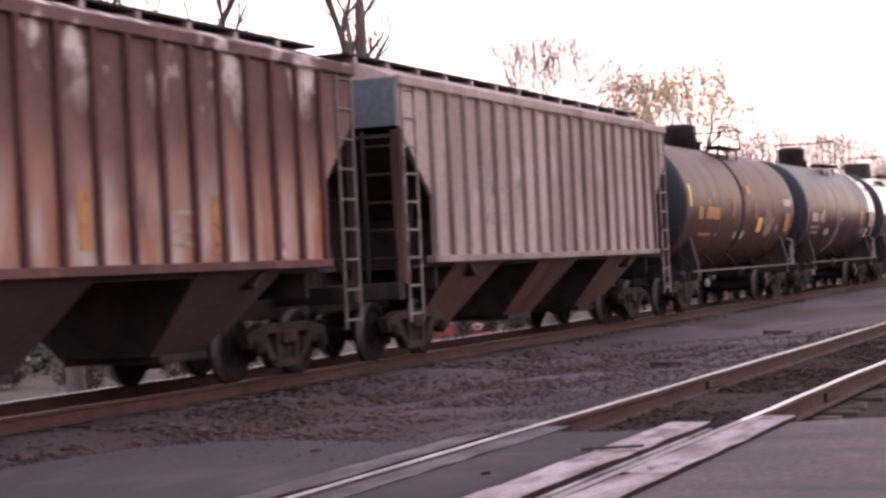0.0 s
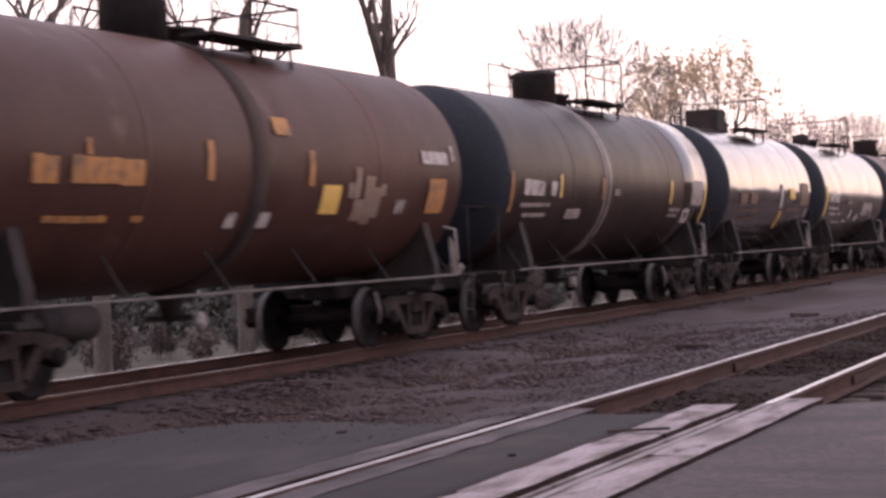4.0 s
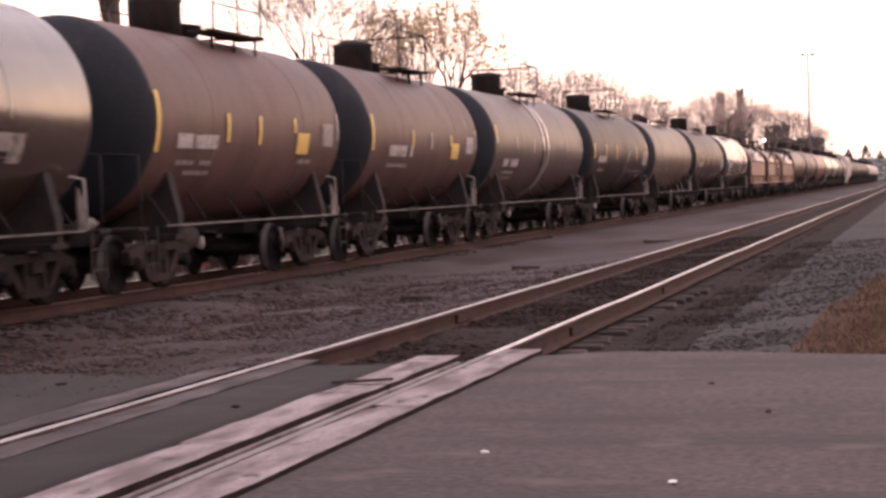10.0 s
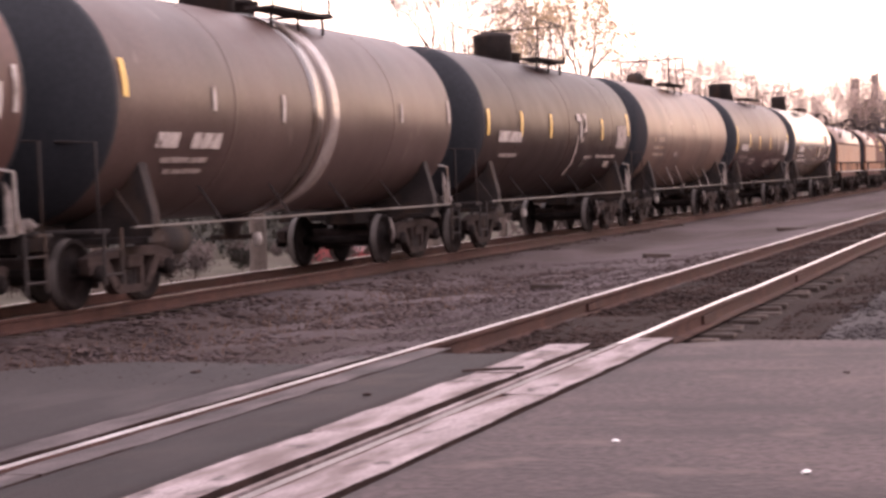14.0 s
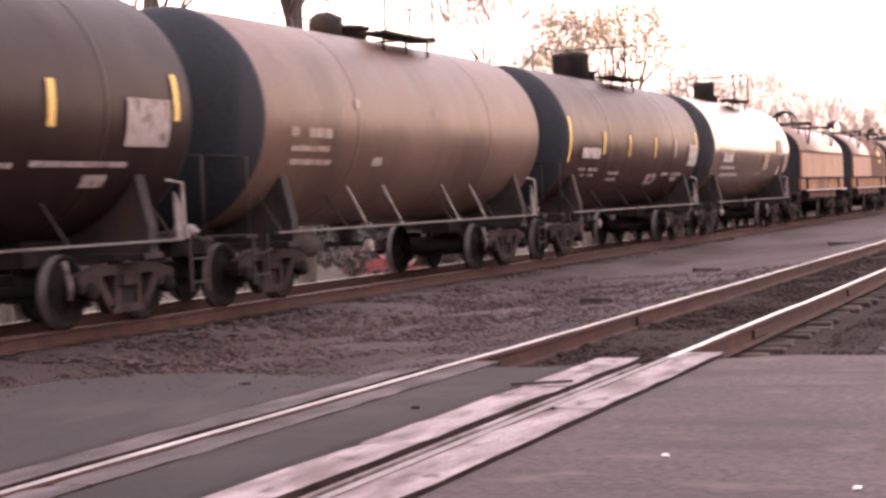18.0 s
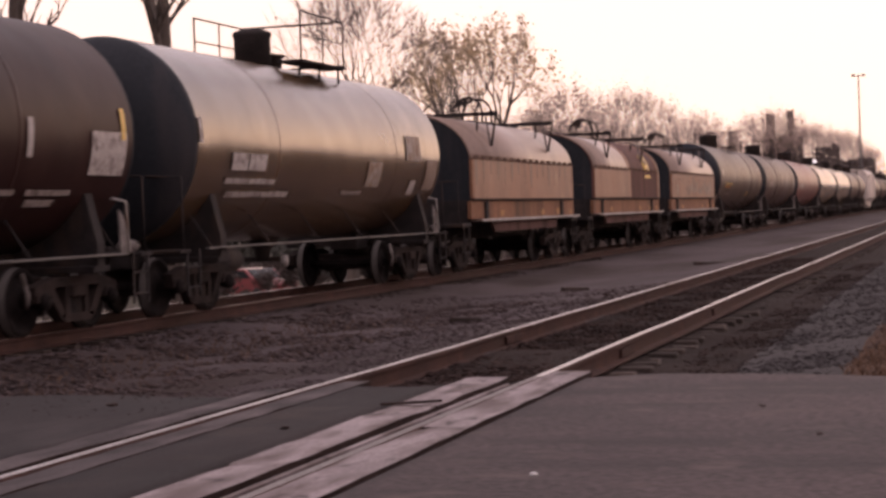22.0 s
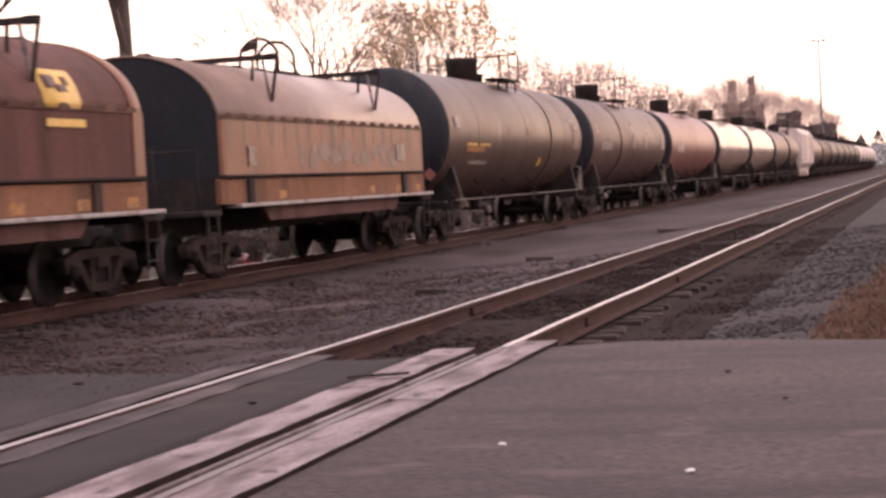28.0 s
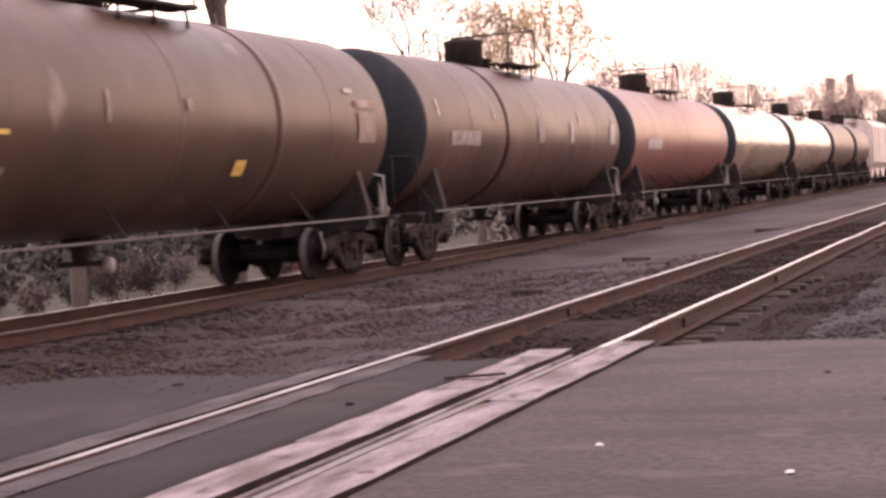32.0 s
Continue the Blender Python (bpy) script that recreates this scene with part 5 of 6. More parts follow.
    for kind, y, z, w, h in marks:
        mat = {"w": M["white_mark"], "g": M["grey_mark"], "y": M["yellow_mark"], "o": M["orange_mark"], "s": M["scribble"], "d": P["strap"], "r": M["red_mark"]}[kind[0]]
        if z > 2.55:            # on the curved roof
            a = math.asin(min(0.95, (z - 2.45) / (0.7045 * W)))
            da = h / W / 2
            lift = 0.006 if kind == "y" else 0.010
            part("painted_emblem", arch(y - w / 2, y + w / 2, a - da, a + da, W + lift, 0.004, 5), mat, hood, "faded yellow painted emblem" if kind == "y" else "dark shape on the emblem")
        else:
            part("lettering", box(B(), W + 0.031, W + 0.036, y - w / 2, y + w / 2, z - h / 2, z + h / 2), mat, car, "patch of faded lettering")
    return car


def white_car(p_end, length, label):
    """A tall white smooth-sided covered hopper, seen from far along the train."""
    half = length / 2
    car = new("white_hopper_car")
    tagged(car, label, "hopper car", "cars of the freight train")
    CARS.append((car, p_end + 0.75 - half))
    hs = half - 0.75
    prof = [(-1.2, 1.1), (-1.58, 1.5), (-1.58, 3.9), (-1.2, 4.35), (0, 4.5), (1.2, 4.35), (1.58, 3.9), (1.58, 1.5), (1.2, 1.1)]
    part("body", prism(B(), prof, -hs, hs, "y"), P["white"], car)
    for k in range(7):
        y = -hs + 0.1 + k * (2 * hs - 0.2) / 6
        for s in (-1, 1):
            part("side_post", box(B(), min(s * 1.58, s * 1.63), max(s * 1.58, s * 1.63), y - 0.05, y + 0.05, 1.5, 3.9), P["white"], car)
    part("running_board", box(B(), -0.5, 0.5, -hs, hs, 4.62, 4.66), M["steel_dark"], car)
    for k in range(3):
        c = (k - 1) * hs * 0.6
        bm = B()
        prism(bm, [(c - hs * 0.28, 1.1), (c + hs * 0.28, 1.1), (c + 0.3, 0.45), (c - 0.3, 0.45)], -1.2, 1.2)
        part("outlet_bay", bm, P["white"], car)
    for s in (-1, 1):
        part("centre_sill", box(B(), -0.28, 0.28, min(0, s * (half - 0.6)), max(0, s * (half - 0.6)), 0.72, 1.1), M["steel_dark"], car)
        add_coupler(car, half, s)
        add_truck(car, s * (half - 2.0), False)
    return car


# the cars in order, from the one that leaves the picture first
H1 = hopper_car(22.4, 16.2, P["rust_hopper"], P["hopper_dark"], "rusty brown ribbed covered hopper car with flaking pale paint",
                [("o", 0.75, 1.95, 0.20, 0.62), ("o", 3.45, 1.92, 0.16, 0.66), ("o", 6.15, 2.0, 0.07, 0.75), ("s", 2.75, 2.05, 0.42, 0.05), ("s", 2.75, 1.85, 0.40, 0.05), ("s", 2.72, 1.70, 0.36, 0.05),
                 ("w", 5.05, 1.58, 0.22, 0.09)], bays=3, post_paint=P["rust_post"], sill_paint=P["rust_post"], ladder_paint=M["dull_rail"])
H2 = hopper_car(38.0, 15.6, P["tan_hopper"], P["tan_chute"], "pale tan ribbed covered hopper car streaked with dirt",
                [("g", -3.9 + 0.42 * k, 2.55, 0.26, 0.30) for k in range(5)] + [("g", -3.7 + 0.3 * k, 2.05, 0.2, 0.2) for k in range(4)] + [("g", 4.35, 1.85, 0.34, 0.34)],
                end_paint=P["blue_grey"], bays=3, post_paint=P["tan_post"], sill_paint=P["tan_post"], ladder_paint=M["gear"])
tank_car(51.6, 13.7, P["grey_brown"], word("o", -3.84, 2.28, 2.0, 0.29, 9) + [("o", -3.87, 2.52, 0.08, 0.17)] + word("o", -3.61, 1.80, 1.8, 0.08, 8)
         + [("yr", -5.58, 2.66, 0.12, 0.50), ("or", -1.48, 2.44, 0.14, 0.45), ("or", 0.99, 2.41, 0.14, 0.44), ("op", 0.30, 2.90, 0.40, 0.22), ("yp", 1.59, 2.03, 0.52, 0.38), ("w", 4.85, 2.64, 0.9, 0.18), ("wr", 5.50, 2.72, 0.10, 0.22)]
         + [("f", 2.65 + 0.2 * dy, 2.05 + 0.1 * dz, w, h) for dy, dz, w, h in ((-2.6, 1, 0.16, 0.2), (-1.6, 2, 0.18, 0.4), (-1, -1.5, 0.34, 0.30), (0.2, 0.5, 0.30, 0.5), (1.4, -0.5, 0.30, 0.42), (2.4, 1.2, 0.14, 0.16), (0.6, -2.4, 0.3, 0.2))]
         + [("op", 4.95, 2.10, 0.60, 0.50), ("w", -0.82, 1.78, 0.24, 0.20), ("w", -0.03, 1.78, 0.26, 0.20), ("g", 3.75, 1.95, 0.3, 0.2)],
         "grey-brown tank car with faded orange lettering", rail_h=0.5, straps=[(-0.30, 0.36, P["strap"])])
tank_car(65.6, 14.0, P["black_brown"], word("w", -4.55, 2.28, 1.6, 0.26, 5) + word("g", -4.7, 2.0, 1.4, 0.07, 6) + word("g", -4.65, 1.84, 1.1, 0.07, 5) + [("g", -2.71, 1.86, 0.75, 0.18), ("g", -0.4, 2.25, 0.3, 0.12)]
         + [("or", -5.88, 2.2, 0.10, 0.65), ("yr", -3.55, 2.32, 0.10, 0.40), ("or", -1.25, 2.3, 0.10, 0.4), ("yr", 3.22, 2.29, 0.14, 0.47)] + word("g", 3.64, 1.94, 0.75, 0.07, 4) + word("g", 3.58, 1.83, 0.65, 0.06, 4)
         + [("w", 4.58, 1.82, 0.46, 0.31), ("d", 4.58, 1.83, 0.22, 0.13), ("gp", 5.20, 2.29, 0.85, 0.52), ("yr", 5.84, 2.10, 0.13, 0.84)],
         "brownish black matt tank car with a glossy end band", straps=[(-1.05, 0.05, P["silver_strap"]), (-0.80, 0.05, P["silver_strap"]), (5.08, 1.72, P["gloss_black"])])
tank_car(76.5, 10.9, P["gloss_black"], [("r", -3.05, 2.20, 0.72, 0.26), ("r", -2.08, 2.21, 0.66, 0.26)] + word("r", -2.44, 1.96, 1.8, 0.07, 7) + word("r", -2.34, 1.77, 1.4, 0.07, 6)
         + [("w", 0.90, 2.30, 0.26, 0.60), ("yr", 1.02, 1.72, 0.22, 0.50), ("yp", 2.12, 2.37, 0.55, 0.28), ("rp", 3.60, 2.37, 0.95, 0.60), ("wr", 3.98, 1.89, 0.12, 0.22), ("r", 2.3, 1.98, 1.5, 0.08)],
         "glossy black tank car that mirrors the sky", housing="box")
tank_car(87.9, 11.4, P["gloss_umber"], [("w", -3.75, 2.30, 0.55, 0.22), ("w", -3.05, 2.30, 0.60, 0.23)] + word("w", -3.29, 2.02, 1.4, 0.07, 6) + word("w", -2.88, 1.86, 1.7, 0.08, 7) + word("w", -2.40, 1.64, 1.1, 0.07, 5)
         + [("w", -1.17, 1.66, 0.65, 0.07), ("w", -0.54, 1.85, 0.26, 0.28), ("w", 0.62, 1.73, 0.5, 0.18), ("g", 0.62, 1.86, 0.4, 0.05), ("g", -0.91, 2.18, 0.6, 0.06), ("gp", 2.02, 2.00, 1.7, 0.38), ("d", 2.35, 1.90, 0.35, 0.16), ("yr", -4.50, 2.21, 0.22, 0.85)],
         "glossy umber tank car with white lettering", housing="low")
tank_car(98.4, 10.5, P["brown"], [("w", -3.1, 2.18, 0.6, 0.22)] + word("w", -2.15, 2.18, 1.15, 0.22, 5) + word("g", -2.60, 1.87, 1.4, 0.08, 6) + word("g", -2.35, 1.72, 1.0, 0.08, 4)
         + [("yr", -4.12, 2.44, 0.13, 0.88), ("yr", -1.40, 2.41, 0.13, 0.44), ("yr", 0.02, 2.40, 0.13, 0.46), ("yr", 1.73, 2.52, 0.12, 0.24), ("yp", 2.17, 2.22, 0.62, 0.36), ("g", 2.4, 1.92, 0.7, 0.08), ("gp", 3.50, 2.39, 0.62, 0.40), ("wr", 4.10, 2.55, 0.10, 0.5)],
         "matt brown tank car with a yellow stencil", platform_y=0.6)
tank_car(109.3, 10.9, P["brown"], word("w", -2.21, 2.17, 1.8, 0.24, 7) + word("g", -2.3, 1.88, 1.5, 0.08, 6) + [("yr", -4.30, 2.52, 0.13, 0.70), ("yr", -1.36, 2.44, 0.13, 0.35), ("wr", 0.15, 2.42, 0.12, 0.35), ("yr", 1.85, 2.45, 0.12, 0.25),
         ("yp", 2.27, 2.22, 0.66, 0.36), ("wp", 3.65, 2.37, 0.66, 0.38), ("wr", 4.25, 2.5, 0.10, 0.5)],
         "matt brown tank car with yellow reflectors")
tank_car(123.7, 14.4, P["silver_brown"], [("w", -4.82, 2.00, 0.62, 0.20), ("w", -3.72, 2.00, 0.85, 0.21)] + word("g", -4.21, 1.76, 1.3, 0.08, 5) + word("g", -4.1, 1.62, 1.1, 0.07, 4)
         + [("yr", -6.00, 2.72, 0.13, 0.46), ("wr", -3.61, 2.54, 0.10, 0.31), ("wr", -1.36, 2.47, 0.10, 0.38), ("wr", 3.53, 2.52, 0.10, 0.33), ("wr", 6.0, 2.6, 0.1, 0.4)],
         "silvery brown tank car with a dark shiny band", straps=[(-0.10, 0.36, P["gloss_umber"]), (0.52, 0.44, P["silver_strap"])], housing="round")
tank_car(138.2, 14.5, P["sooty"], word("w", -4.53, 2.21, 1.6, 0.22, 6) + word("g", -4.4, 1.85, 1.3, 0.08, 5)
         + [("w", 0.92, 2.70, 0.34, 0.16), ("w", 1.12, 2.48, 0.14, 0.50), ("w", 1.56, 2.60, 0.12, 0.40), ("g", 1.40, 2.74, 0.24, 0.12), ("g", 1.42, 2.42, 0.22, 0.10), ("g", 0.86, 2.10, 0.12, 0.40), ("g", 0.92, 1.78, 0.13, 0.45), ("g", 1.25, 2.20, 0.3, 0.10), ("g", 0.84, 1.50, 0.2, 0.2),
            ("gp", 5.20, 2.31, 1.0, 0.55), ("g", 4.3, 1.66, 0.5, 0.16), ("d", 1.95, 1.66, 0.5, 0.2)] + word("g", 2.19, 1.82, 0.8, 0.07, 4) + word("g", 3.89, 1.84, 2.0, 0.07, 9)
         + [("yr", y, 2.47, 0.15, 0.50) for y in (-6.05, -3.75, -1.49, 3.14)] + [("yr", 5.85, 2.62, 0.13, 0.55)], "sooty black tank car with yellow reflectors", rings=3)
tank_car(152.3, 14.1, P["tan"], word("s", -4.54, 2.30, 1.4, 0.14, 5) + word("s", -4.53, 2.08, 1.3, 0.08, 6) + word("s", -4.42, 1.90, 1.4, 0.09, 6) + [("g", -2.0, 1.92, 0.4, 0.14), ("w", -2.9, 2.75, 0.1, 0.14), ("w", 0.4, 2.7, 0.1, 0.14)],
         "plain tan tank car streaked with dirt", housing="low", braces=True)
tank_car(166.6, 14.3, P["dark_maroon"], word("w", -4.25, 2.17, 1.65, 0.23, 8) + word("g", -4.30, 1.84, 1.5, 0.07, 6) + word("g", -4.21, 1.72, 1.0, 0.07, 4) + word("g", -2.08, 1.76, 0.95, 0.08, 4) + word("g", -2.1, 1.63, 0.9, 0.08, 4)
         + [("gp", 1.60, 1.62, 0.9, 0.30), ("d", 1.7, 1.62, 0.4, 0.14), ("g", 2.9, 1.74, 0.8, 0.08), ("g", 4.12, 1.74, 1.1, 0.08), ("g", 4.0, 1.62, 0.7, 0.10), ("wp", 5.42, 2.22, 0.95, 0.55)]
         + [("yr", -6.02, 2.43, 0.14, 0.92), ("yr", -3.38, 2.40, 0.14, 0.48), ("yr", -1.18, 2.37, 0.14, 0.48), ("yr", 1.30, 2.35, 0.13, 0.48), ("wr", 3.40, 2.37, 0.13, 0.46), ("yr", 5.80, 2.60, 0.12, 0.4)],
         "dark maroon tank car with a row of yellow reflectors")
tank_car(180.8, 14.2, P["glow_umber"], [("w", -4.50, 2.20, 0.62, 0.26), ("w", -3.80, 2.20, 0.70, 0.25)] + word("w", -3.92, 1.92, 2.0, 0.09, 7) + word("w", -3.46, 1.73, 2.6, 0.10, 9) + [("sp", 1.89, 2.08, 0.78, 0.46), ("sp", 4.2, 2.60, 0.92, 0.48), ("w", 4.38, 1.86, 0.36, 0.30)]
         + word("g", 0.92, 1.76, 1.1, 0.07, 4) + [("wr", -5.98, 2.62, 0.12, 0.36), ("fp", 5.45, 2.1, 0.7, 0.6)], "umber tank car tinted by sky glow, with white lettering", hy=-0.12, hr=0.32)
coil_car(193.5, 13.2, P["coil_tan"], P["coil_grey"], "tan coil car with a rust-streaked arched hood", [], ring=True)
coil_car(207.5, 14.0, P["coil_brown"], P["coil_brown"], "red-brown coil car with a pale trimmed hood", [("y", 3.30, 2.76, 1.02, 0.75), ("r", 3.10, 2.84, 0.34, 0.26), ("r", 3.36, 2.76, 0.30, 0.14), ("r", 3.54, 2.86, 0.16, 0.16), ("y", 3.28, 2.32, 1.06, 0.10)], ring=True, far_trim=P["coil_tan"], near_half=(P["coil_tan"], P["coil_grey"]))
coil_car(221.6, 14.1, P["coil_tan"], P["coil_grey"], "tan coil car with pale scribbles on its hood", [("s", -4.4, 1.92, 0.34, 0.30), ("s", 3.9, 2.0, 0.62, 0.34)], ring=True, scrawl=True)
TA = tank_car(239.9, 17.9, P["umber_grey"], word("y", -5.2, 2.22, 2.3, 0.06, 9) + word("o", -5.21, 2.11, 2.3, 0.13, 9) + word("g", -4.9, 1.80, 1.8, 0.10, 6) + [("wp", -7.25, 2.70, 0.34, 0.26), ("w", 6.32, 3.00, 0.34, 0.08), ("sp", 6.9, 2.80, 0.85, 0.13), ("fp", 6.95, 2.42, 0.8, 0.5), ("yr", 2.12, 1.80, 0.36, 0.24), ("sr", -1.85, 2.55, 0.08, 0.4), ("fp", 0.35, 2.62, 0.16, 0.16)],
         "long grey-umber tank car with small yellow lettering", rail_h=0.75, rings=3, straps=[(3.4, 0.26, P["pink_brown"])])
# diamond placard held on the head of the long grey-umber car, beside the ladder
part("placard_holder", prism(B(), [(-0.15, 0.0), (0.0, -0.15), (0.15, 0.0), (0.0, 0.15)], 0.0, 0.006, "y"), M["placard"], TA, "faded red diamond placard", at=pose(1.12, -8.33, 1.55))
tank_car(258.0, 18.0, P["pink_brown"], word("g", -5.6, 2.3, 1.9, 0.3, 6) + [("w", 7.1, 2.5, 0.6, 0.5), ("w", 2.8, 2.5, 0.3, 0.5), ("g", 0.0, 2.5, 0.5, 0.5)] + strips(9.0, 2.85, 5, "wr"), "long dusty red-brown tank car", straps=[(-2.6, 0.35, P["dark_maroon"])], rings=3)
tank_car(275.7, 17.7, P["red"], word("w", -5.2, 2.3, 2.0, 0.3, 6) + [("w", 7.3, 2.7, 0.5, 0.3)], "long faded red tank car", rings=3)
tank_car(292.6, 17.0, P["pale_glow"], [], "pale tank car tinted by sky glow, far along the train", near=False)
tank_car(309.5, 16.9, P["pale_glow"], [], "pale tank car tinted by sky glow, far along the train", near=False)
tank_car(322.5, 13.0, P["tan"], [], "tan tank car far along the train", near=False)
tank_car(333.0, 10.5, P["tan"], [], "tan tank car far along the train", near=False)
white_car(349.5, 16.4, "white covered hopper car far along the train")
tank_car(364.5, 14.8, P["pink_brown"], [], "brown tank car far along the train", near=False)
tank_car(379.5, 14.8, P["grey_brown"], [], "grey-brown tank car far along the train", near=False)
tank_car(394.5, 14.8, P["black_brown"], [], "dark tank car far along the train", near=False)
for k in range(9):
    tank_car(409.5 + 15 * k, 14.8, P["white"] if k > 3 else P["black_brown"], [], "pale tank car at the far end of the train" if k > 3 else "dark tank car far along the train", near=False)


# ---- trees, far things ----
M["bark"] = surf("grey_brown_bark", (0.075, 0.057, 0.048), (0.13, 0.098, 0.082), 0.9, scale=3, fine=18, stretch=(2, 2, 0.3), bump=0.6, bump_dist=0.03)
# twig colour lightened to carry some of the distance haze
M["twig"] = surf("twig_bark", (0.144, 0.1056, 0.0864), (0.216, 0.156, 0.126), 0.9, scale=1, fine=10, bump=0.0, island=0.3)
M["gold_leaf"] = surf("golden_leaves", (0.51, 0.3655, 0.2125), (0.646, 0.4845, 0.2975), 0.8, scale=0.6, fine=8, bump=0.0, island=0.4)
# buds of the far row: grey-tan, paled by haze put into the colour
M["bud"] = surf("haze_paled_buds", (0.4125, 0.3063, 0.2687), (0.5625, 0.4312, 0.3812), 0.8, scale=0.6, fine=8, bump=0.0, island=0.4)
M["brush"] = surf("dense_brush", (0.06885, 0.05049, 0.0459), (0.1148, 0.08377, 0.07344), 0.9, scale=0.5, fine=6, bump=0.0, island=0.4)
M["thicket"] = surf("grey_green_thicket", (0.03453, 0.03246, 0.02625), (0.05873, 0.05387, 0.0442), 0.95, scale=0.4, fine=5, bump=0.0, island=0.4)
M["pine"] = surf("dark_conifer_needles", (0.078, 0.091, 0.078), (0.117, 0.13, 0.1105), 0.9, scale=0.6, fine=8, bump=0.0, island=0.4)


def let_light_through(m, share):
    """Thin leaves: part of the light passes through them."""
    nt = m.node_tree
    b, out = nt.nodes["Principled BSDF"], nt.nodes["Material Output"]
    tr, mx = nt.nodes.new("ShaderNodeBsdfTranslucent"), nt.nodes.new("ShaderNodeMixShader")
    nt.links.new(b.inputs["Base Color"].links[0].from_socket, tr.inputs[0])
    mx.inputs[0].default_value = share
    nt.links.new(b.outputs[0], mx.inputs[1])
    nt.links.new(tr.outputs[0], mx.inputs[2])
    nt.links.new(mx.outputs[0], out.inputs[0])


for leaf_kind in ("gold_leaf", "bud"):
    let_light_through(M[leaf_kind], 0.55)


def tube_mesh(name, segs, material, sides=5):
    """Tapered limbs from (start, end, radius, radius) segments, one mesh."""
    verts, faces = [], []
    ca = [(math.cos(2 * math.pi * k / sides), math.sin(2 * math.pi * k / sides)) for k in range(sides)]
    for a, b, r0, r1 in segs:
        d = (b - a)
        if d.length < 1e-5:
            continue
        d.normalize()
        u = d.orthogonal().normalized()
        w = d.cross(u)
        i = len(verts)
        for p, r in ((a, r0), (b, r1)):
            verts += [tuple(p + u * (c * r) + w * (s * r)) for c, s in ca]
        for k in range(sides):
            q = (k + 1) % sides
            faces.append((i + k, i + q, i + sides + q, i + sides + k))
    me = fast_mesh(name, verts, faces, material)
    for p in me.polygons:
        p.use_smooth = sides > 3
    return me


def grow(seed, height, levels=5, spread=0.62, trunk_r=0.17, fork=0.32, leafy=0, wide=1.0, child=(0.5, 0.74), rise=(0.05, 0.9)):
    """Limbs, twigs and leaf places of one bare tree."""
    rnd = random.Random(seed)
    limbs, twigs, leaves = [], [], []

    def branch(p, d, length, r, level):
        n = 3 if level < 3 else 2
        for k in range(n):
            d = (d + Vector((rnd.uniform(-1, 1), rnd.uniform(-1, 1), rnd.uniform(-0.4, 0.7))) * (0.10 + 0.05 * level)).normalized()
            q = p + d * (length / n)
            r1 = r * (0.86 if k < n - 1 else 0.72)
            (limbs if r > 0.022 else twigs).append((p, q, max(r, 0.010), max(r1, 0.008)))
            p, r = q, r1
            if level >= 3 and leafy and rnd.random() < 0.9:
                for _ in range(leafy):
                    leaves.append(p + Vector((rnd.gauss(0, 0.17), rnd.gauss(0, 0.17), rnd.gauss(0, 0.15))))
            if level < levels and (k or level):
                for _ in range(2 if level < 2 else rnd.choice((1, 2, 2))):
                    side = Vector((rnd.uniform(-1, 1) * wide, rnd.uniform(-1, 1) * wide, rnd.uniform(*rise)))
                    nd = (d * (1 - spread) + side.normalized() * spread).normalized()
                    branch(p, nd, length * rnd.uniform(*child), r * rnd.uniform(0.5, 0.7), level + 1)
    branch(Vector((0, 0, -0.1)), Vector((rnd.uniform(-0.05, 0.05), rnd.uniform(-0.05, 0.05), 1)), height * fork * 1.6, trunk_r, 0)
    return limbs, twigs, leaves


def grow_fan(seed, height, levels=7, angle=24.0, ratio=(0.72, 0.88), trunk=0.20, limb=0.2, trunk_r=0.2, leafy=0, scatter=0.14, leaf_from=4, twiggy=0.5):
    """A tree that forks again and again into a rounded fan: limbs, twigs and leaf places."""
    rnd = random.Random(seed)
    limbs, twigs, leaves = [], [], []

    def branch(p, d, length, r, level):
        for k in range(2):
            d = (d + Vector((rnd.uniform(-1, 1), rnd.uniform(-1, 1), rnd.uniform(-0.3, 0.6))) * 0.10).normalized()
            q = p + d * (length / 2)
            r1 = r * 0.85
            (limbs if level < 4 else twigs).append((p, q, max(r, 0.009), max(r1, 0.007)))
            p, r = q, r1
            if level >= leaf_from:
                for _ in range(leafy):
                    leaves.append(p + Vector((rnd.gauss(0, scatter), rnd.gauss(0, scatter), rnd.gauss(0, scatter))))
                if level < levels and rnd.random() < twiggy:
                    side = (d + d.orthogonal().normalized() * rnd.uniform(-0.9, 0.9) + Vector((rnd.uniform(-0.6, 0.6), rnd.uniform(-0.6, 0.6), 0.2))).normalized()
                    twigs.append((p, p + side * length * 0.7, 0.010, 0.008))
        if level < levels:
            n = 4 if level == 0 else 3 if level == 1 or rnd.random() < 0.25 else 2
            u = d.orthogonal().normalized()
            w = d.cross(u)
            turn = rnd.uniform(0, 6.28)
            for k in range(n):
                a, tilt = turn + 6.283 * k / n + rnd.uniform(-0.5, 0.5), radians(angle * rnd.uniform(0.55, 1.35))
                nd = d * math.cos(tilt) + (u * math.cos(a) + w * math.sin(a)) * math.sin(tilt)
                branch(p, (nd + Vector((0, 0, 0.05))).normalized(), (height * limb if level == 0 else length) * rnd.uniform(*ratio), r * rnd.uniform(0.55, 0.72), level + 1)
    branch(Vector((0, 0, -0.1)), Vector((rnd.uniform(-0.05, 0.05), rnd.uniform(-0.05, 0.05), 1)), height * trunk, trunk_r, 0)
    return limbs, twigs, leaves


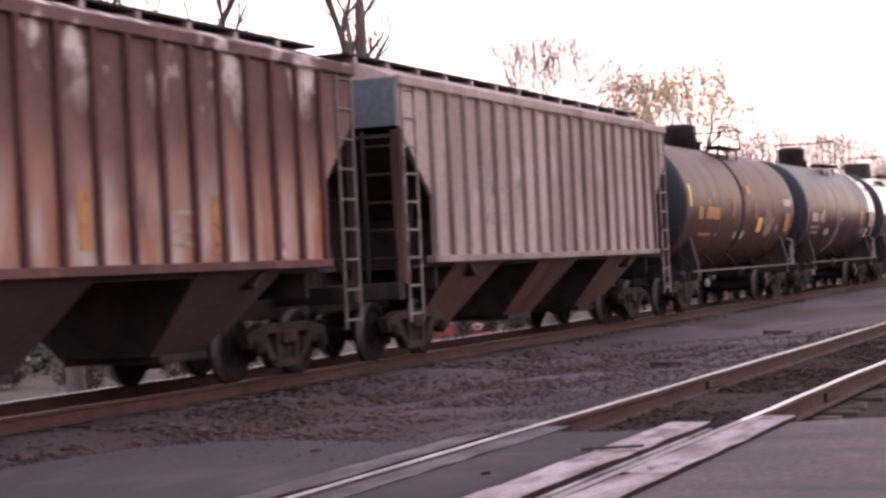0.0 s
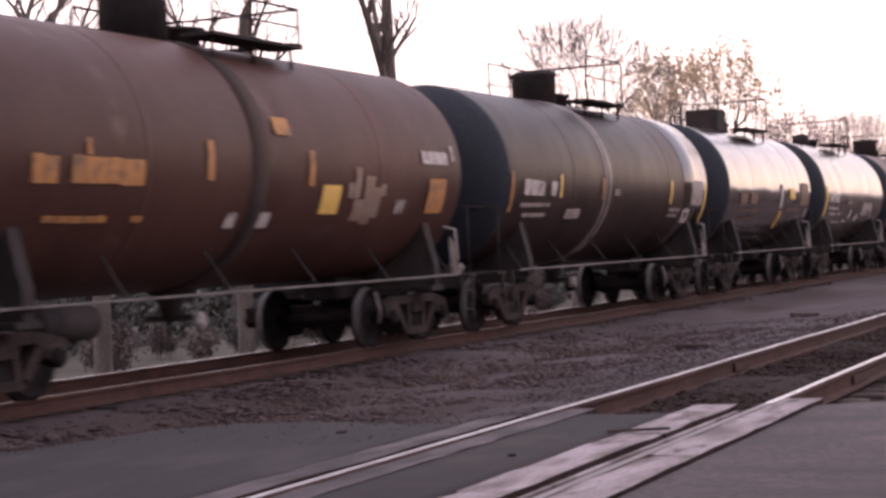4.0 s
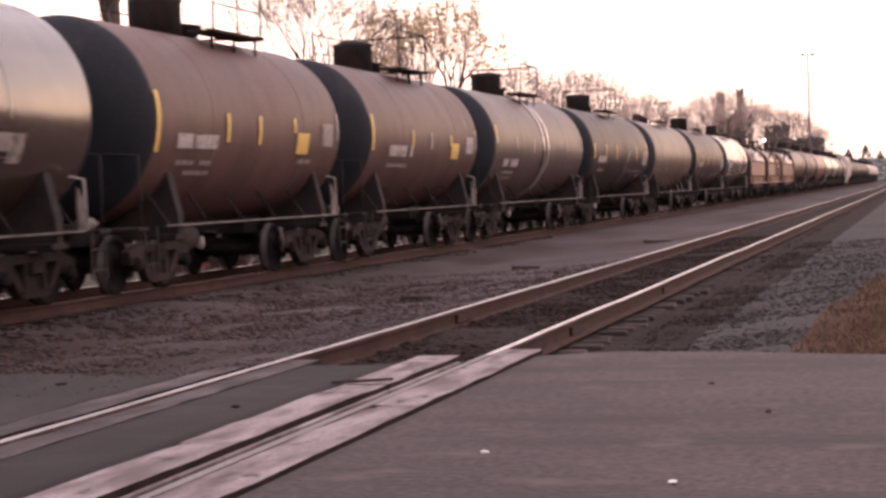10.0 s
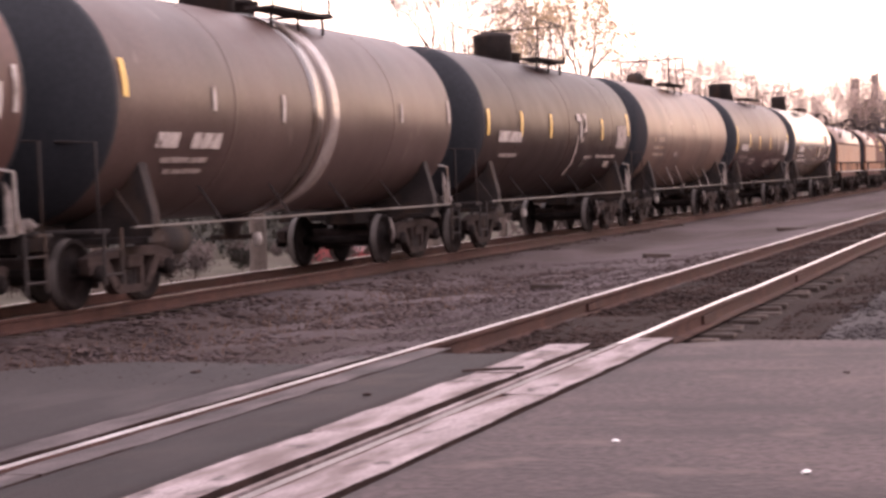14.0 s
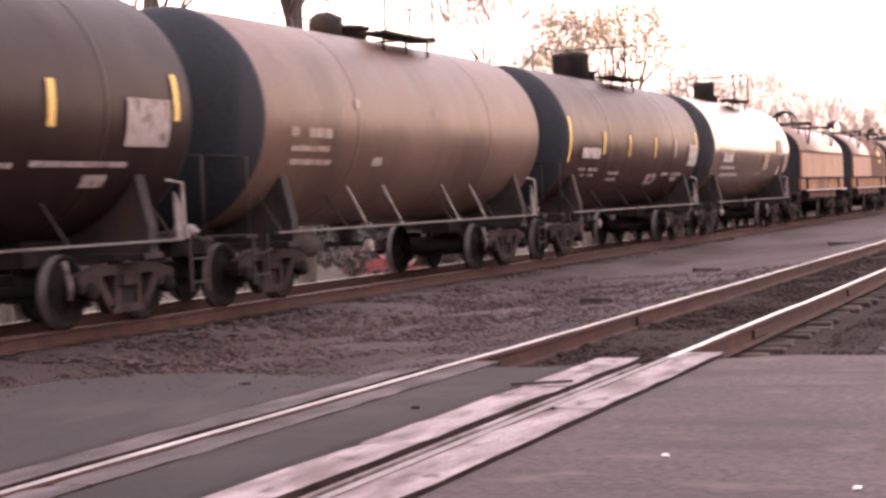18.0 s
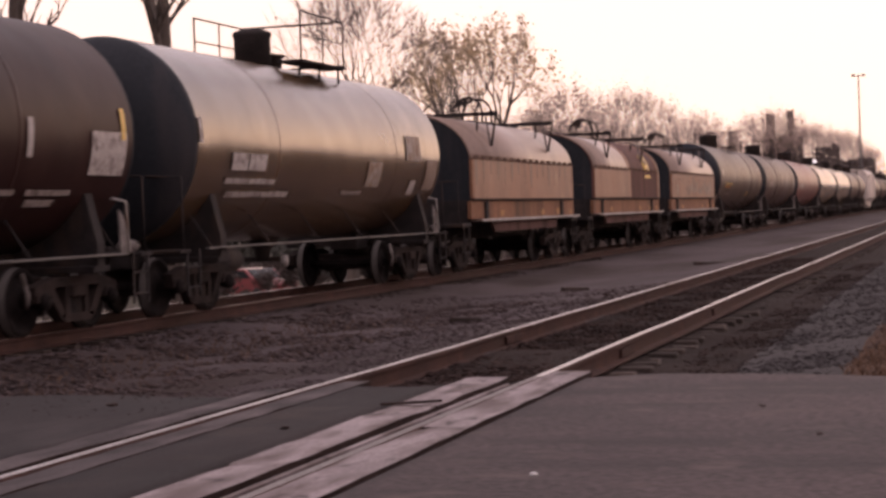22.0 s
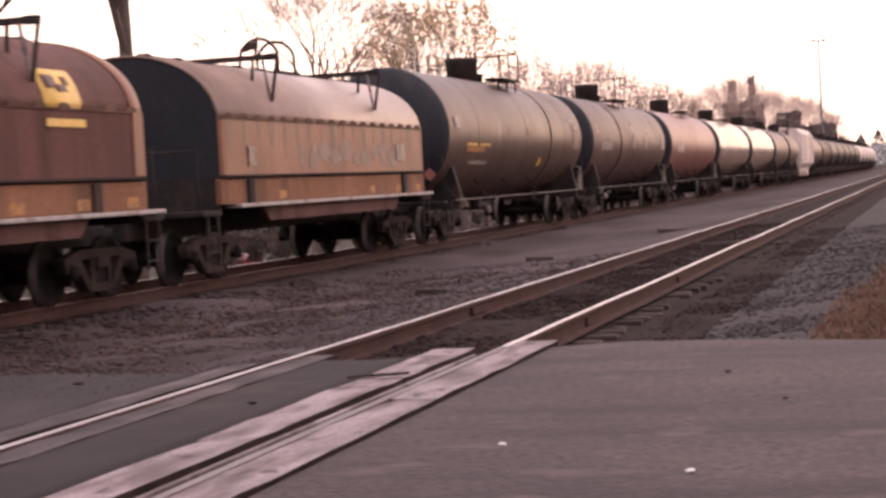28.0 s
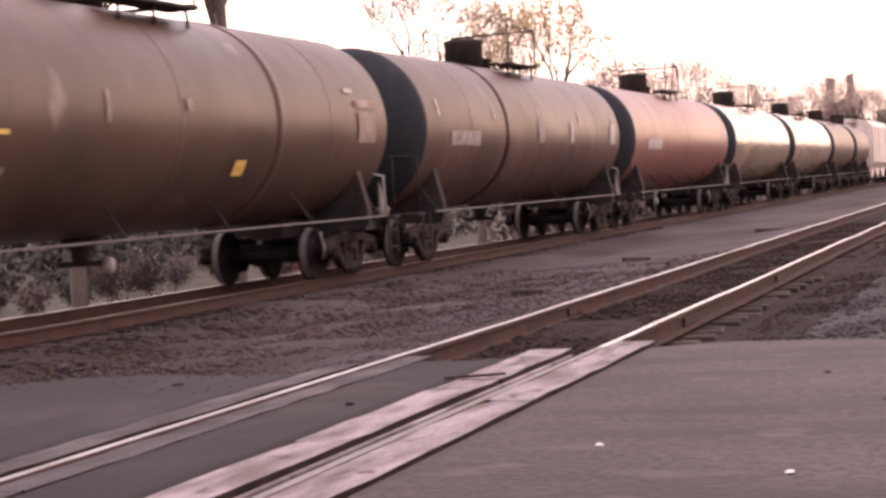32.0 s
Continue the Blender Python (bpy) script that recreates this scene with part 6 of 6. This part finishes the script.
def leaf_mesh(name, places, size, material, seed):
    rnd = random.Random(seed)
    verts, faces = [], []
    for p in places:
        a = Vector((rnd.uniform(-1, 1), rnd.uniform(-1, 1), rnd.uniform(-1, 1))).normalized()
        b = a.orthogonal().normalized()
        s = size * rnd.uniform(0.5, 1.3)
        k = len(verts)
        verts += [tuple(p - a * s), tuple(p + b * s * 0.6), tuple(p + a * s), tuple(p - b * s * 0.6)]
        faces.append((k, k + 1, k + 2, k + 3))
    return fast_mesh(name, verts, faces, material)


def make_tree(seed, height, label, leafy=0, leaf=None, leaf_size=0.07, crown=None, **how):
    limbs, twigs, leaves = (grow_fan if how.pop("fan", False) else grow)(seed, height, leafy=leafy, **how)
    top = max(b.z for _, b, _, _ in limbs + twigs)
    f = height / top
    reach = sorted(math.hypot(b.x, b.y) for _, b, _, _ in limbs + twigs)
    g = crown / reach[int(0.95 * len(reach))] if crown else f      # how wide the crown spreads
    fit = Vector((g, g, f))
    sc = [(a * fit, b * fit, r0, r1) for a, b, r0, r1 in limbs]
    tw = [(a * fit, b * fit, r0, r1) for a, b, r0, r1 in twigs]
    tree = new("tree")
    tagged(tree, label, "tree", "trees beyond the railway")
    part("trunk", tube_mesh("trunk", sc, M["bark"], 6), None, tree, "grey-brown trunk and limbs")
    part("crown", tube_mesh("crown", tw, M["twig"], 3), None, tree, "fine bare twigs")
    if leaves:
        part("leaves", leaf_mesh("leaves", [p * fit for p in leaves], leaf_size, leaf, seed), None, tree, "sparse last leaves")
    return tree


BARE = "bare deciduous tree with fine twigs"
GOLD = "thin tree with a few golden leaves lit by evening sun"
KINDS = [make_tree(21, 13.0, BARE, trunk_r=0.20, fork=0.55, levels=4, spread=0.5, child=(0.34, 0.5)),
         make_tree(34, 11.5, BARE, fan=True, crown=4.4, trunk_r=0.26, trunk=0.34, limb=0.19, levels=7, angle=34, twiggy=0.8),
         make_tree(47, 10.3, GOLD, fan=True, leafy=3, leaf=M["gold_leaf"], leaf_size=0.075, crown=2.3, trunk_r=0.16, trunk=0.50, limb=0.15, levels=5, angle=30, scatter=0.16, twiggy=0.3),
         make_tree(58, 11.0, "bare reddish tree in the distance", fan=True, leafy=5, leaf=M["bud"], leaf_size=0.07, crown=2.6, trunk_r=0.17, trunk=0.32, limb=0.2, levels=5, angle=28, scatter=0.26),
         make_tree(63, 11.0, "bare reddish tree in the distance", fan=True, leafy=4, leaf=M["bud"], leaf_size=0.07, crown=3.0, trunk_r=0.17, trunk=0.36, limb=0.19, levels=5, angle=31, scatter=0.26)]
USED = set()


def plant(kind, heading, dist, height, turn):
    """A tree at a heading from the track's line and a distance from the crossing."""
    a = radians(heading)
    x, y = dist * math.sin(a), dist * math.cos(a)
    base = KINDS[kind]
    h0 = (13.0, 11.5, 10.3, 11.0, 11.0)[kind]
    s = height / h0
    z = ground_height(x) - 0.25
    m = pose(x, y, z, 0, 0, turn)
    if kind in USED:
        t = copy_thing(base, m)
    else:
        USED.add(kind)
        t = base
        t.matrix_basis = m
    t.scale = (s, s, s)


rt = random.Random(5)
# tall bare trees close behind the train
for heading, dist, h in ((-24.5, 46, 13.0), (-29.4, 44, 12.0), (-33.8, 42, 12.5), (-36.5, 45, 12.0)):
    plant(0 if dist < 50 else 1, heading, dist, h + 2.0, rt.uniform(0, 360))
# the broad bare tree and its golden neighbours
for kind, heading, dist, h in ((1, -19.05, 84, 13.0), (2, -15.75, 95, 11.6), (2, -15.1, 105, 12.2), (2, -14.4, 98, 12.2), (1, -16.9, 112, 12.4)):
    plant(kind, heading, dist, h + 1.5, rt.uniform(0, 360))
# the row that recedes along the line
row = [(-13.0, 4.3), (-12.2, 4.1), (-11.3, 3.75), (-10.7, 3.9), (-10.0, 3.7), (-9.3, 3.2), (-8.7, 3.1), (-8.2, 3.0), (-7.7, 2.9), (-7.2, 2.55), (-6.8, 2.6), (-6.4, 2.8), (-6.05, 2.95), (-5.75, 2.9),
       (-5.4, 2.75), (-5.1, 2.6), (-4.8, 2.4), (-4.5, 2.45), (-4.25, 2.3), (-4.0, 2.2), (-3.75, 2.15), (-3.5, 1.9), (-3.3, 1.75), (-3.1, 1.65), (-2.95, 1.5)]
for heading, el in row:
    off = rt.uniform(24, 31)
    dist = off / math.sin(radians(-heading))
    plant(rt.choice((3, 4)), heading, dist, 1.2 + dist * math.tan(radians(el)) - ground_height(-off) + 0.2, rt.uniform(0, 360))
for k in range(26):
    heading = -13.5 + k * 0.42 + rt.uniform(-0.1, 0.1)
    off = rt.uniform(36, 46)
    dist = off / math.sin(radians(-heading))
    el = 2.9 * (abs(heading) / 12.5) ** 0.75 * rt.uniform(0.8, 1.1)
    plant(rt.choice((3, 4)), heading, dist, 1.2 + dist * math.tan(radians(el)) - ground_height(-off), rt.uniform(0, 360))


def make_bush(seed, label, material, size):
    limbs, twigs, leaves = grow(seed, 2.0, levels=4, fork=0.2, trunk_r=0.03, leafy=1, spread=0.75)
    top = max(b.z for _, b, _, _ in limbs + twigs)
    f = size / top
    bush = new("bush")
    tagged(bush, label, "bush", "brush behind the train")
    part("stem_growth", tube_mesh("stem_growth", [(a * f, b * f, r0, r1) for a, b, r0, r1 in limbs + twigs], M["brush"], 3), None, bush)
    part("leaves", leaf_mesh("leaves", [p * f for p in leaves], 0.06, material, seed), None, bush, "withered leaves")
    return bush


bush = make_bush(5, "dry brown brush on the slope behind the train", M["brush"], 1.3)
bush2 = make_bush(6, "grey-green brush on the slope behind the train", M["thicket"], 1.0)
for k in range(70):
    x, y = rt.uniform(-44, -33), rt.uniform(20, 120)
    m = pose(x, y, ground_height(x) - 0.05, 0, 0, rt.uniform(0, 360))
    src = rt.choice((bush, bush2))
    copy_thing(src, m).scale = (rt.uniform(0.7, 1.4),) * 3
bush.matrix_basis = pose(-36, 40, ground_height(-36))
bush2.matrix_basis = pose(-34, 34, ground_height(-34))


for heading, dist, size in ((-22.9, 72, 1.1), (-21.6, 73, 0.9), (-22.3, 76, 0.55), (-20.9, 70, 1.0), (-20.1, 71, 0.85), (-20.45, 74, 0.5)):
    q = radians(heading)
    x, y = dist * math.sin(q), dist * math.cos(q)
    copy_thing(bush if size > 0.8 else bush2, pose(x, y, ground_height(x) - 0.05, 0, 0, heading * 40)).scale = (size, size, size)


# dark hedge of dense brush at the foot of the row, all one piece of growth
def hedge(name, spots, material, label, leaf=0.22):
    return tagged(new(name, leaf_mesh(name, spots, leaf, material, 8)), label, "brush", kind="stuff")


spots = []
for _ in range(26000):
    y = 95 + 480 * rt.random() ** 1.3
    x = -24 - 5 * rt.random()
    hmax = (4.5 + 2.5 * noise.noise((y * 0.035, 1.0, 0))) * (0.8 + y / 400)
    spots.append(Vector((x, y, ground_height(x) + hmax * rt.random() ** 0.8)))
# dark ivy-clad clumps that stand out of the row: heading from, to, elevation of the top
for h0, h1, el in ((-6.2, -5.0, 2.05), (-6.08, -5.84, 2.70), (-5.46, -5.24, 2.78), (-4.65, -3.9, 1.66), (-3.9, -2.85, 1.25)):
    for _ in range(int(2600 * (h1 - h0)) + 500):
        heading, dist = rt.uniform(h0, h1), rt.uniform(285, 300)
        x, y = dist * math.sin(radians(heading)), dist * math.cos(radians(heading))
        top = EYE + dist * math.tan(radians(el)) + 0.9 * noise.noise((heading * 6, 2.0, 0))
        spots.append(Vector((x, y, ground_height(x) + (top - ground_height(x)) * rt.random() ** 0.7)))
hedge("brush_row", spots, M["brush"], "dense dark brush at the foot of the trees", 0.26)

spots = []
for _ in range(22000):
    y = 16 + 150 * rt.random()
    x = -48 - 14 * rt.random()
    hmax = 4.6 + 2.2 * noise.noise((y * 0.07, 3.0, 0))
    spots.append(Vector((x, y, ground_height(x) + hmax * rt.random() ** 0.8)))
hedge("thicket", spots, M["thicket"], "grey-green thicket beyond the meadow", 0.30)

# conifers at the far end, hills behind
spots = []
for cx, cy, h in ((-24, 640, 12), (-20, 700, 14), (-29, 600, 11), (-16, 760, 12), (-22, 560, 9), (-12, 820, 11)):
    for _ in range(900):
        z = h * rt.random() ** 1.2
        r = (1 - (z / h) ** 2) * h * 0.36 * rt.random() ** 0.5
        a = rt.uniform(0, 6.28)
        spots.append(Vector((cx + r * math.cos(a), cy + r * math.sin(a), ground_height(cx) + z + 0.3)))
hedge("conifer_grove", spots, M["pine"], "dark rounded conifers at the far end of the line", 0.45)

# the hills' pale grey is distance haze put into the base colour
M["hill"] = surf("wooded_hill_haze_in_colour", (0.30, 0.29, 0.30), (0.38, 0.36, 0.36), 1.0, scale=0.01, fine=0.08, bump=0.0)


def make_hills():
    verts, faces = [], []
    n, rows = 90, 6
    for j in range(rows):
        for i in range(n + 1):
            x = -1400 + i * 3200 / n
            d = 2200 + j * 120
            prof = 46 + 22 * noise.noise((x * 0.0016, 0.4, 0)) + 7 * noise.noise((x * 0.012, 2.0, 0))
            prof *= 0.5 + 0.5 * min(1, max(0, (x + 900) / 1500))
            z = -8 + prof * math.sin(min(1, j / 3.0) * math.pi / 2)
            verts.append((x, d, z))
    for j in range(rows - 1):
        for i in range(n):
            a = j * (n + 1) + i
            faces.append((a, a + 1, a + n + 2, a + n + 1))
    tagged(new("backdrop_hills", fast_mesh("backdrop_hills", verts, faces, M["hill"])), "wooded hills paled by haze in their colour", "hills", kind="structure")


make_hills()

# unseen rise added to the south, holding light off the near tank ends
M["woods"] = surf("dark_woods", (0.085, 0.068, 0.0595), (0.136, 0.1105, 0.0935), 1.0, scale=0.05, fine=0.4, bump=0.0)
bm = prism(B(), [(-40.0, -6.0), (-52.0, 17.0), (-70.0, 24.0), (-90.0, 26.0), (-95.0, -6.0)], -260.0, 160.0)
tagged(part("backdrop_woods", bm, M["woods"]), "unseen dark rise added behind the crossing to cut light", "woods", kind="structure")

# a low unseen line of woods added east beyond the road, darkening low reflections
rows_w = [(300.0, 420.0), (210.0, 300.0), (140.0, 180.0), (105.0, 60.0), (95.0, -60.0), (95.0, -200.0)]
verts, faces = [], []
for k in range(101):
    f = k / 100 * (len(rows_w) - 1)
    i = min(int(f), len(rows_w) - 2)
    u = f - i
    x, y = (rows_w[i][q] * (1 - u) + rows_w[i + 1][q] * u for q in (0, 1))
    h = (8.0 + 0.01 * y) * (1 + 0.22 * noise.noise((y * 0.05, 4.0, 0.0)) + 0.12 * noise.noise((y * 0.3, 8.0, 0.0)))
    verts += [(x, y, -2.0), (x + 2.0, y, h), (x + 25.0, y + 10.0, h + 1.0)]
for k in range(100):
    for q in (0, 1):
        faces.append((3 * k + q, 3 * k + q + 1, 3 * k + q + 4, 3 * k + q + 3))
tagged(new("backdrop_woods", fast_mesh("backdrop_woods", verts, faces, M["woods"])), "unseen low dark woods added across the road to cut light", "woods", kind="structure")

# tall lamp mast
M["mast"] = surf("grey_mast_steel", (0.14, 0.13, 0.13), (0.20, 0.185, 0.185), 0.6, 0.3, scale=2, fine=10, bump=0.0)
mast = tagged(new("lamp_mast"), "tall slim grey lamp mast beyond the train", "lamp mast")
mx, my = 285 * math.sin(radians(-3.28)), 285 * math.cos(radians(3.28))
mast.location = (mx, my, ground_height(mx) - 0.2)
part("pole", rod(B(), (0, 0, 0), (0, 0, 21.2), 0.22, 10, 0.10), M["mast"], mast)
part("lamp_arm", rod(B(), (-0.75, 0, 20.9), (0.75, 0, 20.9), 0.06, 6), M["mast"], mast)
for s in (-1, 1):
    part("lamp_head", box(B(), s * 0.75 - 0.28, s * 0.75 + 0.28, -0.25, 0.25, 20.85, 21.2, 0.05), M["mast"], mast, "grey lamp head")


# a lit lamp on a short mast just beyond the train
def lit_lamp(heading, dist, height):
    x, y = dist * math.sin(radians(heading)), dist * math.cos(radians(heading))
    lamp = tagged(new("signal_lamp"), "lit white signal lamp on a dark post", "signal lamp")
    lamp.location = (x, y, ground_height(x) - 0.2)
    top = height - ground_height(x) + 0.2
    part("post", rod(B(), (0, 0, 0), (0, 0, top - 0.3), 0.07, 8), M["steel_dark"], lamp)
    part("hood", lathe(B(), [(-0.30, 0.22), (0.10, 0.24), (0.25, 0.18), (0.30, 0.05)], "y", 16, True, (0, 0.1, top)), M["steel_dark"], lamp, "dark round lamp housing")
    part("lens", lathe(B(), [(-0.36, 0.03), (-0.33, 0.13), (-0.28, 0.19)], "y", 16, True, (0, 0.1, top)), lamp_glow("signal_glow", (1.0, 0.98, 0.95), 5), lamp, "glowing white lens")


# parked cars beyond the slope and a vehicle coming along the track road
M["glass"] = surf("dark_car_glass", (0.02, 0.022, 0.025), (0.03, 0.032, 0.035), 0.1, scale=3, fine=20, bump=0.0)
M["tyre"] = surf("black_rubber", (0.02, 0.02, 0.02), (0.03, 0.03, 0.03), 0.9, scale=8, fine=60, bump=0.3)


def lamp_glow(name, color, power):
    m = bpy.data.materials.new(name)
    m.use_nodes = True
    b = m.node_tree.nodes["Principled BSDF"]
    b.inputs["Base Color"].default_value = (0.8, 0.8, 0.8, 1)
    b.inputs["Emission Color"].default_value = (*color, 1)
    b.inputs["Emission Strength"].default_value = power
    return m


def parked_car(color, label, at, lights=False):
    m = surf("car_paint", color, tuple(min(1, c * 1.15) for c in color), 0.35, scale=2, fine=20, bump=0.0, coat=0.5)
    car = tagged(new("car"), label, "car")
    car.matrix_basis = at
    prof = [(-2.1, 0.35), (-2.15, 0.75), (-1.95, 0.92), (-1.0, 1.0), (-0.45, 1.42), (0.9, 1.45), (1.6, 1.02), (2.1, 0.95), (2.15, 0.45), (2.05, 0.32)]
    part("body", prism(B(), prof, -0.85, 0.85), m, car)
    for s in (-1, 1):
        part("side_window", prism(B(), [(-0.85, 1.02), (-0.40, 1.36), (0.85, 1.39), (1.35, 1.04)], s * 0.852, s * 0.858), M["glass"], car)
    part("windscreen", prism(B(), [(-1.02, 1.01), (-0.47, 1.425), (-0.50, 1.43), (-1.05, 1.02)], -0.72, 0.72), M["glass"], car)
    for s in (-1, 1):
        for y in (-1.3, 1.3):
            w = lathe(B(), [(-0.1, 0.2), (-0.1, 0.31), (0.1, 0.31), (0.1, 0.2)], "x", 18)
            part("wheel", w, M["tyre"], car, at=pose(s * 0.78, y, 0.31))
    if lights:
        for s in (-1, 1):
            part("headlight", lathe(B(), [(-0.04, 0.16), (0.02, 0.15), (0.05, 0.05)], "y", 12), lamp_glow("headlight_glow", (1.0, 0.97, 0.92), 8), car, "lit headlight", at=pose(s * 0.6, -2.18, 0.72))
    return car


def at_heading(heading, dist, z=None, turn=0):
    a = radians(heading)
    x, y = dist * math.sin(a), dist * math.cos(a)
    return pose(x, y, ground_height(x) if z is None else z, 0, 0, turn)


lit_lamp(-4.66, 200, EYE + 200 * math.tan(radians(1.23)))
parked_car((0.20, 0.035, 0.038), "small dull red parked car beyond the railway", at_heading(-22.1, 84, turn=60))
parked_car((0.05, 0.045, 0.05), "dark car with lit headlights on the track road", at_heading(-0.28, 165, turn=0), True)


# ---- keys of all that moves ----
def motions():
    marks = [0.0, 0.1, 0.2] + [float(k) for k in range(1, 32)] + [31.8, 31.9, 32.0]
    for car, y0 in CARS:
        walk(car, [(t, pose(FAR_X, y0 - SPEED * t, FAR_Z)) for t in marks])
    steps = [k / 15.0 for k in range(481)]
    for w, q in WHEELS:
        walk(w, [(t, pose(0, q, WHEEL_R, math.degrees(SPEED * t / WHEEL_R) % 360)) for t in steps])


motions()
